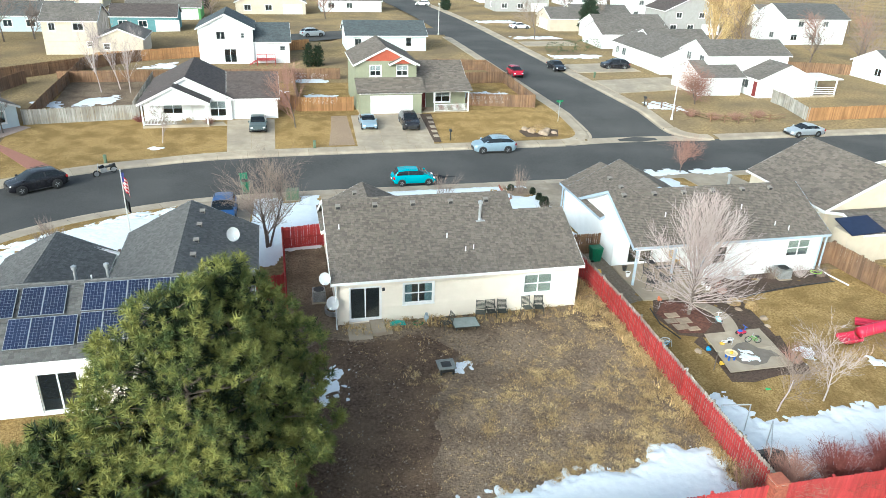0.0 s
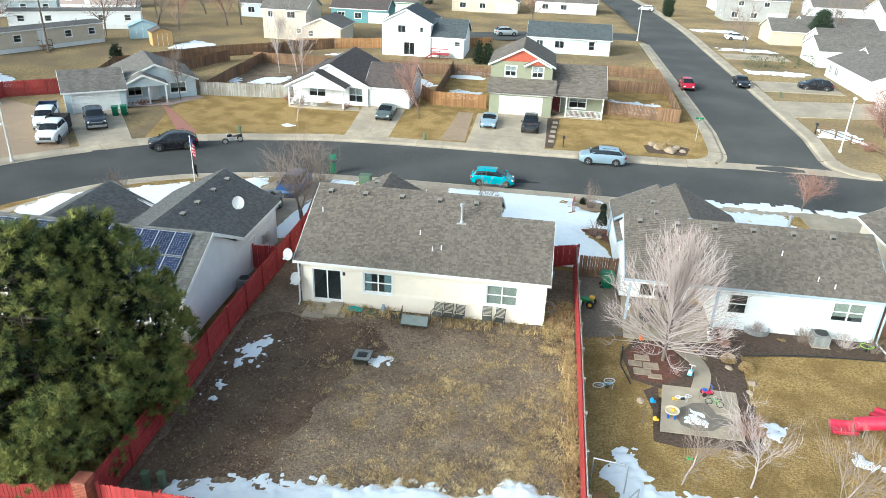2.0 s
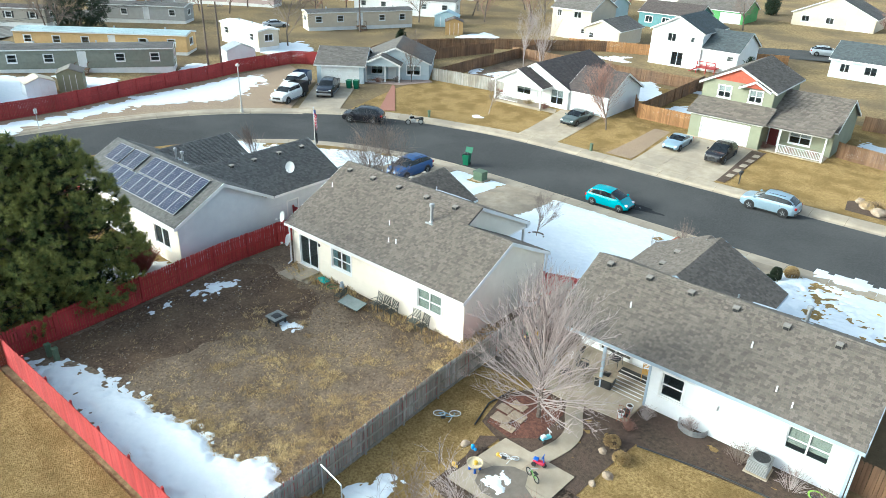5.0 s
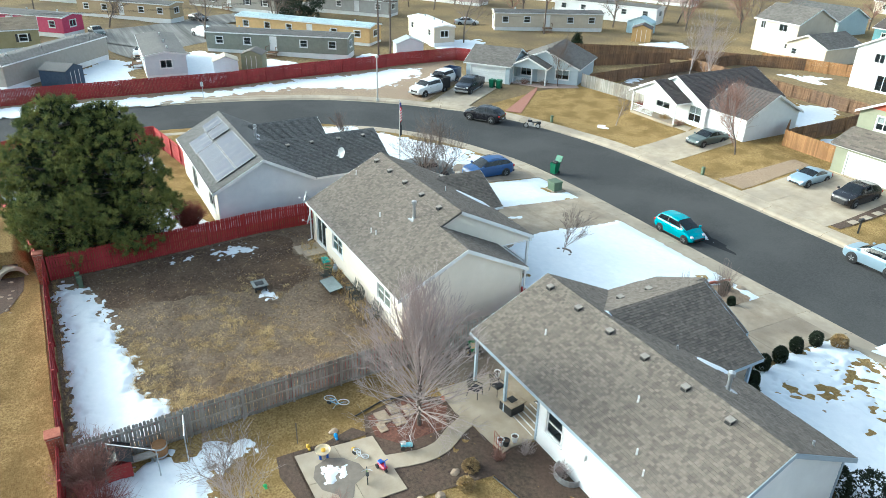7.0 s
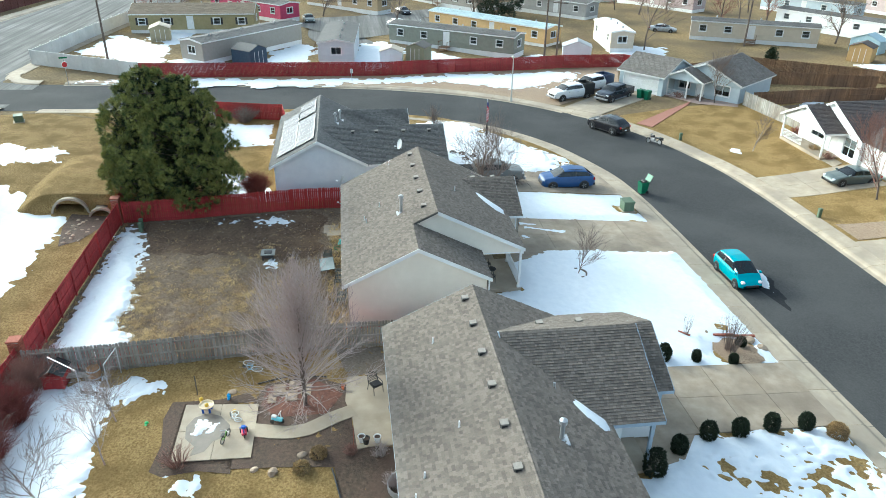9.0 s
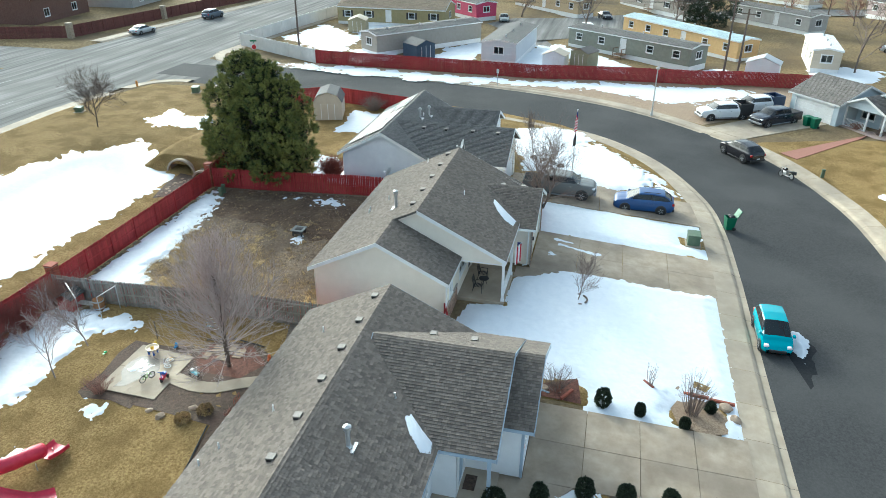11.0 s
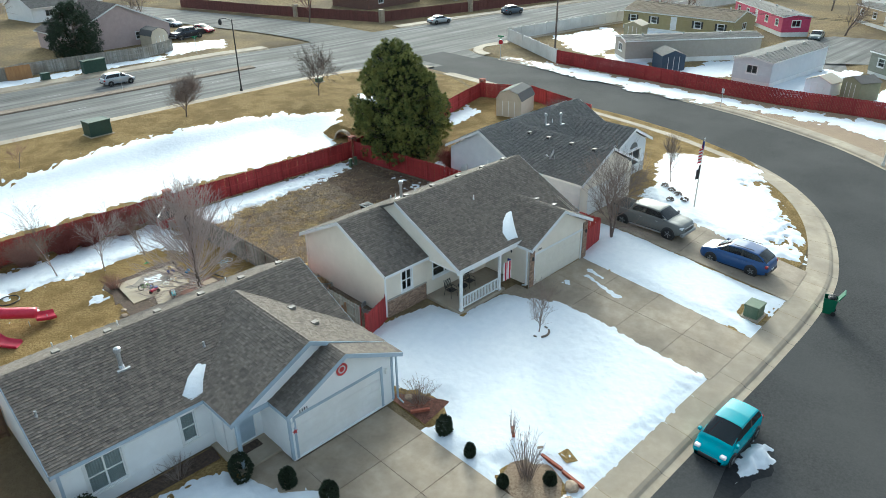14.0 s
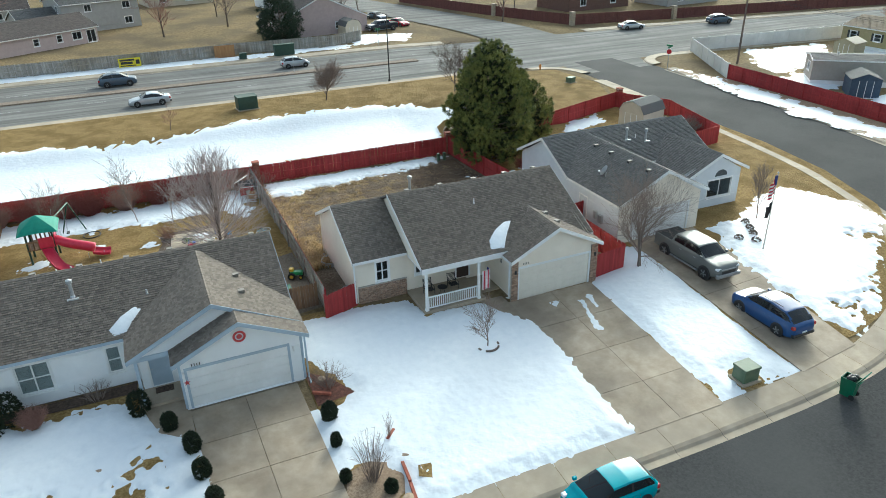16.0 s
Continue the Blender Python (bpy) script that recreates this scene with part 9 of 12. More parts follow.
    for i in range(len(xs) - 1):
        for q in range(n):
            f = (i * n + q, i * n + (q + 1) % n, (i + 1) * n + (q + 1) % n, (i + 1) * n + q)
            c = [sum(V[v][a] for v in f) / 4 for a in range(3)]
            h = q if q < m - 1 else n - 1 - q          # step up the half section
            zt = float(np.interp(c[0], fine, zt_))
            rise = (c[2] - belt) / (H - belt)
            front, back = c0 + (c1 - c0) * rise, c3 + (c2 - c3) * rise
            where = "body"
            if 7 <= h <= 11 and 0.10 < rise < 0.80 and back + 0.16 < c[0] < front - 0.14:
                where = "side_window" if abs(c[0] - mid) > 0.05 else "pillar"
                where += ("_near" if c[1] > 0 else "_off") + ("_front" if c[0] > mid else "_rear") if where == "side_window" else ""
            elif h >= 12 and c1 + 0.04 < c[0] < c0 - 0.02 and zt < H - 0.06 and abs(c[1]) < hw * 0.80:
                where = "windscreen"
            elif h >= 12 and c3 + 0.03 < c[0] < c2 - 0.01 and belt + 0.05 < zt < H - 0.10 and abs(c[1]) < hw * 0.72:
                where = "rear_window"
            elif zt > H - 0.16 and h >= 13:
                where = "roof"
            parts.setdefault(where, []).append(f)
    parts["body"] += [tuple(range(n - 1, -1, -1)), tuple(range((len(xs) - 1) * n, len(xs) * n))]
    for where, fs in parts.items():
        used = sorted({v for f in fs for v in f})
        at = {v: a for a, v in enumerate(used)}
        o = Shape().add([V[v] for v in used], [[at[v] for v in f] for f in fs])
        name = where.split("_near")[0].split("_off")[0]
        mt = {"body": material, "roof": roof_m, "pillar": M_BLACK}.get(name, M_CARGLASS)
        put(o, name, mt, e, smooth=True).data.set_sharp_from_angle(angle=radians(50))
    # wheel housings, door seams and the dark sill
    for sgn in (1, -1):
        for px in (mid, c1 + 0.12, c2 + (0.1 if bed else 0.55)):
            put(Shape().box(px - 0.006, sgn * hw * 0.955, zb + 0.2, px + 0.006, sgn * (hw * 0.955 + 0.028), belt - 0.12), "door_seam", M_BLACK, e)
        for px in (mid + 0.12, c2 + 0.67) if not bed else ():
            put(Shape().cbox(px, sgn * hw * 0.99 - 0.012, belt - 0.2, px + 0.18, sgn * hw * 0.99 + 0.022, belt - 0.165, 0.008), "door_handle", material, e)
        put(Shape().cbox(-wb / 2 + wr * 1.3, sgn * hw * 0.93 - 0.03, zb - 0.02, wb / 2 - wr * 1.2, sgn * hw * 0.93 + 0.045, zb + 0.06, 0.015), "sill", M_BLACK, e)
    if not bed:
        put(Shape().cbox(L / 2 - 0.25, -hw * 0.60, zb + 0.06, L / 2 - 0.01, hw * 0.60, zb + 0.16, 0.03), "lower_grille", M_BLACK, e)


def car(kind, label, material, x, y, yaw, name="car", category="car", trim=None, flatbed=None, z=None):
    """A parked vehicle in its own axes, nose toward +x: body, cabin glass, roof, pillars, wheels, lamps, bumpers."""
    L, W, H, wb, wr, hood, belt, tail, c0, c1, c2, c3 = CARS[kind]
    z0 = (g(x, y) - 0.10) if z is None else z
    e = thing(name, label, category, pose(x, y, z0, 0, 0, yaw))
    hw = W / 2
    zb = 0.24 if kind != "pickup" else 0.42
    bed = kind == "pickup"
    shell(e, kind, material, trim or material)
    for sgn in (1, -1):
        put(Shape().cbox(c0 - 0.25, sgn * (hw + 0.03) - 0.08, belt - 0.02, c0 - 0.05, sgn * (hw + 0.03) + 0.08, belt + 0.14, 0.03), "mirror", material, e)
        for px in (wb / 2, -wb / 2):
            px += 0.05
            yy = sgn * (hw - 0.10)
            ar = Shape().tube((px, yy - 0.11 * sgn, wr + 0.02), (px, yy + sgn * 0.104, wr + 0.02), wr * 1.18, wr * 1.18, 20)
            put(ar, "wheel_arch", M_BLACK, e)
            w_ = Shape()
            prof_ = [(wr * 0.62, 0.0), (wr * 0.9, 0.0), (wr, 0.05), (wr, 0.17), (wr * 0.9, 0.22), (wr * 0.62, 0.22)]
            k2 = 20
            v = [(px + r * math.cos(2 * math.pi * i / k2), yy - sgn * 0.09 + sgn * d, wr + r * math.sin(2 * math.pi * i / k2)) for r, d in prof_ for i in range(k2)]
            w_.add(v, [(a * k2 + i, a * k2 + (i + 1) % k2, (a + 1) * k2 + (i + 1) % k2, (a + 1) * k2 + i) for a in range(len(prof_) - 1) for i in range(k2)])
            tyre = put(w_, "wheel", M_RUBBER, e, smooth=True)
            ri = Shape().tube((px, yy + sgn * 0.06, wr), (px, yy + sgn * 0.10, wr), wr * 0.64, wr * 0.6, 16)
            for i in range(5):
                a = 2 * math.pi * i / 5
                ri.tube((px + 0.05 * math.cos(a), yy + sgn * 0.115, wr + 0.05 * math.sin(a)), (px + wr * 0.6 * math.cos(a), yy + sgn * 0.115, wr + wr * 0.6 * math.sin(a)), 0.035, 0.03, 4)
            put(ri, "rim", M_ALLOY, tyre)
        if bed:
            put(Shape().cbox(L / 2 - 0.36, sgn * hw * 0.72 - 0.17, hood - 0.34, L / 2 - 0.05, sgn * hw * 0.72 + 0.17, hood - 0.17, 0.04), "headlight", M_LAMPW, e)
        else:
            put(Shape().cbox(L / 2 - 0.42, sgn * hw * 0.70 - 0.14, hood - 0.30, L / 2 - 0.10, sgn * hw * 0.70 + 0.14, hood - 0.15, 0.06), "headlight", M_LAMPW, e)
        put(Shape().cbox(-L / 2 + 0.02 - 0.03 * bed, sgn * hw * 0.80 - 0.11, tail - 0.32, -L / 2 + 0.22, sgn * hw * 0.80 + 0.10, tail - 0.10, 0.04), "tail_light", M_LAMPR, e)
    put(Shape().cbox(L / 2 - 0.16, -hw * 0.55, zb + 0.1, L / 2 + 0.015, hw * 0.55, hood - 0.36, 0.03), "grille", M_BLACK, e)
    put(Shape().cbox(-L / 2 - 0.03, -hw * 0.85, zb + 0.08, -L / 2 + 0.15, hw * 0.85, zb + 0.28, 0.03), "bumper", M_BLACK if not bed else M_ALLOY, e)
    put(Shape().box(-L / 2 - 0.045, -0.16, zb + 0.3, -L / 2 - 0.005, 0.16, zb + 0.4), "plate", M_TRIM, e)
    if kind == "suv":
        for sgn in (1, -1):
            put(Shape().path([(c1 - 0.3, sgn * hw * 0.66, H + 0.03), (c2 + 0.3, sgn * hw * 0.66, H + 0.03)], 0.02, 6), "roof_rail", M_BLACK, e)
    if bed:
        put(Shape().cbox(L / 2 - 0.12, -hw * 0.62, hood - 0.34, L / 2 + 0.03, hw * 0.62, hood - 0.26, 0.02), "grille_bar", M_ALLOY, e)
        put(Shape().cbox(L / 2 - 0.14, -hw * 0.92, zb + 0.06, L / 2 + 0.09, hw * 0.92, zb + 0.3, 0.04), "front_bumper", M_ALLOY, e)
        for sgn in (1, -1):
            put(Shape().cbox(c3 + 0.1, sgn * (hw + 0.03) - 0.07, zb - 0.04, c0 - 0.3, sgn * (hw + 0.03) + 0.07, zb + 0.03, 0.02), "side_step", M_ALLOY, e)
            for px in (c0 - 0.75, c3 + 0.95):
                put(Shape().cbox(px - 0.1, sgn * hw - 0.02, belt - 0.24, px + 0.1, sgn * hw + 0.02, belt - 0.2, 0.01), "door_handle", M_ALLOY, e)
        if not flatbed:
            put(Shape().cbox(-L / 2 + 0.1, -hw * 0.89, belt - 0.05, c3 - 0.1, hw * 0.89, belt + 0.015, 0.02), "bed_cover", M_RUBBER, e)
        bm_ = flatbed or material
        b0, b1 = -L / 2 + 0.04, c3 - 0.06
        zt = belt + (0.55 if flatbed else 0.0)
        put(Shape().box(b0, -hw * 0.93, 0.55, b1, hw * 0.93, 0.72), "bed_floor", M_BLACK if flatbed else M_RUBBER, e)
        for q in ((b0, -hw * 0.97, b1, -hw * 0.88), (b0, hw * 0.88, b1, hw * 0.97), (b0, -hw * 0.88, b0 + 0.08, hw * 0.88), (b1 - 0.08, -hw * 0.88, b1, hw * 0.88)):
            put(Shape().cbox(q[0], q[1], 0.5, q[2], q[3], zt, 0.02), "bed_side", bm_, e)
    return e


P_TEAL = paint("teal_paint", (0.0, 0.30, 0.36), 0.25)
P_BLUE = paint("blue_paint", (0.008, 0.06, 0.20), 0.35)
P_GREY = paint("grey_truck_paint", (0.15, 0.155, 0.147), 0.42, 0.25)
P_BLACKC = paint("black_car_paint", (0.010, 0.010, 0.014), 0.2)
P_NAVY = paint("dark_navy_paint", (0.012, 0.017, 0.03), 0.25)
P_SILVER = paint("silver_paint", (0.42, 0.45, 0.48), 0.28, 0.4)
P_PALEBLUE = paint("pale_blue_paint", (0.30, 0.40, 0.48), 0.28, 0.3)
P_WHITEC = paint("white_car_paint", (0.72, 0.73, 0.73), 0.3)
P_REDC = paint("red_car_paint", (0.36, 0.01, 0.03), 0.25)
P_GREENG = paint("grey_green_paint", (0.10, 0.125, 0.12), 0.3, 0.3)
P_SLATE = paint("slate_blue_paint", (0.07, 0.10, 0.14), 0.28, 0.3)
car("hatch", "small teal hatchback parked at the kerb", P_TEAL, 11.8, 60.53, 0)
car("pickup", "dark grey pickup truck parked in the driveway", P_GREY, -5.0, 46.6, 90, "pickup_truck", "truck")
car("suv", "bright blue crossover parked in the driveway", P_BLUE, -4.6, 53.4, -90)
car("suv", "silver-blue wagon parked along the kerb", P_PALEBLUE, 22.2, 69.4, 180)
car("suv", "black sport utility vehicle parked at the kerb", P_BLACKC, -20.4, 62.8, 212)
car("sedan", "silver sedan parked along the far kerb", P_SILVER, 62.0, 71.2, 180)
car("hatch", "red hatchback parked on the side street", P_REDC, 35.9, 104.0, -90)
car("sedan", "black sedan parked on the side street", P_BLACKC, 44.4, 108.5, -90)
car("suv", "black crossover on a wide driveway", P_BLACKC, 54.8, 108.6, 175)
car("coupe", "pale silver-blue coupe in the driveway", P_PALEBLUE, 9.9, 78.4, -90)
car("suv", "black crossover in the driveway", P_BLACKC, 14.6, 78.0, -90)
car("sedan", "grey-green sedan in front of the garage", P_GREENG, -2.2, 78.6, -90)
car("pickup", "dark blue pickup truck in the driveway", P_NAVY, -31.8, 67.6, -53, "pickup_truck", "truck")
car("pickup", "white work truck with a black bed", P_WHITEC, -33.0, 62.4, -70, "work_truck", "truck", None, M_BLACK)
car("pickup", "white dump truck with a dark blue bed", P_WHITEC, -36.6, 66.4, -62, "dump_truck", "truck", None, paint("bed_blue", (0.012, 0.03, 0.08), 0.4))
car("sedan", "white sedan on a far driveway", P_WHITEC, 54.0, 155.5, 5)
car("suv", "silver wagon on the back street", P_SILVER, 7.5, 143.6, 18)
car("hatch", "white car far up the street", P_WHITEC, 41.0, 201.0, 160)
car("suv", "white sport utility vehicle in the park", P_WHITEC, -67.5, 33.0, -25)
car("pickup", "white pickup truck in the park", P_WHITEC, -80.0, 44.5, 200, "pickup_truck", "truck")
car("sedan", "dark sedan on the park road", P_GREENG, -88.0, 28.5, 10)
car("sedan", "black sedan on the park road", P_BLACKC, -98.0, 47.0, 20)
car("sedan", "silver car beside a trailer", P_SILVER, -74.0, 92.0, 60)
car("suv", "slate blue crossover on the arterial road", P_SLATE, 28.4, -24.0, 180)
car("sedan", "silver sedan on the arterial road", P_SILVER, 25.2, -11.6, 0)
car("hatch", "silver boxy hatchback on the arterial road", P_SILVER, 4.9, -24.0, 180)
car("sedan", "silver sedan far along the arterial road", P_SILVER, -56.6, -27.6, 172)
car("suv", "dark crossover far along the arterial road", P_SLATE, -74.0, -24.6, 172)
car("pickup", "dark blue pickup beside the corner house", P_NAVY, -16.5, -47.5, 10, "pickup_truck", "truck")
car("sedan", "red sedan on the cross street", P_REDC, -21.5, -52.0, 110)
car("sedan", "slate sedan on the cross street", P_SLATE, -20.5, -62.0, 110)
car("hatch", "red car behind the far house", P_REDC, 44.5, -78.0, 30)
car("suv", "white car behind the far house", P_WHITEC, 43.0, -72.0, 20)


def motorcycle(x, y, yaw):
    e = thing("motorcycle", "black and chrome motorcycle on its stand", "motorcycle", pose(x, y, g(x, y) - 0.1, 0, 8, yaw))
    for px in (0.75, -0.75):
        w = Shape()
        for i in range(16):
            a, b = 2 * math.pi * i / 16, 2 * math.pi * (i + 1) / 16
            w.tube((px + 0.27 * math.cos(a), 0, 0.33 + 0.27 * math.sin(a)), (px + 0.27 * math.cos(b), 0, 0.33 + 0.27 * math.sin(b)), 0.06, 0.06, 6, False)
        t = put(w, "wheel", M_RUBBER, e)
        put(Shape().tube((px, -0.03, 0.33), (px, 0.03, 0.33), 0.22, 0.22, 12), "rim", M_ALLOY, t)
    put(Shape().cbox(-0.05, -0.14, 0.72, 0.45, 0.14, 0.98, 0.07), "tank", P_BLACKC, e)
    put(Shape().cbox(-0.75, -0.14, 0.66, -0.05, 0.14, 0.80, 0.05), "seat", M_BLACK, e)
    put(Shape().cbox(-0.2, -0.18, 0.3, 0.35, 0.18, 0.7, 0.05), "engine", M_ALLOY, e)
    put(Shape().path([(0.75, 0.1, 0.33), (0.45, 0.1, 1.0)], 0.025).path([(0.75, -0.1, 0.33), (0.45, -0.1, 1.0)], 0.025), "fork", M_ALLOY, e)
    put(Shape().path([(0.3, -0.4, 1.12), (0.45, -0.15, 1.05), (0.45, 0.15, 1.05), (0.3, 0.4, 1.12)], 0.018), "handlebar", M_ALLOY, e)
    put(Shape().path([(-0.1, 0.2, 0.35), (-1.0, 0.22, 0.36)], 0.05), "exhaust", M_ALLOY, e)
    put(Shape().cbox(-1.05, -0.25, 0.5, -0.5, -0.14, 0.8, 0.04), "saddlebag", M_BLACK, e)


motorcycle(-15.6, 66.1, 205)

# ---- street furniture and yard things ----
def lamp_post(x, y, h, label, m, style="head"):
    z = g(x, y)
    e = site("street_lamp", label, "street lamp", x, y, z)
    put(Shape().lathe([(0.16, z - 0.05), (0.16, z + 0.25), (0.10, z + 0.35), (0.085, z + 1.0), (0.055, z + h)], x, y, 12), "pole", m, e)
    if style == "arm":
        put(Shape().path([(x, y, z + h - 0.1), (x + 0.9, y, z + h + 0.25), (x + 1.5, y, z + h + 0.2)], 0.04), "arm", m, e)
        put(Shape().lathe([(0.05, z + h + 0.25), (0.2, z + h + 0.05), (0.22, z + h - 0.25), (0.1, z + h - 0.45)], x + 1.5, y, 12), "lantern", m, e)
    else:
        put(Shape().lathe([(0.08, z + h), (0.22, z + h + 0.1), (0.24, z + h + 0.2), (0.1, z + h + 0.34)], x, y, 12), "lantern", m, e)
    return e


M_POLEW = mat("pale_pole_paint", (0.52, 0.50, 0.46), (0.60, 0.58, 0.54), 4, 0.6)
lamp_post(-3.8, -8.6, 8.4, "tall black street lamp with a curved arm", M_BLACK, "arm")
lamp_post(-31.8, 54.6, 5.1, "pale street lamp on the gravel verge", M_POLEW)
lamp_post(47.8, 77.6, 5.6, "pale street lamp at the corner", M_POLEW)
lamp_post(33.2, 146.0, 5.8, "pale street lamp far up the street", M_POLEW)


def wood_pole(x, y, h, arm=True):
    z = g(x, y)
    e = site("utility_pole", "brown wooden utility pole with crossarm and wires", "utility pole", x, y, z, "utility poles")
    put(Shape().tube((x, y, z - 0.2), (x, y, z + h), 0.16, 0.11, 10), "pole", M_BARK, e)
    if arm:
        put(Shape().obox(x, y, z + h - 0.6, 2.2, 0.1, 0.12, 60), "crossarm", M_BARK, e)
        for k in (-0.9, 0.9, 0.4):
            put(Shape().tube((x + k * 0.5, y + k * 0.87, z + h - 0.54), (x + k * 0.5, y + k * 0.87, z + h - 0.36), 0.05, 0.03, 8), "insulator", M_STEEL, e)
    return e


POLES = [(-51.5, 2.9, 9.5), (-53.6, 64.5, 10.5), (-53.0, 66.2, 9.0), (-60, 100, 10), (-64, 140, 10), (-88, -2.0, 10)]
for x, y, h in POLES:
    wood_pole(x, y, h)
for (ax, ay, ah), (bx, by, bh) in ((POLES[0], POLES[1]), (POLES[1], POLES[3]), (POLES[3], POLES[4]), (POLES[0], POLES[5])):
    for k in (-0.5, 0.5):
        s = Shape()
        pts = []
        for i in range(13):
            t = i / 12
            pts.append((ax + (bx - ax) * t + k, ay + (by - ay) * t, g(ax, ay) + ah - 0.35 + (g(bx, by) + bh - g(ax, ay) - ah) * t - 1.2 * 4 * t * (1 - t)))
        s.pipe(pts, 0.015, 4)
        tagged(s.make("power_line", M_BLACK), "thin black overhead power line between poles", "cable", "power lines")


def sign_post(name, label, x, y, h, kind):
    z = g(x, y)
    e = site(name, label, "sign", x, y, z)
    put(Shape().tube((x, y, z - 0.1), (x, y, z + h), 0.035, 0.035, 8), "post", M_STEEL, e)
    if kind == "stop":
        pts = [(0.38 * math.cos(math.pi / 8 + i * math.pi / 4), 0.38 * math.sin(math.pi / 8 + i * math.pi / 4)) for i in range(8)]
        for r, d, mm, nm in ((1.0, 0.0, M_TRIM, "border"), (0.9, 0.008, mat("sign_face_red", (0.45, 0.015, 0.02), None, 4, 0.5), "face")):
            s = Shape()
            P = [(x + p * r * 0.75, y - p * r * 0.66, z + h - 0.55 + q * r) for p, q in pts]
            o = (0.035 + d) * 0.66, (0.035 + d) * 0.75
            s.add([(a + o[0], b + o[1], c) for a, b, c in P] + [(a - o[0], b - o[1], c) for a, b, c in P], [tuple(range(8)), tuple(range(15, 7, -1))] + [(i, (i + 1) % 8, 8 + (i + 1) % 8, 8 + i) for i in range(8)])
            put(s, nm, mm, e)
        gm = bpy.data.materials.get("street_sign_green") or mat("street_sign_green", (0.01, 0.16, 0.06), None, 4, 0.5)
        put(Shape().obox(x, y, z + h + 0.05, 0.9, 0.03, 0.2, 20), "name_plate", gm, e)
        put(Shape().obox(x, y, z + h + 0.27, 0.9, 0.03, 0.2, 110), "name_plate", gm, e)
    elif kind == "street":
        gm = bpy.data.materials.get("street_sign_green") or mat("street_sign_green", (0.01, 0.16, 0.06), None, 4, 0.5)
        put(Shape().obox(x, y, z + h - 0.1, 0.85, 0.03, 0.2, 0), "name_plate", gm, e)
        put(Shape().obox(x, y, z + h - 0.32, 0.85, 0.03, 0.2, 90), "name_plate", gm, e)
    else:
        put(Shape().obox(x, y, z + h - 0.35, 0.32, 0.03, 0.5, 80), "plate", M_TRIM, e)


sign_post("stop_sign", "red octagonal stop sign with green street plates", -40.6, 1.2, 3.0, "stop")
sign_post("street_sign", "green street name signs on a steel post", 32.8, 77.9, 2.6, "street")
sign_post("parking_sign", "small white sign on a steel post", -39.2, 35.6, 2.2, "plate")
sign_post("road_sign", "small sign post by the median", 6.0, -20.0, 2.2, "plate")
sign_post("road_sign", "small sign post near the junction", -11.0, -33.6, 2.6, "street")


def utility_box(x, y, w, d, h, label, m, yaw=0, pad=True, name="utility_box"):
    e = thing(name, label, "utility box", pose(x, y, g(x, y) + 0.05, 0, 0, yaw))
    if pad:
        put(Shape().cbox(-w / 2 - 0.12, -d / 2 - 0.12, -0.1, w / 2 + 0.12, d / 2 + 0.12, 0.08, 0.02), "pad", M_CONC, e)
    put(Shape().cbox(-w / 2, -d / 2, 0.05, w / 2, d / 2, h, 0.04), "cabinet", m, e)
    put(Shape().cbox(-w / 2 - 0.03, -d / 2 - 0.03, h - 0.12, w / 2 + 0.03, d / 2 + 0.03, h + 0.03, 0.02), "lid", m, e)
    return e


M_UGREEN = mat("utility_green", (0.075, 0.12, 0.07), (0.10, 0.15, 0.09), 4, 0.6, c3=(0.14, 0.17, 0.11), scale3=1.5, amt3=0.4)
M_UDARK = mat("dark_utility_green", (0.02, 0.05, 0.035), (0.03, 0.07, 0.05), 4, 0.6)
utility_box(0.75, 56.9, 1.0, 0.85, 0.85, "green utility box on a concrete pad", M_UGREEN, 0)
utility_box(15.2, -4.0, 2.2, 1.6, 1.5, "large dark green transformer box", M_UDARK, 5)
utility_box(4.6, -32.4, 3.0, 1.0, 1.7, "large dark green electrical cabinet", M_UDARK, 3)
utility_box(10.8, -32.6, 1.0, 0.8, 0.9, "dark green utility box by the fence", M_UDARK, 3)
utility_box(-24.9, 1.4, 1.0, 0.8, 0.7, "small green utility box on the verge", M_UGREEN, 20)
utility_box(-13.0, -5.3, 0.9, 0.7, 0.55, "small grey-green utility box on the verge", M_UGREEN, 20)
for x, y in ((-16.2, 69.2), (3.5, 72.0), (1.6, 19.5), (0.95, 19.4), (48.0, 101.5)):
    e = site("utility_pedestal", "small green utility pedestal beside the pavement", "utility pedestal", x, y, g(x, y), "utility pedestals")
    put(Shape().cbox(x - 0.13, y - 0.13, g(x, y), x + 0.13, y + 0.13, g(x, y) + 0.75, 0.03), "case", M_UGREEN, e)
    put(Shape().cbox(x - 0.15, y - 0.15, g(x, y) + 0.7, x + 0.15, y + 0.15, g(x, y) + 0.82, 0.03), "cap", M_UGREEN, e)
for x, y in ((18.3, 73.0), (46.9, 83.2)):
    z = g(x, y)
    e = site("mailbox", "dark mailbox on a post at the pavement", "mailbox", x, y, z, "mailboxes")
    put(Shape().box(x - 0.05, y - 0.05, z, x + 0.05, y + 0.05, z + 1.05), "post", M_BLACK, e)
    put(Shape().cbox(x - 0.14, y - 0.25, z + 1.0, x + 0.14, y + 0.25, z + 1.3, 0.06), "box", M_BLACK, e)
z = g(-25.4, -7.0)
hy = site("fire_hydrant", "yellow-orange fire hydrant at the pavement", "hydrant", -25.4, -7.0, z)
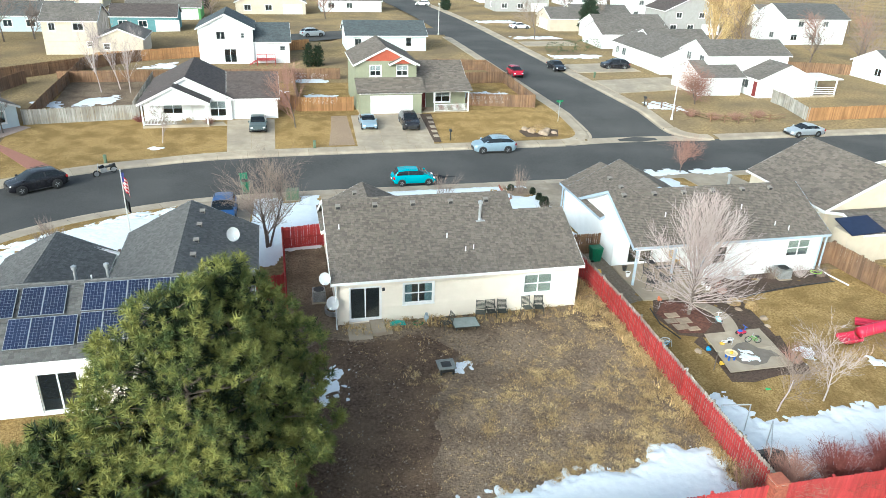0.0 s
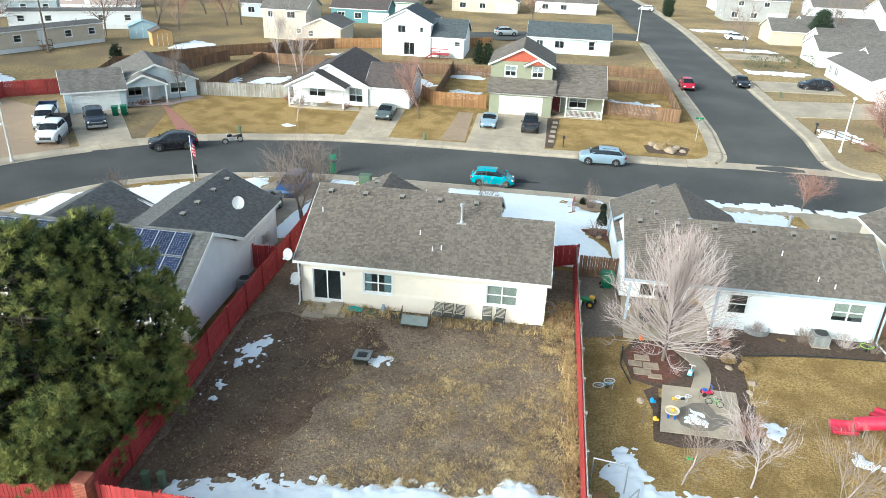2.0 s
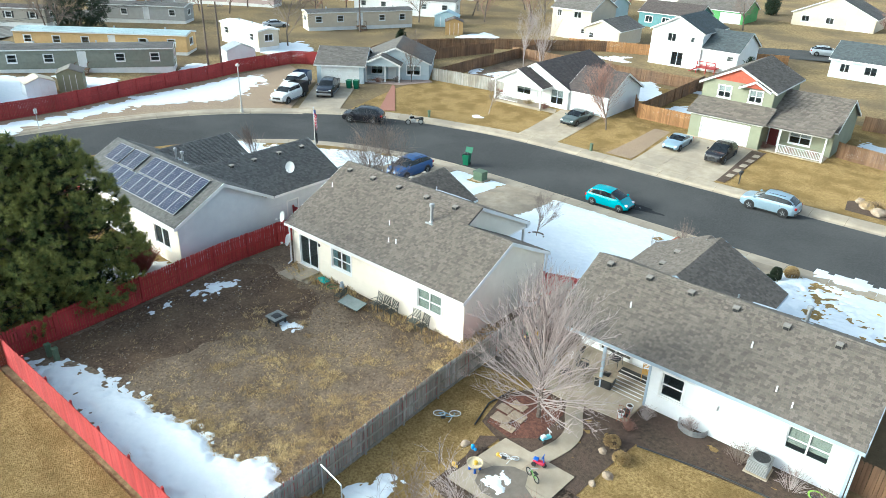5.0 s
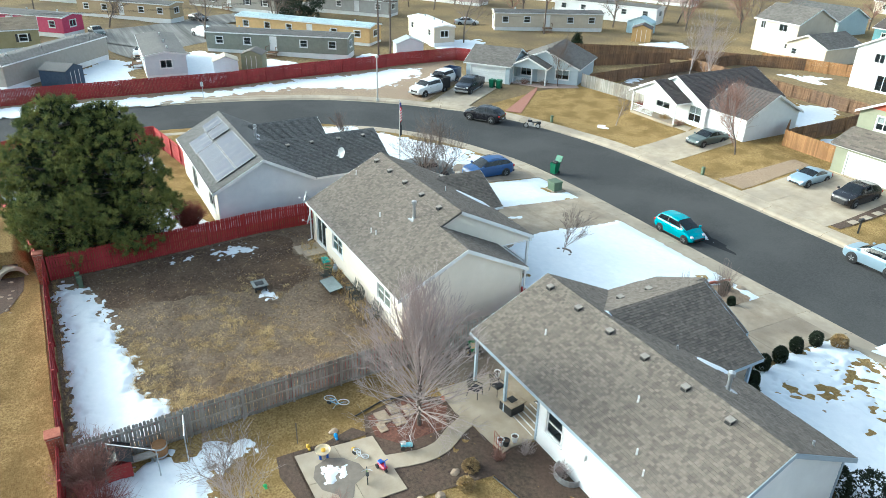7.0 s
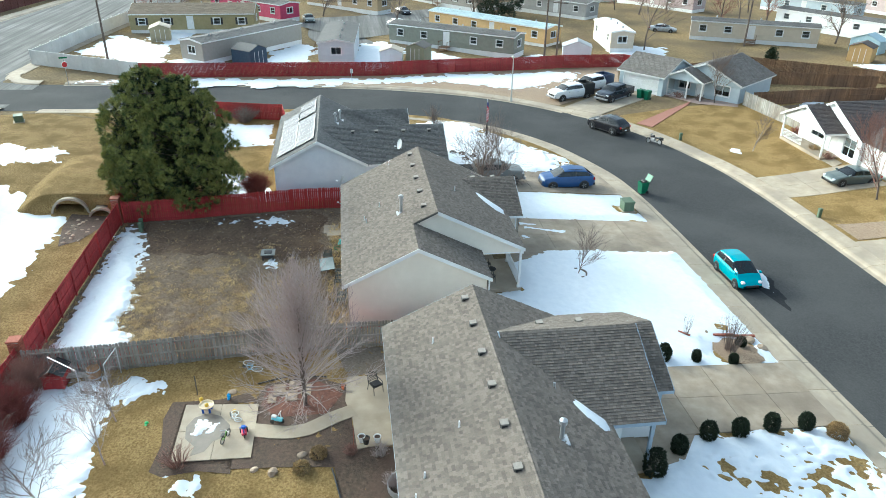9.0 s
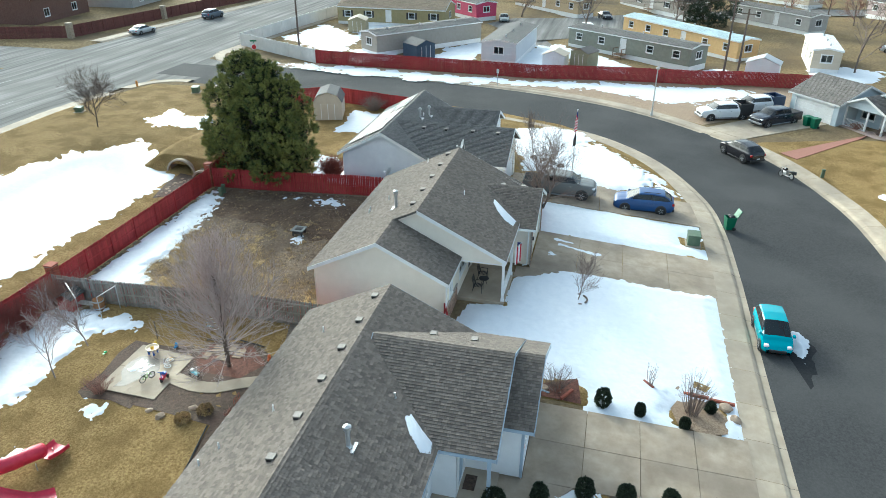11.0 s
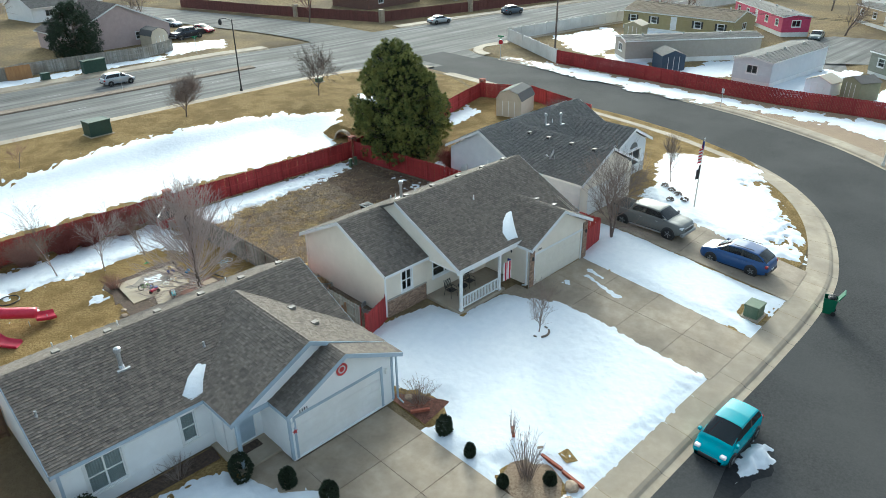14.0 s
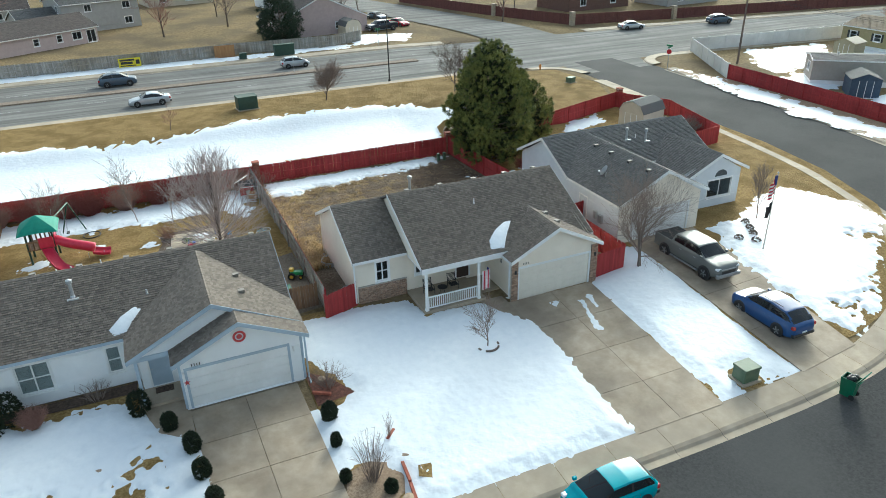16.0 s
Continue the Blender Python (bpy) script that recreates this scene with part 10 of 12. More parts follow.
put(Shape().lathe([(0.16, z), (0.16, z + 0.08), (0.11, z + 0.1), (0.11, z + 0.55), (0.14, z + 0.58), (0.1, z + 0.7), (0.03, z + 0.76)], -25.4, -7.0, 12), "barrel", mat("hydrant_paint", (0.55, 0.22, 0.03), None, 4, 0.5), hy)
put(Shape().tube((-25.62, -7.0, z + 0.45), (-25.18, -7.0, z + 0.45), 0.06, 0.06, 8), "outlet", bpy.data.materials["hydrant_paint"], hy)


def wheelie_bin(x, y, yaw, open_lid=True, label="green wheeled rubbish bin with open lid"):
    e = thing("rubbish_bin", label, "bin", pose(x, y, g(x, y) - 0.05, 0, 0, yaw))
    m = bpy.data.materials.get("bin_green") or mat("bin_green", (0.005, 0.11, 0.055), (0.01, 0.14, 0.07), 4, 0.45, coords="Object")
    b = [(-0.26, -0.30), (0.26, -0.30), (0.26, 0.28), (-0.26, 0.28)]
    t = [(-0.33, -0.40), (0.33, -0.40), (0.33, 0.36), (-0.33, 0.36)]
    s = Shape().add([(x_, y_, 0.06) for x_, y_ in b] + [(x_, y_, 1.08) for x_, y_ in t] + [(x_ * 0.93, y_ * 0.93, 1.08) for x_, y_ in t] + [(x_ * 0.93, y_ * 0.93, 0.8) for x_, y_ in t],
                    [(3, 2, 1, 0)] + [(i, (i + 1) % 4, 4 + (i + 1) % 4, 4 + i) for i in range(4)] + [(4 + i, 4 + (i + 1) % 4, 8 + (i + 1) % 4, 8 + i) for i in range(4)] + [(8 + i, 8 + (i + 1) % 4, 12 + (i + 1) % 4, 12 + i) for i in range(4)] + [(12, 13, 14, 15)])
    put(s, "body", m, e)
    if open_lid:
        put(Shape().add([(-0.35, 0.36, 1.1), (0.35, 0.36, 1.1), (0.35, 0.62, 1.62), (-0.35, 0.62, 1.62), (-0.35, 0.41, 1.08), (0.35, 0.41, 1.08), (0.35, 0.67, 1.60), (-0.35, 0.67, 1.60)], [(0, 1, 2, 3), (7, 6, 5, 4), (0, 4, 5, 1), (1, 5, 6, 2), (2, 6, 7, 3), (3, 7, 4, 0)]), "lid", m, e)
        for i in range(4):
            put(Shape().lathe([(0.02, 0.95), (0.14, 1.0), (0.17, 1.12), (0.10, 1.2), (0.02, 1.23)], -0.17 + 0.11 * i, 0.1 - 0.14 * (i % 2), 8), "bag", M_BLACK, e)
    else:
        put(Shape().cbox(-0.36, -0.43, 1.08, 0.36, 0.42, 1.16, 0.03), "lid", m, e)
    put(Shape().path([(-0.3, 0.44, 1.0), (0.3, 0.44, 1.0)], 0.025), "handle", m, e)
    for sx in (-0.3, 0.3):
        put(Shape().tube((sx - 0.03, 0.28, 0.14), (sx + 0.03, 0.28, 0.14), 0.14, 0.14, 12), "wheel", M_RUBBER, e)


wheelie_bin(-3.15, 59.85, 15)
wheelie_bin(-31.4, 70.8, 30, False, "green wheeled rubbish bin with closed lid")
wheelie_bin(-30.7, 71.4, 30, False, "green wheeled rubbish bin with closed lid")


def flagpole(x, y, h):
    z = g(x, y)
    e = site("flagpole", "tall pale flagpole with two hanging flags", "flagpole", x, y, z)
    put(Shape().tube((x, y, z - 0.1), (x, y, z + h), 0.05, 0.03, 10), "pole", M_POLEW, e)
    put(Shape().lathe([(0.02, z + h), (0.07, z + h + 0.06), (0.02, z + h + 0.13)], x, y, 10), "finial", M_STEEL, e)

    def cloth(z0, w, hh, drop, rows):
        """Hanging cloth in folds, row by row in its own colours."""
        for r0, r1, m, nm in rows:
            s = Shape()
            n = 10
            for i in range(n):
                for k0, k1 in ((i / n, (i + 1) / n),):
                    def q(k, v):
                        return (x + 0.05 + w * k * 0.55, y + 0.09 * math.sin(k * 11) * (0.4 + k), z0 - hh * v - drop * k)
                    s.quad(q(k0, r0), q(k1, r0), q(k1, r1), q(k0, r1))
                    a = [Vector(p) + Vector((0, 0.008, 0)) for p in (q(k0, r0), q(k0, r1), q(k1, r1), q(k1, r0))]
                    s.quad(*a)
            put(s, nm, m, e)
    red, white, blue = mat("flag_red", (0.42, 0.02, 0.04), None, 4, 0.8), mat("flag_white", (0.72, 0.70, 0.68), None, 4, 0.8), mat("flag_blue", (0.02, 0.03, 0.14), None, 4, 0.8)
    cloth(z + h - 0.15, 0.6, 1.1, 0.6, [(i / 9, (i + 1) / 9, red if i % 2 == 0 else white, "flag_stripe") for i in range(9)])
    put(Shape().box(x + 0.04, y - 0.035, z + h - 0.75, x + 0.19, y + 0.07, z + h - 0.12), "flag_canton", blue, e)
    cloth(z + h - 1.85, 0.5, 0.8, 0.5, [(0, 1, M_BLACK, "dark_flag")])


flagpole(-10.3, 47.3, 5.6)
# small flag at the porch post
pfz = site("porch_flag", "small striped flag hanging at the porch post", "flag", 9.8, 45.1, 1.0)
put(Shape().tube((9.95, 45.0, 1.75), (9.6, 45.5, 2.35), 0.015, 0.015, 6), "staff", M_TRIM, pfz)
for i in range(7):
    s = Shape()
    for k in range(5):
        def fq(a, v):
            return (9.62 + 0.06 * a, 45.47 - 0.30 * a / 5 + 0.04 * math.sin(a * 2.2), 2.3 - 1.25 * v - 0.05 * a)
        s.quad(fq(i * 5 / 7, k / 5), fq((i + 1) * 5 / 7, k / 5), fq((i + 1) * 5 / 7, (k + 1) / 5), fq(i * 5 / 7, (k + 1) / 5))
    put(s, "stripe", bpy.data.materials["flag_red"] if i % 2 else bpy.data.materials["flag_white"], pfz)
put(Shape().box(9.6, 45.2, 1.85, 9.66, 45.46, 2.3), "canton", bpy.data.materials["flag_blue"], pfz)


def garden_chair(name, label, x, y, z, yaw, m, group="", cushion=None):
    """A metal armchair with slatted back and seat."""
    e = thing(name, label, "chair", pose(x, y, z, 0, 0, yaw), group)
    for sx in (-0.26, 0.26):
        put(Shape().path([(sx, 0.26, 0), (sx, 0.24, 0.62), (sx, -0.2, 0.64), (sx, -0.24, 0.42)], 0.018), "arm", m, e)
        put(Shape().path([(sx, -0.34, 0), (sx, -0.24, 0.42), (sx, -0.36, 1.02)], 0.018), "back_leg", m, e)
    for i in range(7):
        zz = 0.5 + i * 0.075
        yy = -0.255 - (zz - 0.42) * 0.2
        put(Shape().box(-0.26, yy - 0.01, zz, 0.26, yy + 0.01, zz + 0.035), "back_slat", m, e)
    for i in range(6):
        put(Shape().box(-0.26, -0.22 + i * 0.085, 0.41, 0.26, -0.17 + i * 0.085, 0.43), "seat_slat", m, e)
    if cushion:
        put(Shape().cbox(-0.24, -0.2, 0.43, 0.24, 0.24, 0.51, 0.03), "cushion", cushion, e)
    return e


M_IRON = mat("dark_green_iron", (0.03, 0.035, 0.03), (0.055, 0.06, 0.052), 6, 0.6, coords="Object")
M_IRON2 = mat("worn_grey_iron", (0.085, 0.09, 0.08), (0.13, 0.135, 0.12), 6, 0.6, coords="Object")
for x, y, a, m, l in ((8.5, 33.1, 100, M_IRON, "dark metal patio chair beside the low table"), (10.7, 33.9, 165, M_IRON2, "worn grey metal patio chair by the wall"), (11.35, 33.9, 178, M_IRON, "dark metal patio chair by the wall"), (12.0, 33.85, 172, M_IRON, "dark metal patio chair by the wall"),
                      (13.6, 34.0, 185, M_IRON2, "worn grey metal patio chair by the wall"), (14.3, 33.95, 170, M_IRON, "dark metal patio chair by the wall")):
    garden_chair("patio_chair", l, x, y, g(x, y) + 0.06, a, m, "chairs along the rear wall")
tb_ = thing("glass_table", "tipped glass-topped patio table on the ground", "table", pose(9.55, 33.1, g(9.5, 33.1) + 0.1, 6, 4, 5))
put(Shape().cbox(-0.75, -0.45, 0.28, 0.75, 0.45, 0.31, 0.01), "tabletop", mat("table_glass", (0.22, 0.26, 0.25), (0.28, 0.32, 0.31), 4, 0.15), tb_)
put(Shape().path([(-0.76, -0.46, 0.29), (0.76, -0.46, 0.29), (0.76, 0.46, 0.29), (-0.76, 0.46, 0.29), (-0.76, -0.46, 0.29)], 0.02), "rim", M_IRON, tb_)
for sx in (-0.6, 0.6):
    for sy in (-0.35, 0.35):
        put(Shape().tube((sx, sy, -0.05), (sx, sy, 0.28), 0.018, 0.018, 6), "leg", M_IRON, tb_)
# things by the rear wall
rnd = random.Random(77)
tp = Shape()
n = 9
M_TARP = mat("teal_tarp", (0.02, 0.30, 0.25), (0.04, 0.38, 0.32), 4, 0.5)
X, Y = np.meshgrid(np.linspace(-0.45, 0.45, n), np.linspace(-0.28, 0.28, n))
Z = 0.22 * np.exp(-(X / 0.35) ** 2 - (Y / 0.22) ** 2) + 0.05 * fractal(X * 6, Y * 6, 40) + 0.05
tp.v = [(5.85 + a, 34.05 + b, g(5.85, 34.05) + 0.05 + c) for a, b, c in zip(X.ravel(), Y.ravel(), Z.ravel())]
tp.f = [(j * n + i, j * n + i + 1, (j + 1) * n + i + 1, (j + 1) * n + i) for j in range(n - 1) for i in range(n - 1)]
tagged(tp.make("tarp", M_TARP, smooth=True), "crumpled teal plastic sheet by the wall", "tarp")


def hose(x, y, r, turns, m, label, z=None):
    z = g(x, y) + 0.1 if z is None else z
    s = Shape()
    pts = [(x + r * (1 + 0.08 * math.sin(i * 1.3)) * math.cos(i * 0.35), y + r * (1 + 0.08 * math.cos(i * 1.7)) * math.sin(i * 0.35), z + 0.008 * (i % 18)) for i in range(int(turns * 18))]
    s.path(pts, 0.018, 5)
    return tagged(s.make("garden_hose", m), label, "hose")


hose(7.0, 33.8, 0.28, 4, mat("green_hose", (0.02, 0.16, 0.05), None, 4, 0.5), "coiled green garden hose on the ground")
gt = site("gas_bottle", "pale blue-grey gas bottle by the wall", "gas bottle", 7.55, 34.1, g(7.55, 34.1))
z = g(7.55, 34.1) + 0.06
put(Shape().lathe([(0.12, z), (0.15, z + 0.04), (0.15, z + 0.32), (0.08, z + 0.42), (0.06, z + 0.43)], 7.55, 34.1, 14), "tank", mat("gas_grey", (0.28, 0.33, 0.38), None, 4, 0.5), gt, smooth=True)
put(Shape().lathe([(0.09, z + 0.42), (0.1, z + 0.43), (0.1, z + 0.52), (0.09, z + 0.53)], 7.55, 34.1, 12), "collar", bpy.data.materials["gas_grey"], gt)
# fire pit
fz = g(7.55, 29.15) + 0.06
fp = site("fire_pit", "square black fire pit with a tiled rim", "fire pit", 7.55, 29.15, fz)
for sx in (-0.32, 0.32):
    for sy in (-0.32, 0.32):
        put(Shape().cbox(7.55 + sx - 0.05, 29.15 + sy - 0.05, fz, 7.55 + sx + 0.05, 29.15 + sy + 0.05, fz + 0.42, 0.01), "leg", M_BLACK, fp)
put(Shape().cbox(7.2, 28.8, fz + 0.16, 7.9, 29.5, fz + 0.38, 0.02), "bowl", M_BLACK, fp)
for a, b, c, d in ((-0.46, -0.46, 0.46, -0.26), (-0.46, 0.26, 0.46, 0.46), (-0.46, -0.26, -0.26, 0.26), (0.26, -0.26, 0.46, 0.26)):
    put(Shape().cbox(7.55 + a, 29.15 + b, fz + 0.41, 7.55 + c, 29.15 + d, fz + 0.46, 0.01), "rim_tile", mat("slate_tile", (0.15, 0.16, 0.15), (0.24, 0.25, 0.24), 8, 0.6) if "slate_tile" not in bpy.data.materials else bpy.data.materials["slate_tile"], fp)
put(Shape().lathe([(0.26, fz + 0.42), (0.24, fz + 0.47), (0.02, fz + 0.5)], 7.55, 29.15, 14), "mesh_cover", M_BLACK, fp)


def satellite_dish(x, y, z, aim, label, r=0.36, mount=None):
    e = thing("satellite_dish", label, "satellite dish", pose(x, y, z, 0, 0, aim))
    s = Shape()
    k, rings = 18, 5
    for j in range(rings + 1):
        q = j / rings
        for i in range(k):
            a = 2 * math.pi * i / k
            s.v.append((r * 0.95 * q * math.cos(a), 0.10 * (q * q - 1) + 0.1 - 0.35 * r * q * math.sin(a) * 0.9, r * q * math.sin(a)))
    s.f = [(j * k + i, j * k + (i + 1) % k, (j + 1) * k + (i + 1) % k, (j + 1) * k + i) for j in range(rings) for i in range(k)]
    nb_ = len(s.v)
    s.v += [(a, b - 0.015, c) for a, b, c in s.v]
    s.f += [tuple(nb_ + i for i in reversed(f)) for f in s.f[:rings * k]]
    put(s, "reflector", mat("dish_grey", (0.50, 0.51, 0.51), (0.58, 0.59, 0.59), 4, 0.5) if "dish_grey" not in bpy.data.materials else bpy.data.materials["dish_grey"], e, smooth=True)
    put(Shape().path([(0, 0.0, -r * 0.85), (0, 0.45, -r * 0.35)], 0.018), "feed_arm", M_STEEL, e)
    put(Shape().cbox(-0.06, 0.40, -r * 0.45, 0.06, 0.55, -r * 0.2, 0.02), "receiver", M_TRIM, e)
    m = mount or (0.0, -0.25, -0.35)
    put(Shape().path([(0, -0.02, 0), (0, -0.12, -0.1), m], 0.022), "mast", M_STEEL, e)
    return e


satellite_dish(1.92, 34.3, 3.2, 165, "pale grey satellite dish on the roof's corner", 0.34, (0.3, -0.1, -0.35))
satellite_dish(2.3, 34.3, 1.65, 160, "grey satellite dish on the wall's corner", 0.38, (0.3, -0.2, -0.15))
satellite_dish(-3.0, 38.9, 4.15, 200, "grey satellite dish on the grey house's roof", 0.4, (0, -0.1, -0.55))


def air_conditioner(x, y, label, s_=0.75):
    z = g(x, y) + 0.06
    e = site("air_conditioner", label, "air conditioner", x, y, z)
    put(Shape().cbox(x - s_ / 2 - 0.08, y - s_ / 2 - 0.08, z - 0.05, x + s_ / 2 + 0.08, y + s_ / 2 + 0.08, z + 0.06, 0.02), "pad", M_CONC, e)
    put(Shape().cbox(x - s_ / 2, y - s_ / 2, z + 0.06, x + s_ / 2, y + s_ / 2, z + 0.75, 0.04), "case", mat("ac_case", (0.20, 0.20, 0.19), (0.26, 0.26, 0.25), 6, 0.5) if "ac_case" not in bpy.data.materials else bpy.data.materials["ac_case"], e)
    for i in range(9):
        zz = z + 0.12 + i * 0.065
        put(Shape().box(x - s_ / 2 - 0.008, y - s_ / 2 - 0.008, zz, x + s_ / 2 + 0.008, y + s_ / 2 + 0.008, zz + 0.02), "louvre", M_STEEL, e)
    put(Shape().lathe([(s_ * 0.42, z + 0.75), (s_ * 0.42, z + 0.78), (s_ * 0.36, z + 0.78), (s_ * 0.36, z + 0.755)], x, y, 18), "fan_ring", M_BLACK, e)
    for i in range(6):
        a = i * math.pi / 6
        put(Shape().path([(x - math.cos(a) * s_ * 0.4, y - math.sin(a) * s_ * 0.4, z + 0.785), (x + math.cos(a) * s_ * 0.4, y + math.sin(a) * s_ * 0.4, z + 0.785)], 0.006, 4), "grille_wire", M_BLACK, e)


air_conditioner(-1.35, 35.2, "dark air conditioner beside the grey house")
air_conditioner(1.7, 37.6, "pale air conditioner beside the cream house")
air_conditioner(32.2, 35.7, "pale grey air conditioner by the rear wall", 0.85)


def window_well(x, y, side, label="corrugated steel window well against the wall"):
    z = g(x, y)
    s = Shape()
    k, rings = 22, []
    for r0, zs in ((0.62, (z - 0.3, z + 0.38)), (0.59, (z + 0.38, z - 0.3))):
        for h in zs:
            ring = []
            for i in range(k + 1):
                a, r = math.pi * i / k, r0 + 0.02 * (i % 2)
                if side in ("e", "w"):
                    ring.append((x + (1 if side == "e" else -1) * math.sin(a) * r, y + math.cos(a) * r * 1.1, h))
                else:
                    ring.append((x + math.cos(a) * r * 1.1, y - math.sin(a) * r, h))
            rings.append(ring)
    for p, q in zip(rings, rings[1:]):
        for i in range(k):
            s.quad(p[i], p[i + 1], q[i + 1], q[i])
    e = tagged(s.make("window_well", M_STEEL), label, "window well")
    return e


window_well(16.8, 36.3, "e")
window_well(16.8, 40.9, "e")
window_well(2.55, 36.1, "w")
window_well(29.0, 36.4, "s")
lum = site("lumber_pile", "weathered timber offcuts by the house corner", "lumber", 17.3, 35.0, g(17.3, 35))
for i in range(4):
    put(Shape().obox(17.2 + 0.12 * i, 35.0 + 0.1 * (i % 2), g(17.3, 35) + 0.1 + 0.02 * i, 0.09, 1.0 + 0.2 * i, 0.05, 60 + i * 14), "timber", M_WOOD, lum)
# porch furniture
garden_chair("porch_chair", "black metal porch chair facing the street", 12.6, 43.3, 0.16, 0, M_BLACK, "porch chairs")
garden_chair("porch_chair", "black metal porch chair facing the street", 11.0, 43.3, 0.16, 0, M_BLACK, "porch chairs")
pt2 = site("porch_table", "small round black metal porch table", "table", 11.8, 43.5, 0.16)
put(Shape().lathe([(0.3, 0.62), (0.31, 0.63), (0.31, 0.65), (0.02, 0.66)], 11.8, 43.5, 18), "tabletop", M_BLACK, pt2)
for i in range(3):
    a = i * 2.1
    put(Shape().path([(11.8 + 0.22 * math.cos(a), 43.5 + 0.22 * math.sin(a), 0.16), (11.8 + 0.06 * math.cos(a), 43.5 + 0.06 * math.sin(a), 0.62)], 0.014), "leg", M_BLACK, pt2)
# tree ring in the snow
rgm = site("tree_ring", "half-buried brown edging stones round a small tree", "edging", 11.7, 49.3, g(11.7, 49.3))
for i, a in enumerate((0.35, 1.1, 1.42, 1.74, 2.06, 2.38, 3.0)):
    put(Shape().obox(11.7 + 0.6 * math.cos(a), 49.3 + 0.6 * math.sin(a), g(11.7, 49.3) + 0.19, 0.19, 0.09, 0.1, math.degrees(a) + 90), "edging_stone", M_BARK, rgm)
# the bed by the flagpole: snow-capped flower pots and rocks
for i, (x, y) in enumerate(((-10.8, 46.2), (-11.4, 45.3), (-11.9, 44.5), (-12.4, 43.6), (-10.0, 45.4))):
    evergreen_ball("small frosted reddish plant in the snow", x, y, 0.30, 0.35, 300 + i, M_TWIGB, "flower bed plants", "plant", 60)


# ---- the white house's yard ----
def bicycle(label, x, y, yaw, tilt, m, r=0.25, L=0.5, name="bicycle"):
    """A small bicycle lying or leaning: wheels with spokes, frame, fork, handlebar, saddle."""
    e = thing(name, label, "bicycle", pose(x, y, g(x, y) + 0.15 + (0.05 if tilt else 0), tilt, 0, yaw))
    for px in (-L / 2 - 0.05, L / 2 + 0.1):
        w = Shape()
        for i in range(18):
            a, b = 2 * math.pi * i / 18, 2 * math.pi * (i + 1) / 18
            w.tube((px + r * math.cos(a), 0, r + r * math.sin(a)), (px + r * math.cos(b), 0, r + r * math.sin(b)), 0.022, 0.022, 5, False)
        t = put(w, "wheel", M_TRIM if tilt else M_RUBBER, e)
        sp = Shape()
        for i in range(6):
            a = i * math.pi / 6
            sp.path([(px - r * math.cos(a), 0, r - r * math.sin(a)), (px + r * math.cos(a), 0, r + r * math.sin(a))], 0.004, 3)
        put(sp, "spokes", M_STEEL, t, kind="stuff")
    put(Shape().path([(-L / 2 - 0.05, 0, r), (0, 0, r * 0.9), (L / 2 - 0.05, 0, r * 2.2), (-0.12, 0, r * 2.1), (-L / 2 - 0.05, 0, r)], 0.02).path([(0, 0, r * 0.9), (-0.15, 0, r * 2.4)], 0.02), "frame", m, e)
    put(Shape().path([(L / 2 + 0.1, 0, r), (L / 2 - 0.06, 0, r * 2.5)], 0.02), "fork", m, e)
    put(Shape().path([(L / 2 - 0.2, -0.22, r * 2.75), (L / 2 - 0.06, 0, r * 2.6), (L / 2 - 0.2, 0.22, r * 2.75)], 0.016), "handlebar", M_STEEL, e)
    put(Shape().cbox(-0.27, -0.07, r * 2.4, -0.05, 0.07, r * 2.6, 0.03), "saddle", M_BLACK, e)


bicycle("pale blue child's bicycle lying on the grass", 19.75, 29.6, 40, 78, mat("pale_blue_frame", (0.22, 0.42, 0.55), None, 4, 0.4), 0.27, 0.6)
bicycle("small green and black balance bike on the slab", 25.2, 28.75, 160, 0, mat("lime_frame", (0.12, 0.30, 0.05), None, 4, 0.4), 0.17, 0.38)
bicycle("small white balance bike lying on the slab", 23.7, 29.2, 20, 75, M_TRIM, 0.16, 0.38)
PL = {}


def plastic(name, c):
    if name not in PL:
        PL[name] = mat("plastic_" + name, c, tuple(min(1, v * 1.1) for v in c), 5, 0.4, coords="Object")
    return PL[name]


def scooter_toy(x, y, yaw, body, accent, label, s_=1.0):
    e = thing("ride_on_toy", label, "toy", pose(x, y, g(x, y) + 0.14, 0, 0, yaw))
    put(Shape().cbox(-0.28 * s_, -0.12 * s_, 0.12 * s_, 0.25 * s_, 0.12 * s_, 0.26 * s_, 0.05), "body", body, e)
    put(Shape().cbox(-0.28 * s_, -0.1 * s_, 0.26 * s_, -0.05 * s_, 0.1 * s_, 0.36 * s_, 0.04), "seat", accent, e)
    put(Shape().path([(0.2 * s_, 0, 0.2 * s_), (0.15 * s_, 0, 0.55 * s_)], 0.025).path([(0.13 * s_, -0.17 * s_, 0.55 * s_), (0.13 * s_, 0.17 * s_, 0.55 * s_)], 0.02), "handlebar", accent, e)
    for px, py in ((0.22, 0), (-0.2, 0.15), (-0.2, -0.15)):
        put(Shape().tube((px * s_, (py - 0.03) * s_, 0.11 * s_), (px * s_, (py + 0.03) * s_, 0.11 * s_), 0.11 * s_, 0.11 * s_, 12), "wheel", M_BLACK, e)


scooter_toy(24.4, 31.0, 70, plastic("aqua", (0.20, 0.55, 0.62)), plastic("white", (0.72, 0.72, 0.70)), "pale aqua ride-on scooter on the garden path")
scooter_toy(25.0, 29.55, 10, plastic("red", (0.48, 0.02, 0.06)), plastic("blue", (0.02, 0.10, 0.45)), "red and blue ride-on toy on the slab")
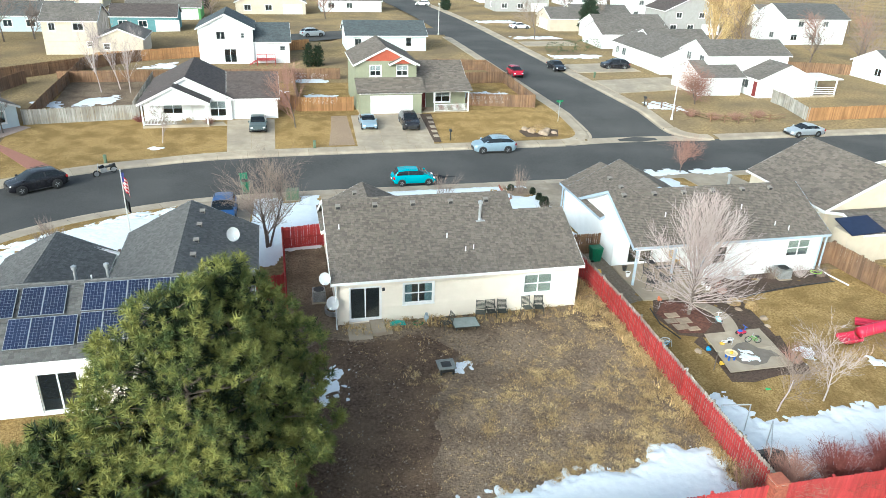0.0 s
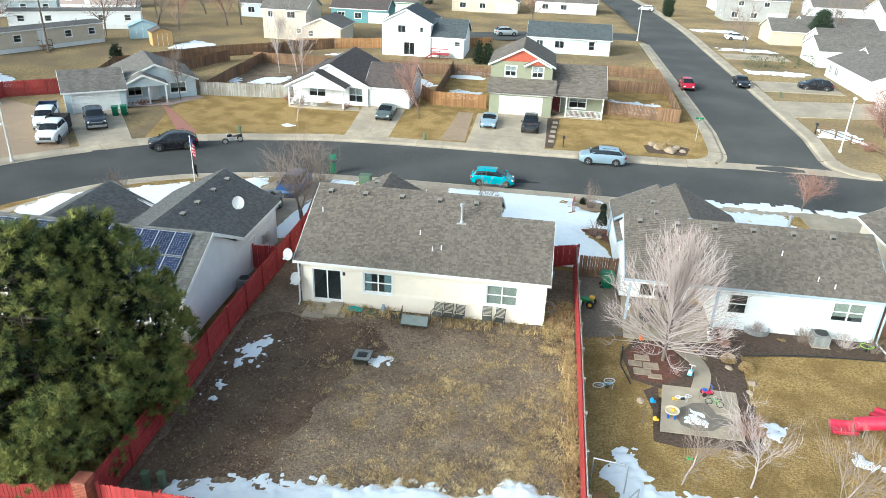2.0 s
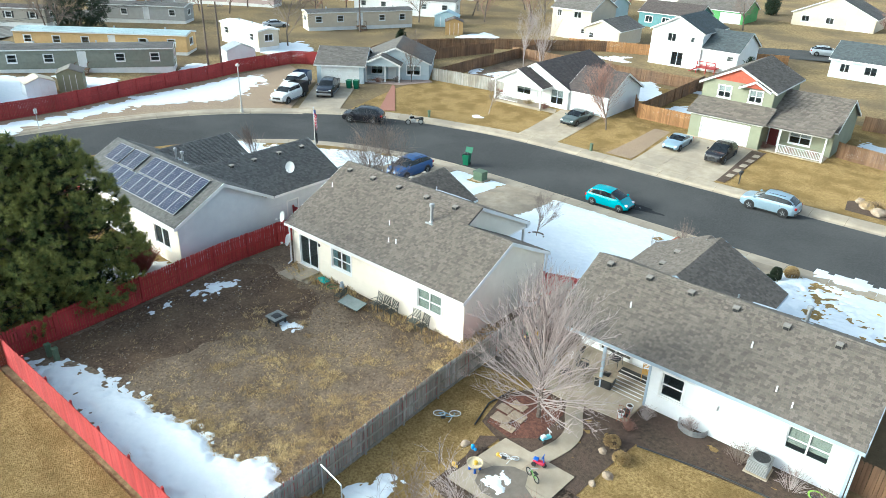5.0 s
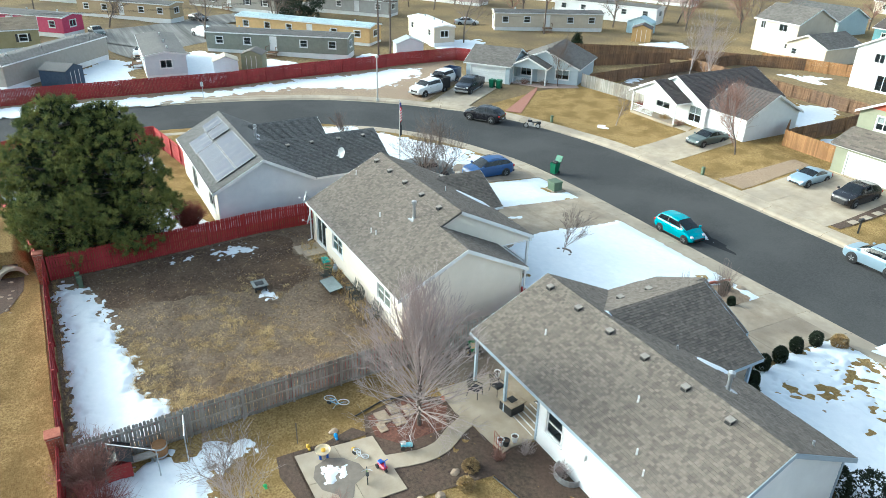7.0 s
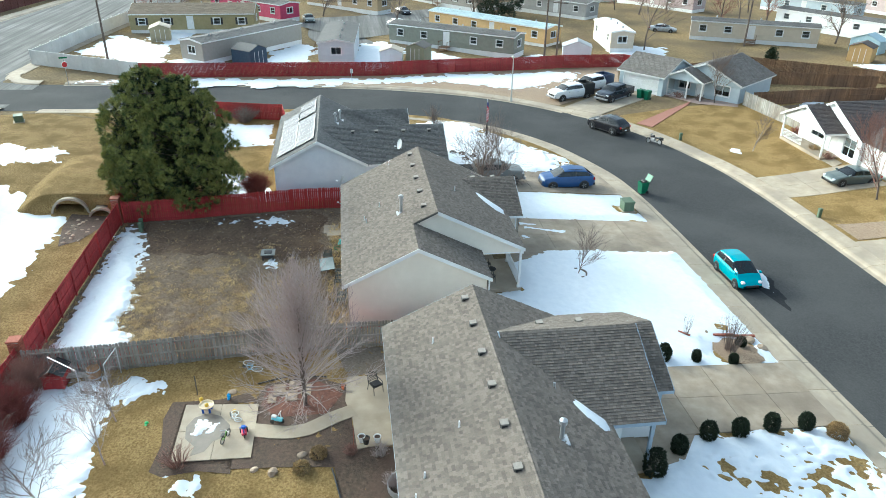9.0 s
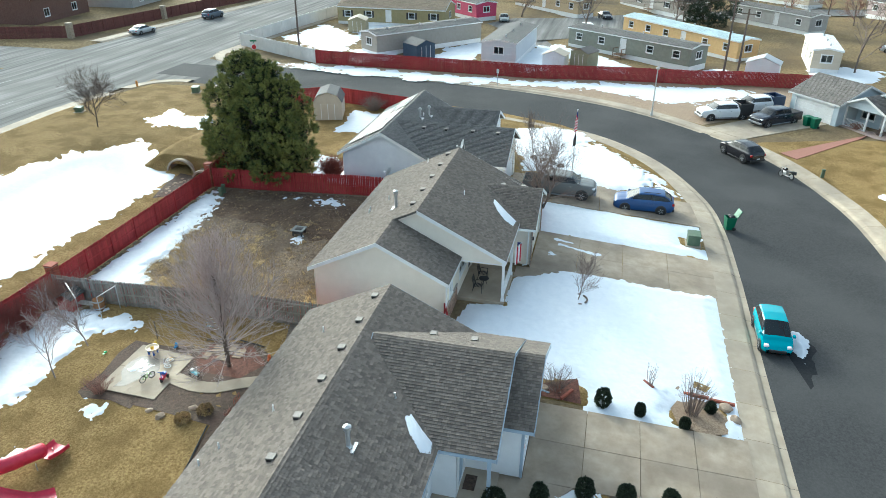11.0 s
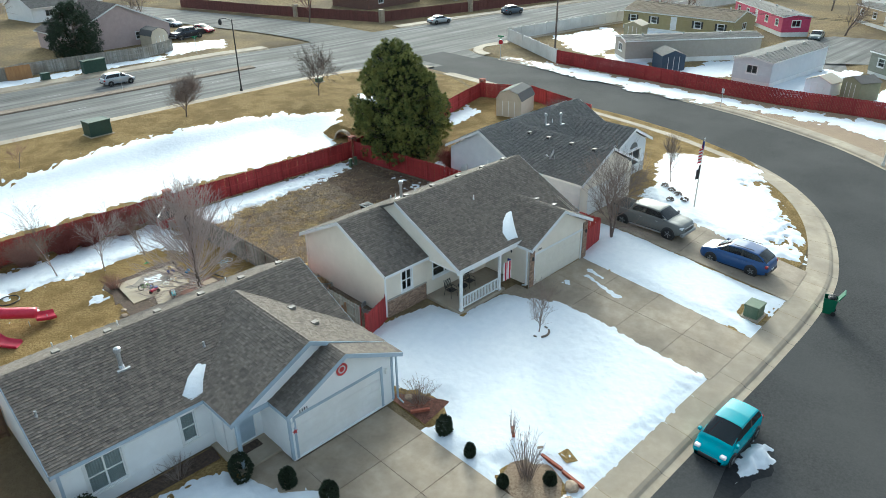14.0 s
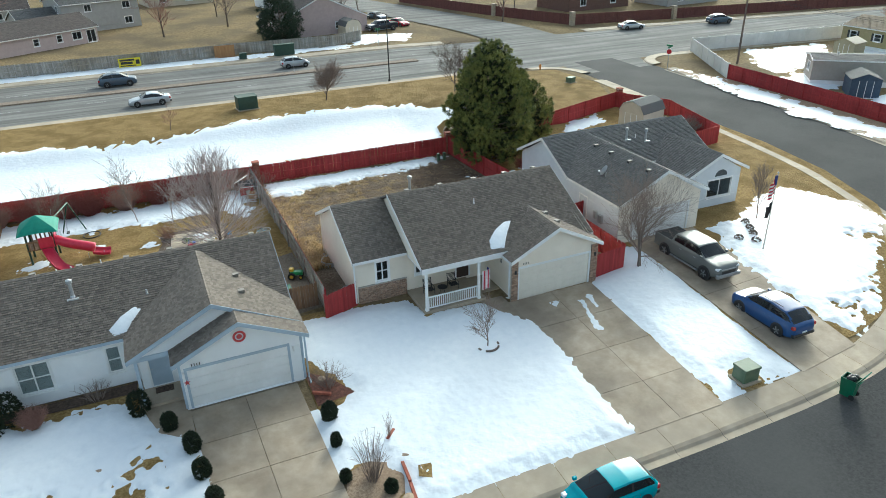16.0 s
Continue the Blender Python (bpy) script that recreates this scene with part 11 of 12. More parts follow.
# water table
wt = thing("water_table", "cream plastic water table with blue legs", "toy", pose(23.0, 27.6, g(23.0, 27.6) + 0.14) @ Matrix.Scale(0.78, 4))
put(Shape().lathe([(0.30, 0.34), (0.42, 0.40), (0.45, 0.5), (0.41, 0.5), (0.36, 0.42), (0.03, 0.40)], 0, 0, 18), "basin", plastic("cream", (0.62, 0.52, 0.34)), wt)
for a in range(4):
    b = a * math.pi / 2 + 0.7
    put(Shape().tube((0.28 * math.cos(b), 0.28 * math.sin(b), 0), (0.3 * math.cos(b), 0.3 * math.sin(b), 0.36), 0.07, 0.06, 10), "leg", plastic("deep_blue", (0.01, 0.09, 0.42)), wt)
put(Shape().lathe([(0.12, 0.42), (0.12, 0.55), (0.02, 0.6)], 0.05, 0.02, 12), "tower", plastic("yellow", (0.62, 0.38, 0.03)), wt)
for lab, x, y, c, h in (("small yellow toy on the slab", 23.3, 28.9, ("yellow", (0.62, 0.38, 0.03)), 0.2), ("bright blue and orange toy by the rocks", 22.2, 28.5, ("sky", (0.03, 0.28, 0.62)), 0.35), ("orange plastic toy pumpkin by the mulch", 22.2, 34.0, ("orange", (0.62, 0.16, 0.05)), 0.4), ("green star-shaped toy on the lawn", 23.4, 24.9, ("green", (0.05, 0.38, 0.10)), 0.1), ("yellow plastic toy by the snow", 22.2, 27.2, ("yellow2", (0.65, 0.42, 0.04)), 0.3), ("yellow plastic sled half under snow", 33.2, 55.2, ("yellow3", (0.65, 0.42, 0.04)), 0.16)):
    z = g(x, y) + 0.12
    e = site("plastic_toy", lab, "toy", x, y, z)
    put(Shape().lathe([(0.06, z), (0.10, z + h * 0.3), (0.09, z + h * 0.6), (0.03, z + h * 0.8)], x, y, 10), "body", plastic(*c), e, smooth=True)
    put(Shape().cbox(x + 0.06, y - 0.06, z, x + 0.2, y + 0.06, z + h * 0.35, 0.03), "base", plastic(*c), e)


def boulder(x, y, r, seed, label="tan landscape boulder", m=None, group="boulders"):
    rb = random.Random(seed)
    bm = bmesh.new()
    bmesh.ops.create_icosphere(bm, subdivisions=2, radius=r)
    for v in bm.verts:
        k = 1 + 0.28 * noise.noise(v.co * 1.8 / r + Vector((seed, 0, 0)))
        v.co = Vector((v.co.x * k * 1.25, v.co.y * k, v.co.z * k * 0.7))
    me = bpy.data.meshes.new("boulder")
    bm.to_mesh(me)
    bm.free()
    me.materials.append(m or M_ROCK)
    ob = new("boulder", me)
    ob.matrix_basis = pose(x, y, g(x, y) + r * 0.3, 0, 0, rb.uniform(0, 360))
    return tagged(ob, label, "rock", group)


for i, (x, y, r) in enumerate(((26.6, 32.2, 0.2), (27.5, 31.0, 0.22), (27.2, 30.2, 0.16), (21.7, 28.6, 0.2), (19.4, 57.2, 0.3), (20.2, 57.6, 0.25), (18.7, 54.9, 0.22), (20.7, 48.3, 0.2), (28.4, 74.8, 0.5), (29.6, 74.0, 0.6), (30.3, 75.0, 0.45), (27.8, 75.6, 0.4), (30.9, 74.2, 0.35), (31.2, 50.4, 0.2))):
    boulder(x, y, r, 400 + i, "rounded tan landscape boulder in a bed")
for i, (x, y) in enumerate(((26.7, 32.9), (27.5, 32.2))):
    evergreen_ball("straw-coloured ornamental grass tuft", x, y, 0.35, 0.4, 500 + i, M_STRAW, "ornamental grasses", "grass", 160)
for a, b in (((18.95, 55.2), (19.05, 56.4)), ((19.05, 56.45), (19.2, 57.65)), ((18.6, 53.2), (19.1, 53.7)), ((20.6, 49.7), (21.4, 49.2))):
    d_ = math.degrees(math.atan2(b[1] - a[1], b[0] - a[0]))
    cx, cy = (a[0] + b[0]) / 2, (a[1] + b[1]) / 2
    tagged(Shape().obox(cx, cy, g(cx, cy) + 0.17, math.dist(a, b), 0.13, 0.14, d_).make("edging_timber", M_BRICKR), "red-brown landscape timber edging a gravel bed", "edging", "edging timbers")
sheet("mulch_patch", [(18.5, 53.0), (19.3, 53.2), (19.4, 53.9), (18.7, 53.8)], 0.16, M_REDMULCH, "small red mulch ring round a sapling", category="bed", cell=0.5)
sheet("thawed_patch", [(17.8, 55.8), (18.4, 55.7), (18.6, 56.3), (18.1, 56.6)], 0.20, M_LAWN, "small thawed patch of grass in the snow", category="lawn", cell=0.5)
shrub("front_sapling", "thin upright leafless sapling in a mulch ring", 18.95, 53.5, 0.35, 2.0, 16, 57, M_TWIGB)
for run in (((21.3, 29.8), (20.9, 31.4), (21.2, 33.2)), ((27.6, 33.5), (31.0, 34.2), (35.4, 34.5))):
    tagged(Shape().pipe([(*a, g(*a) + 0.12) for a in run], 0.04, 5).make("bed_edging", M_BLACK), "thin black edging between mulch and lawn", "edging", "bed edgings")
# patio furniture
for x, y, a in ((22.6, 35.6, -60), (22.9, 36.7, -80), (23.9, 38.4, 180)):
    garden_chair("wicker_chair", "dark wicker armchair on the patio", x, y, g(x, y) + 0.12, a, M_BLACK, "patio chairs", mat("charcoal_cushion", (0.04, 0.04, 0.045), None, 6, 0.9) if "charcoal_cushion" not in bpy.data.materials else bpy.data.materials["charcoal_cushion"])
garden_chair("wooden_chair", "yellow wooden garden chair under the roof", 25.7, 38.4, 0.12, 200, mat("yellow_wood", (0.50, 0.28, 0.05), (0.58, 0.34, 0.08), 5, 0.6))
ft = thing("fire_table", "square dark fire table with a tan top", "table", pose(24.3, 36.6, 0.1, 0, 0, 8))
put(Shape().cbox(-0.42, -0.42, 0, 0.42, 0.42, 0.55, 0.02), "base", M_BLACK, ft)
put(Shape().cbox(-0.5, -0.5, 0.55, 0.5, 0.5, 0.61, 0.02), "tabletop", M_TANBR, ft)
put(Shape().cbox(-0.2, -0.2, 0.61, 0.2, 0.2, 0.63, 0.01), "burner", M_BLACK, ft)
rug = site("patio_rug", "black and cream striped outdoor rug", "rug", 25.2, 37.2, 0.1)
put(Shape().box(24.3, 35.6, 0.085, 26.3, 38.6, 0.097), "rug_ground", M_BLACK, rug)
for i in range(9):
    put(Shape().box(24.35, 35.75 + i * 0.31, 0.098, 26.25, 35.83 + i * 0.31, 0.102), "stripe", M_TRIM, rug)
for i, (x, y) in enumerate(((26.2, 35.5), (26.25, 35.0), (26.1, 34.8), (22.0, 38.3), (21.8, 37.4))):
    z = g(x, y) + 0.12
    e = site("flower_pot", "round pale pot with dry soil on the patio", "flower pot", x, y, z, "flower pots")
    put(Shape().lathe([(0.11, z), (0.17, z + 0.3), (0.18, z + 0.33), (0.15, z + 0.33), (0.14, z + 0.28), (0.01, z + 0.28)], x, y, 14), "pot", M_TRIM if i % 2 == 0 else M_BLACK, e)
    put(Shape().lathe([(0.138, z + 0.27), (0.13, z + 0.29), (0.01, z + 0.3)], x, y, 12), "soil", M_MULCH, e)
tl = Shape()
for k in range(4):
    tl.path([(26.1 + k * 0.18, 34.45, g(26, 34.4)), (26.1 + k * 0.18, 34.45, g(26, 34.4) + 1.1)], 0.012, 4)
for k in range(4):
    tl.path([(26.08, 34.45, g(26, 34.4) + 0.25 + k * 0.27), (26.66, 34.45, g(26, 34.4) + 0.25 + k * 0.27)], 0.012, 4)
tagged(tl.make("trellis", M_BRICKR), "rust-red metal trellis beside the patio", "trellis")
shrub("rust_bush", "rust-brown dried shrub by the trellis", 26.8, 34.3, 0.4, 0.7, 90, 520, M_TWIGR)
# green toy tractor and side-yard things
tt = thing("toy_tractor", "green toy tractor with yellow wheels", "toy", pose(19.4, 37.4, g(19.4, 37.4) + 0.1, 0, 0, 160))
put(Shape().cbox(-0.35, -0.2, 0.25, 0.45, 0.2, 0.5, 0.05), "body", plastic("tractor", (0.02, 0.22, 0.06)), tt)
put(Shape().cbox(-0.4, -0.17, 0.5, -0.1, 0.17, 0.72, 0.05), "seat", plastic("yellow", (0.62, 0.38, 0.03)), tt)
for px, py, r in ((0.32, 0.24, 0.16), (0.32, -0.24, 0.16), (-0.25, 0.27, 0.24), (-0.25, -0.27, 0.24)):
    w = put(Shape().tube((px, py - 0.06, r), (px, py + 0.06, r), r, r, 16), "wheel", M_RUBBER, tt)
    put(Shape().tube((px, py - 0.065, r), (px, py + 0.065, r), r * 0.5, r * 0.5, 12), "hub", plastic("yellow", (0.62, 0.38, 0.03)), w)
wheelie_bin(20.7, 40.2, 90, False, "green wheeled rubbish bin behind the gate")
# clothes line frames, barrel, chest and coop in the snowy corner
for i, (p, q) in enumerate((((19.0, 22.6), (20.4, 22.4)), ((19.3, 19.4), (20.7, 21.2)))):
    s = Shape()
    s.path([(*p, g(*p)), (*p, g(*p) + 1.6), (*q, g(*q) + 1.6), (*q, g(*q))], 0.03, 6)
    tagged(s.make("pipe_frame", M_STEEL), "galvanised pipe frame standing in snow", "frame", "pipe frames")
z = g(18.9, 21.3)
br_ = site("wooden_barrel", "half wooden barrel by the fence", "barrel", 19.3, 21.4, z)
put(Shape().lathe([(0.26, z), (0.33, z + 0.25), (0.34, z + 0.5), (0.3, z + 0.75), (0.27, z + 0.75), (0.27, z + 0.7), (0.01, z + 0.7)], 19.3, 21.4, 16), "barrel_body", M_WOODO, br_, smooth=True)
for k in (0.15, 0.6):
    put(Shape().lathe([(0.325, z + k), (0.345, z + k + 0.02), (0.345, z + k + 0.06), (0.325, z + k + 0.08)], 19.3, 21.4, 16), "hoop", M_STEEL, br_)
co = site("chicken_coop", "dark red wooden chicken coop by the fence", "coop", 19.5, 19.7, g(19.5, 19.7))
z = g(19.5, 19.7)
put(Shape().cbox(19.0, 19.2, z + 0.15, 20.1, 20.2, z + 0.95, 0.02), "body", M_REDB, co)
put(Shape().add([(18.9, 19.1, z + 0.95), (20.2, 19.1, z + 0.95), (20.2, 19.7, z + 1.3), (18.9, 19.7, z + 1.3), (20.2, 20.3, z + 0.95), (18.9, 20.3, z + 0.95)], [(0, 1, 2, 3), (3, 2, 4, 5)]), "roof", M_BLACK, co)
for x, y in ((19.05, 19.25), (20.05, 19.25), (19.05, 20.15), (20.05, 20.15)):
    put(Shape().box(x - 0.04, y - 0.04, z - 0.05, x + 0.04, y + 0.04, z + 0.2), "leg", M_WOODP, co)
bn = site("garden_bench", "weathered plank bench in the snow", "bench", 19.6, 20.6, g(19.6, 20.6))
put(Shape().obox(19.5, 20.5, g(19.5, 20.5) + 0.5, 0.4, 1.6, 0.06, 0), "plank", M_WOODP, bn)
for dy in (-0.6, 0.6):
    put(Shape().obox(19.5, 20.5 + dy, g(19.5, 20.5) + 0.23, 0.36, 0.08, 0.5, 0), "leg", M_WOODP, bn)
tagged(Shape().tube((21.6, 26.9, g(21.6, 26.9)), (21.6, 26.9, g(21.6, 26.9) + 1.2), 0.03, 0.03, 6).make("garden_stake", M_BARK), "dark wooden stake standing in the lawn", "stake")


# play set with slides
def slide(e, pts, w, name, m):
    """A moulded trough that follows its path."""
    s = Shape()
    P = resample([p[:2] for p in pts], 0.25)
    zz = np.interp(np.linspace(0, 1, len(P)), np.linspace(0, 1, len(pts)), [p[2] for p in pts])
    T_ = np.gradient(P, axis=0)
    T_ /= np.linalg.norm(T_, axis=1)[:, None]
    prof = [(-1, 0.55), (-0.95, 0.15), (-0.6, 0.0), (0.6, 0.0), (0.95, 0.15), (1, 0.55)]
    k = len(prof) * 2
    for (x, y), z, (tx, ty) in zip(P, zz, T_):
        for d, h in prof:
            s.v.append((x - ty * d * w, y + tx * d * w, z + h * w))
        for d, h in reversed(prof):
            s.v.append((x - ty * d * w * 1.08, y + tx * d * w * 1.08, z + h * w - 0.05))
    for i in range(len(P) - 1):
        for j in range(k):
            s.f.append((i * k + j, (i + 1) * k + j, (i + 1) * k + (j + 1) % k, i * k + (j + 1) % k))
    return put(s, name, m, e, smooth=True)


px, py = 34.4, 26.6
pz = g(px, py)
ps_ = site("play_set", "green-posted play set with peaked canopy and red slides", "play set", px, py, pz)
M_SLIDE = mat("red_plastic", (0.50, 0.015, 0.05), (0.58, 0.03, 0.075), 4, 0.35)
for dx in (-0.8, 0.8):
    for dy in (-0.8, 0.8):
        put(Shape().cbox(px + dx - 0.06, py + dy - 0.06, pz, px + dx + 0.06, py + dy + 0.06, pz + 2.6, 0.01), "post", mat("dark_green_post", (0.015, 0.045, 0.03), (0.025, 0.065, 0.042), 6, 0.5) if (dx, dy) == (-0.8, -0.8) else bpy.data.materials["dark_green_post"], ps_)
put(Shape().box(px - 0.9, py - 0.9, pz + 1.2, px + 0.9, py + 0.9, pz + 1.28), "deck", M_WOODBP, ps_)
for d in (-0.85, 0.85):
    put(Shape().box(px - 0.85, py + d - 0.03, pz + 1.75, px + 0.85, py + d + 0.03, pz + 1.85), "rail", M_WOODBP, ps_)
    for i in range(6):
        put(Shape().box(px - 0.75 + i * 0.28, py + d - 0.02, pz + 1.28, px - 0.65 + i * 0.28, py + d + 0.02, pz + 1.75), "slat", M_WOODBP, ps_)
cn = Shape()                     # a peaked cloth roof, sagging between its corners
rows_ = 6
for side in range(4):
    for j in range(rows_):
        for i in range(6):
            P_ = []
            for u, v in ((i / 6, j / rows_), ((i + 1) / 6, j / rows_), ((i + 1) / 6, (j + 1) / rows_), (i / 6, (j + 1) / rows_)):
                w_ = 1.25 * (1 - v)
                z_ = pz + 2.45 + 0.95 * v ** 0.8 + 0.10 * (1 - v) * math.sin(math.pi * u)
                x_, y_ = (2 * u - 1) * w_, -w_
                for _ in range(side):
                    x_, y_ = -y_, x_
                P_.append((px + x_, py + y_, z_))
            cn.quad(*P_)
put(cn, "canopy", mat("green_canvas", (0.01, 0.19, 0.13), (0.02, 0.24, 0.165), 4, 0.7), ps_)
tb = Shape()
tp = resample([(px - 0.9, py + 0.5), (px - 1.7, py + 0.9), (px - 2.6, py + 1.1), (px - 3.2, py + 1.2)], 0.2)
tz = np.linspace(pz + 1.62, pz + 0.82, len(tp))
tb.pipe([(q[0], q[1], z) for q, z in zip(tp, tz)], 0.33, 16)
put(tb, "tube_slide", M_SLIDE, ps_, smooth=True)
slide(ps_, [(px - 3.1, py + 1.2, pz + 0.50), (px - 3.4, py + 1.25, pz + 0.42), (px - 3.7, py + 1.3, pz + 0.36), (px - 4.1, py + 1.35, pz + 0.34)], 0.42, "slide_mouth", M_SLIDE)
for q in (2.7, 3.7):
    put(Shape().tube((px - q, py + 1.2, pz), (px - q, py + 1.2, pz + 0.5), 0.025, 0.025, 6), "slide_prop", M_STEEL, ps_)
slide(ps_, [(px - 0.3, py + 0.9, pz + 1.25), (px - 0.6, py + 1.7, pz + 0.8), (px - 1.1, py + 2.6, pz + 0.4), (px - 1.6, py + 3.1, pz + 0.25)], 0.34, "slide", M_SLIDE)
put(Shape().cbox(px - 0.8, py + 0.86, pz + 1.28, px + 0.1, py + 0.94, pz + 2.05, 0.06), "entry_panel", M_SLIDE, ps_)
put(Shape().cbox(px - 0.94, py - 0.1, pz + 1.28, px - 0.86, py + 0.85, pz + 2.15, 0.06), "entry_panel", M_SLIDE, ps_)
M_GPOST = mat("green_steel", (0.012, 0.06, 0.035), (0.02, 0.085, 0.05), 6, 0.5)
b0_, b1_ = Vector((px - 0.6, py - 0.9, pz + 2.4)), Vector((px - 1.6, py - 4.3, pz + 2.4))
put(Shape().path([b0_, b1_], 0.06, 8), "swing_beam", M_GPOST, ps_)
for d in (-0.8, 0.8):
    put(Shape().path([b1_, (b1_.x + d, b1_.y - 0.3, pz - 0.05)], 0.045, 8), "swing_leg", M_GPOST, ps_)
for q in (0.35, 0.7):
    c_ = b0_.lerp(b1_, q)
    for d in (-0.2, 0.2):
        put(Shape().tube((c_.x, c_.y + d, c_.z), (c_.x, c_.y + d, pz + 0.5), 0.01, 0.01, 4), "chain", M_STEEL, ps_)
    put(Shape().cbox(c_.x - 0.1, c_.y - 0.25, pz + 0.46, c_.x + 0.1, c_.y + 0.25, pz + 0.5, 0.01), "swing_seat", M_BLACK, ps_)
lad = Shape().path([(px + 0.3, py - 0.9, pz + 1.25), (px + 0.3, py - 1.5, pz)], 0.03).path([(px - 0.3, py - 0.9, pz + 1.25), (px - 0.3, py - 1.5, pz)], 0.03)
for i in range(4):
    lad.path([(px - 0.3, py - 1.0 - i * 0.13, pz + 1.05 - i * 0.27), (px + 0.3, py - 1.0 - i * 0.13, pz + 1.05 - i * 0.27)], 0.025)
put(lad, "ladder", M_TRIM, ps_)
hr_ = Shape()
for i in range(24):
    a, b = 2 * math.pi * i / 24, 2 * math.pi * (i + 1) / 24
    hr_.tube((31.6 + 0.6 * math.cos(a), 23.3 + 0.6 * math.sin(a), g(31.6, 23.3) + 0.12), (31.6 + 0.6 * math.cos(b), 23.3 + 0.6 * math.sin(b), g(31.6, 23.3) + 0.12), 0.04, 0.04, 6, False)
tagged(hr_.make("fire_ring", M_BLACK), "black metal ring lying on the lawn", "fire ring")
hose(34.6, 35.4, 0.33, 5, mat("lime_hose", (0.30, 0.55, 0.06), None, 4, 0.5), "coiled lime green garden hose by the wall", g(34.6, 35.4) + 0.35)
hs = site("hose_post", "low dark post that carries the hose", "hose holder", 34.6, 35.4, g(34.6, 35.4))
put(Shape().box(34.55, 35.35, g(34.6, 35.4), 34.65, 35.45, g(34.6, 35.4) + 0.42), "post", M_BLACK, hs)
put(Shape().box(34.3, 35.35, g(34.6, 35.4) + 0.28, 34.9, 35.45, g(34.6, 35.4) + 0.34), "hook", M_BLACK, hs)
tagged(Shape().path([(35.4, 36.1, 0.25), (35.6, 35.3, 0.15), (35.9, 33.8, 0.12)], 0.05, 8).make("drain_pipe", M_TRIM), "white plastic drain pipe lying on the bed", "pipe")
# door mat and snow lumps on the main drive
tagged(Shape().cbox(27.65, 45.75, 0.1, 28.5, 46.25, 0.12, 0.01).make("door_mat", M_MULCH), "brown door mat at the porch", "mat")
snow("snow_scraps", [[(4.3, 47.6), (4.6, 47.5), (5.3, 50.2), (5.0, 50.4)], [(3.6, 47.3), (3.8, 47.2), (4.1, 48.4), (3.9, 48.5)], [(5.9, 47.0), (6.3, 47.0), (6.2, 47.5)]], "thin scraps of snow on the driveway", 0.07, 0.05, 0.15, 23, 0.1, 2.0, 0.11)


# ---- drainage culvert ----
def culvert(x, y, r, yaw, label):
    """A concrete pipe end with a flared rim, its back coloured dark for the unlit depth, in a headwall of stone."""
    z = g(x, y) - 0.15
    e = thing("culvert", label, "culvert", pose(x, y, z, 0, 0, yaw))
    k = 20
    for nm, r0, r1, y0, y1, m in (("pipe", r, r, 0.0, 3.0, M_CONC_W), ("rim", r + 0.14, r + 0.14, -0.1, 0.25, M_CONC)):
        s = Shape()
        ri, ro = (r, r + 0.02) if nm == "pipe" else (r, r + 0.16)
        for i in range(k):
            a0, a1 = math.pi * i / k, math.pi * (i + 1) / k
            P_ = [(q * math.cos(a), yy, q * math.sin(a)) for yy in (y0, y1) for q in (ri, ro) for a in (a0, a1)]
            s.add(P_, [(0, 1, 3, 2), (4, 6, 7, 5), (0, 4, 5, 1), (2, 3, 7, 6)])
        put(s, nm, m, e)
    put(Shape().box(-r, 0.3, -0.2, r, 3.0, 0.0), "invert", M_CONC_W, e)
    put(Shape().box(-r - 0.1, 2.9, -0.3, r + 0.1, 3.0, r + 0.1), "back", M_UNLIT, e)
    return e


culvert(-2.3, 13.4, 1.25, 92, "large round concrete culvert mouth in the bank")
culvert(-1.7, 15.75, 0.75, 100, "smaller concrete culvert mouth beside the fence")
nb_x, nb_y = 46, 30
X, Y = np.meshgrid(np.linspace(-16.0, -2.2, nb_x), np.linspace(8.6, 17.0, nb_y))
dx_ = np.clip((X + 16.0) / 9.0, 0, 1) * np.clip((-2.2 - X) / 0.6, 0, 1)
dy_ = np.clip((Y - 8.6) / 3.0, 0, 1)
dy_ = dy_ * dy_ * (3 - 2 * dy_) * np.clip((17.0 - Y) / 0.8, 0, 1)
Zb = gz(X, Y) - 0.05 + 1.42 * dx_ * dy_ + 0.06 * fractal(X, Y, 77)
bank = Shape()
bank.v = [(a, b, c) for a, b, c in zip(X.ravel(), Y.ravel(), Zb.ravel())]
bank.f = [(j * nb_x + i, j * nb_x + i + 1, (j + 1) * nb_x + i + 1, (j + 1) * nb_x + i) for j in range(nb_y - 1) for i in range(nb_x - 1)
          if not (X[j, i] > -5.0 and any(math.hypot(Y[j, i] + 0.14 - cy, max(0, Zb[j, i] - gz(X[j, i], Y[j, i]) - 0.1)) < cr for cy, cr in ((13.4, 1.2), (15.75, 0.72))))]
tagged(bank.make("culvert_bank", M_LAWN, smooth=True), "grassy bank over the culverts", "bank", kind="structure")
sheet("drain_bed", [(-1.9, 13.6), (0.5, 13.7), (3.6, 14.4), (2.6, 15.5), (0.4, 16.3), (-1.6, 16.4)], 0.09, M_MULCH, "brown stony drain bed below the culverts", category="bed", cell=0.8)
for i in range(30):
    boulder(-1.2 + random.uniform(0, 4.2), 14.3 + random.uniform(0, 1.5), random.uniform(0.08, 0.17), 600 + i, "brown riprap stone below the culvert", M_ROCK, "riprap")


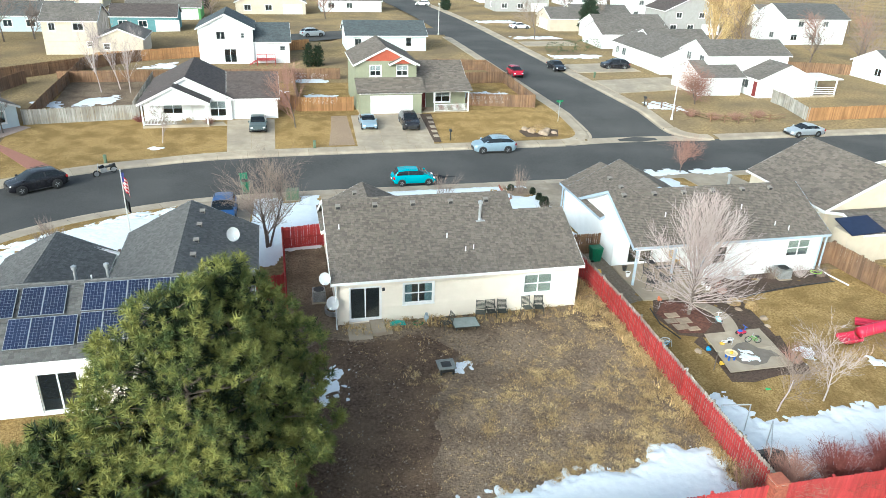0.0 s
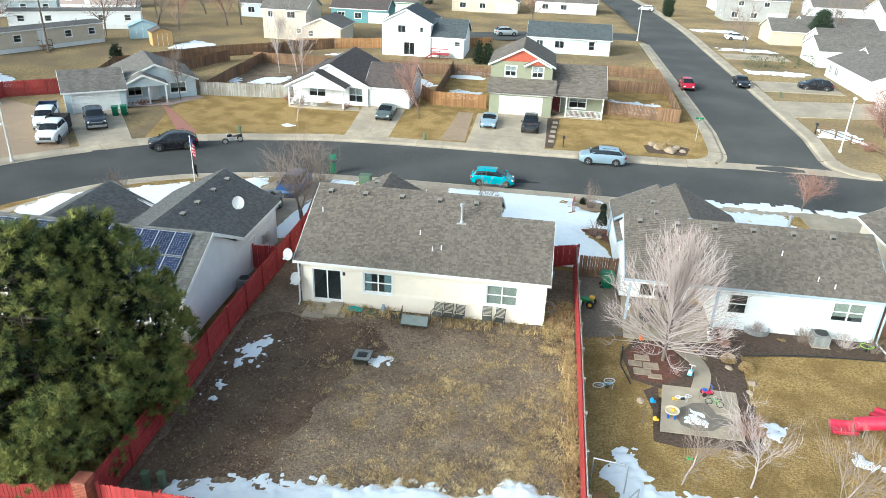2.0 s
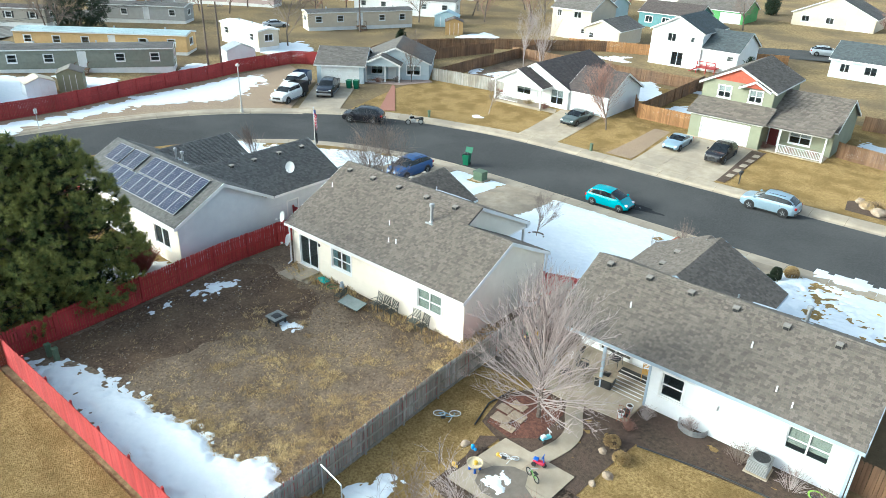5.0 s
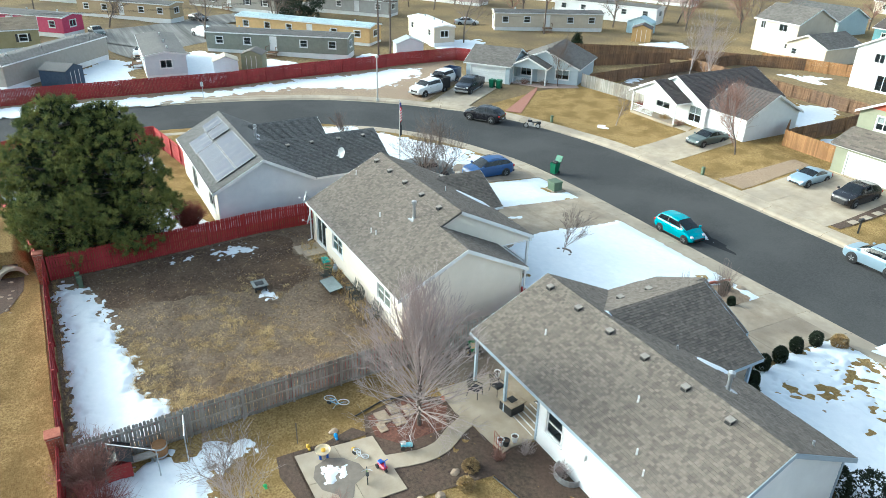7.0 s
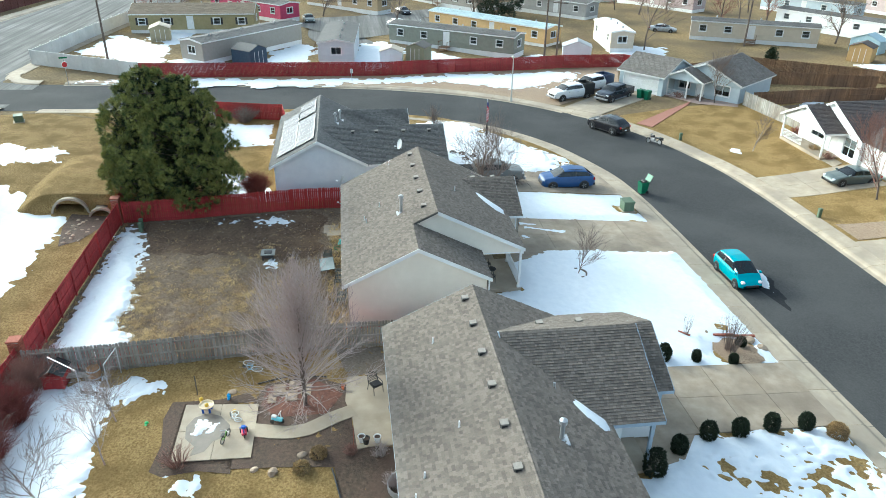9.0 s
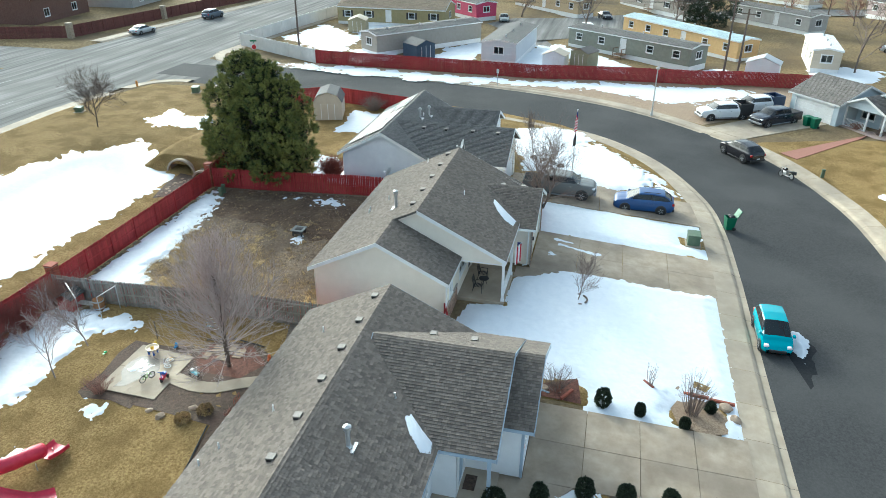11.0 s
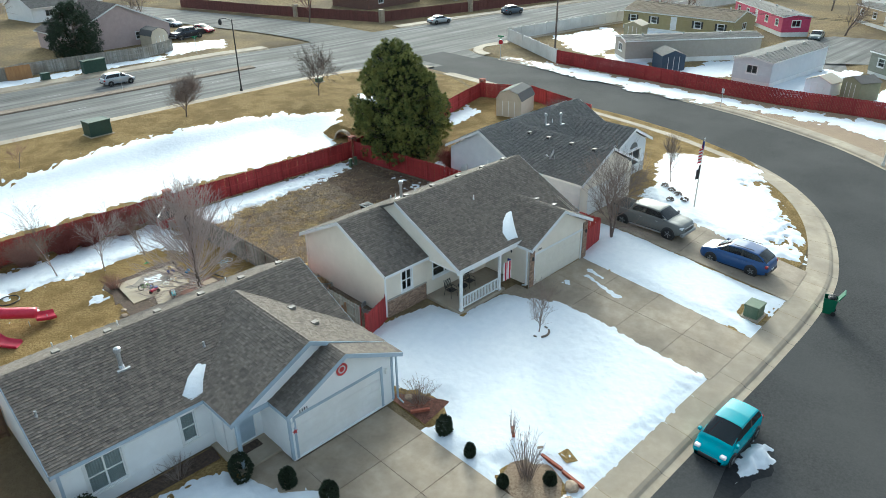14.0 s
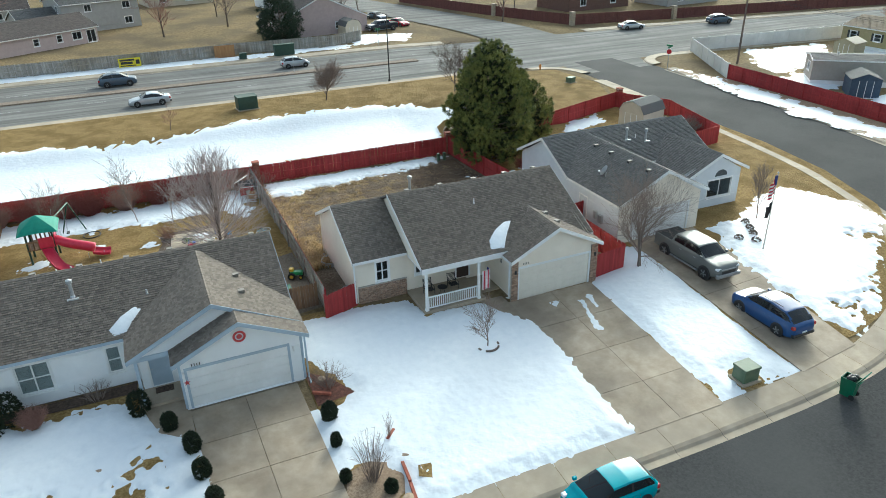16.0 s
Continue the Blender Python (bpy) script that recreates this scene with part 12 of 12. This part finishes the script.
# banner on the far fence: yellow ground, unreadable dark bars
bx, by = 26.5, -34.85
bz = g(bx, by) + 0.12
bn_ = site("banner", "yellow banner with dark lettering bars on the fence", "banner", bx, by, bz)
put(Shape().box(bx - 1.5, by, bz, bx + 1.5, by + 0.03, bz + 1.25), "sheet", mat("banner_yellow", (0.70, 0.58, 0.02), None, 4, 0.6), bn_)
for i, (a, b, c, d) in enumerate(((-0.7, 1.3, 0.85, 1.1), (-0.4, 1.2, 0.4, 0.75), (-0.8, 1.3, 0.12, 0.26), (-1.35, -0.85, 0.35, 0.95))):
    put(Shape().box(bx + a, by + 0.03, bz + c, bx + b, by + 0.036, bz + d), "lettering_bar", M_BLACK, bn_)
put(Shape().box(11.5, -35.55, g(12, -35.6), 14.5, -35.5, g(12, -35.6) + 1.8), "new_panel", M_WOODO, site("fence", "new orange cedar panel in the grey fence", "fence", 13, -35.5, g(13, -35.5)))

# ---- far trees ----
rt = random.Random(9)
FAR_WEST = [(-66, 135), (-78, 105), (-58, 150), (-45, 138), (-40, 165), (-72, 170), (-95, 120), (-110, 90), (-118, 140), (-25, 175), (0, 200), (30, 215), (75, 160), (100, 145), (84, 125), (95, 112), (112, 118), (120, 100), (90, 185), (68, 230), (-90, 60), (-78, 44), (-85, 2), (-120, 20), (-140, 60), (20, -60), (8, -66), (-20, -72), (-52, -62), (-66, -64), (-80, -58), (50, -84), (30, -90), (70, -75), (-30, -105), (-12, -58), (-58, 82), (12, 170), (-12, 160), (52, 140), (-99, 92), (-93, 95), (-98, 103), (-81, 116)]
FAR_EAST = [(-86, 6), (-94, 31), (-99, 81), (-84, 112), (69, 166), (104, 148), (126, 158), (134, 148), (104, 179), (-41, 141), (8, -81), (-41, -47), (-100, 62), (-61, 117), (-47, 136), (-72, 138), (-60, 133), (-53, 128), (95, 100), (100, 106), (108, 128), (78, 108)]
for i, (x, y) in enumerate(FAR_WEST + FAR_EAST):
    bare_tree("distant_tree", "leafless brown tree in the distance", x, y, rt.uniform(7, 12), 0.7, 700 + i, M_BARK, (M_TWIGB, M_TWIGR, M_TWIGB)[i % 3], 3, 0.22, (9, 6, 4), 0.16, group="distant trees", fine=0.026)
for i, (x, y) in enumerate(((78, 118), (80, 120), (83, 119), (86, 121))):
    bare_tree("poplar", "tall narrow straw-brown poplar", x, y, 13, 0.22, 760 + i, M_TWIG, M_STRAW, 3, 0.1, (26, 9, 6), 0.16, group="poplars", up=1.1, fine=0.025)
M_FARP = mat("far_spruce", (0.018, 0.034, 0.02), (0.045, 0.07, 0.035), 2, 0.8, rand=0.4, island=True)
for i, (x, y, h, r) in enumerate(((2.5, -43.5, 8.0, 3.6), (-95, 66, 11, 5.0), (68, 150, 7, 2.2), (-16, 190, 6, 1.4), (5.2, 112.2, 3.4, 0.9), (6.6, 112.4, 3.2, 0.8), (45, 190, 6, 1.2), (-47, 97, 2.4, 0.9), (100, -50, 8, 3))):
    pine("dark green conifer in the distance", x, y, h, r, 800 + i, 70 if h > 5 else 24, 0.40 if h > 5 else 0.22, 0.04, M_FARP, 14, 18, 300)
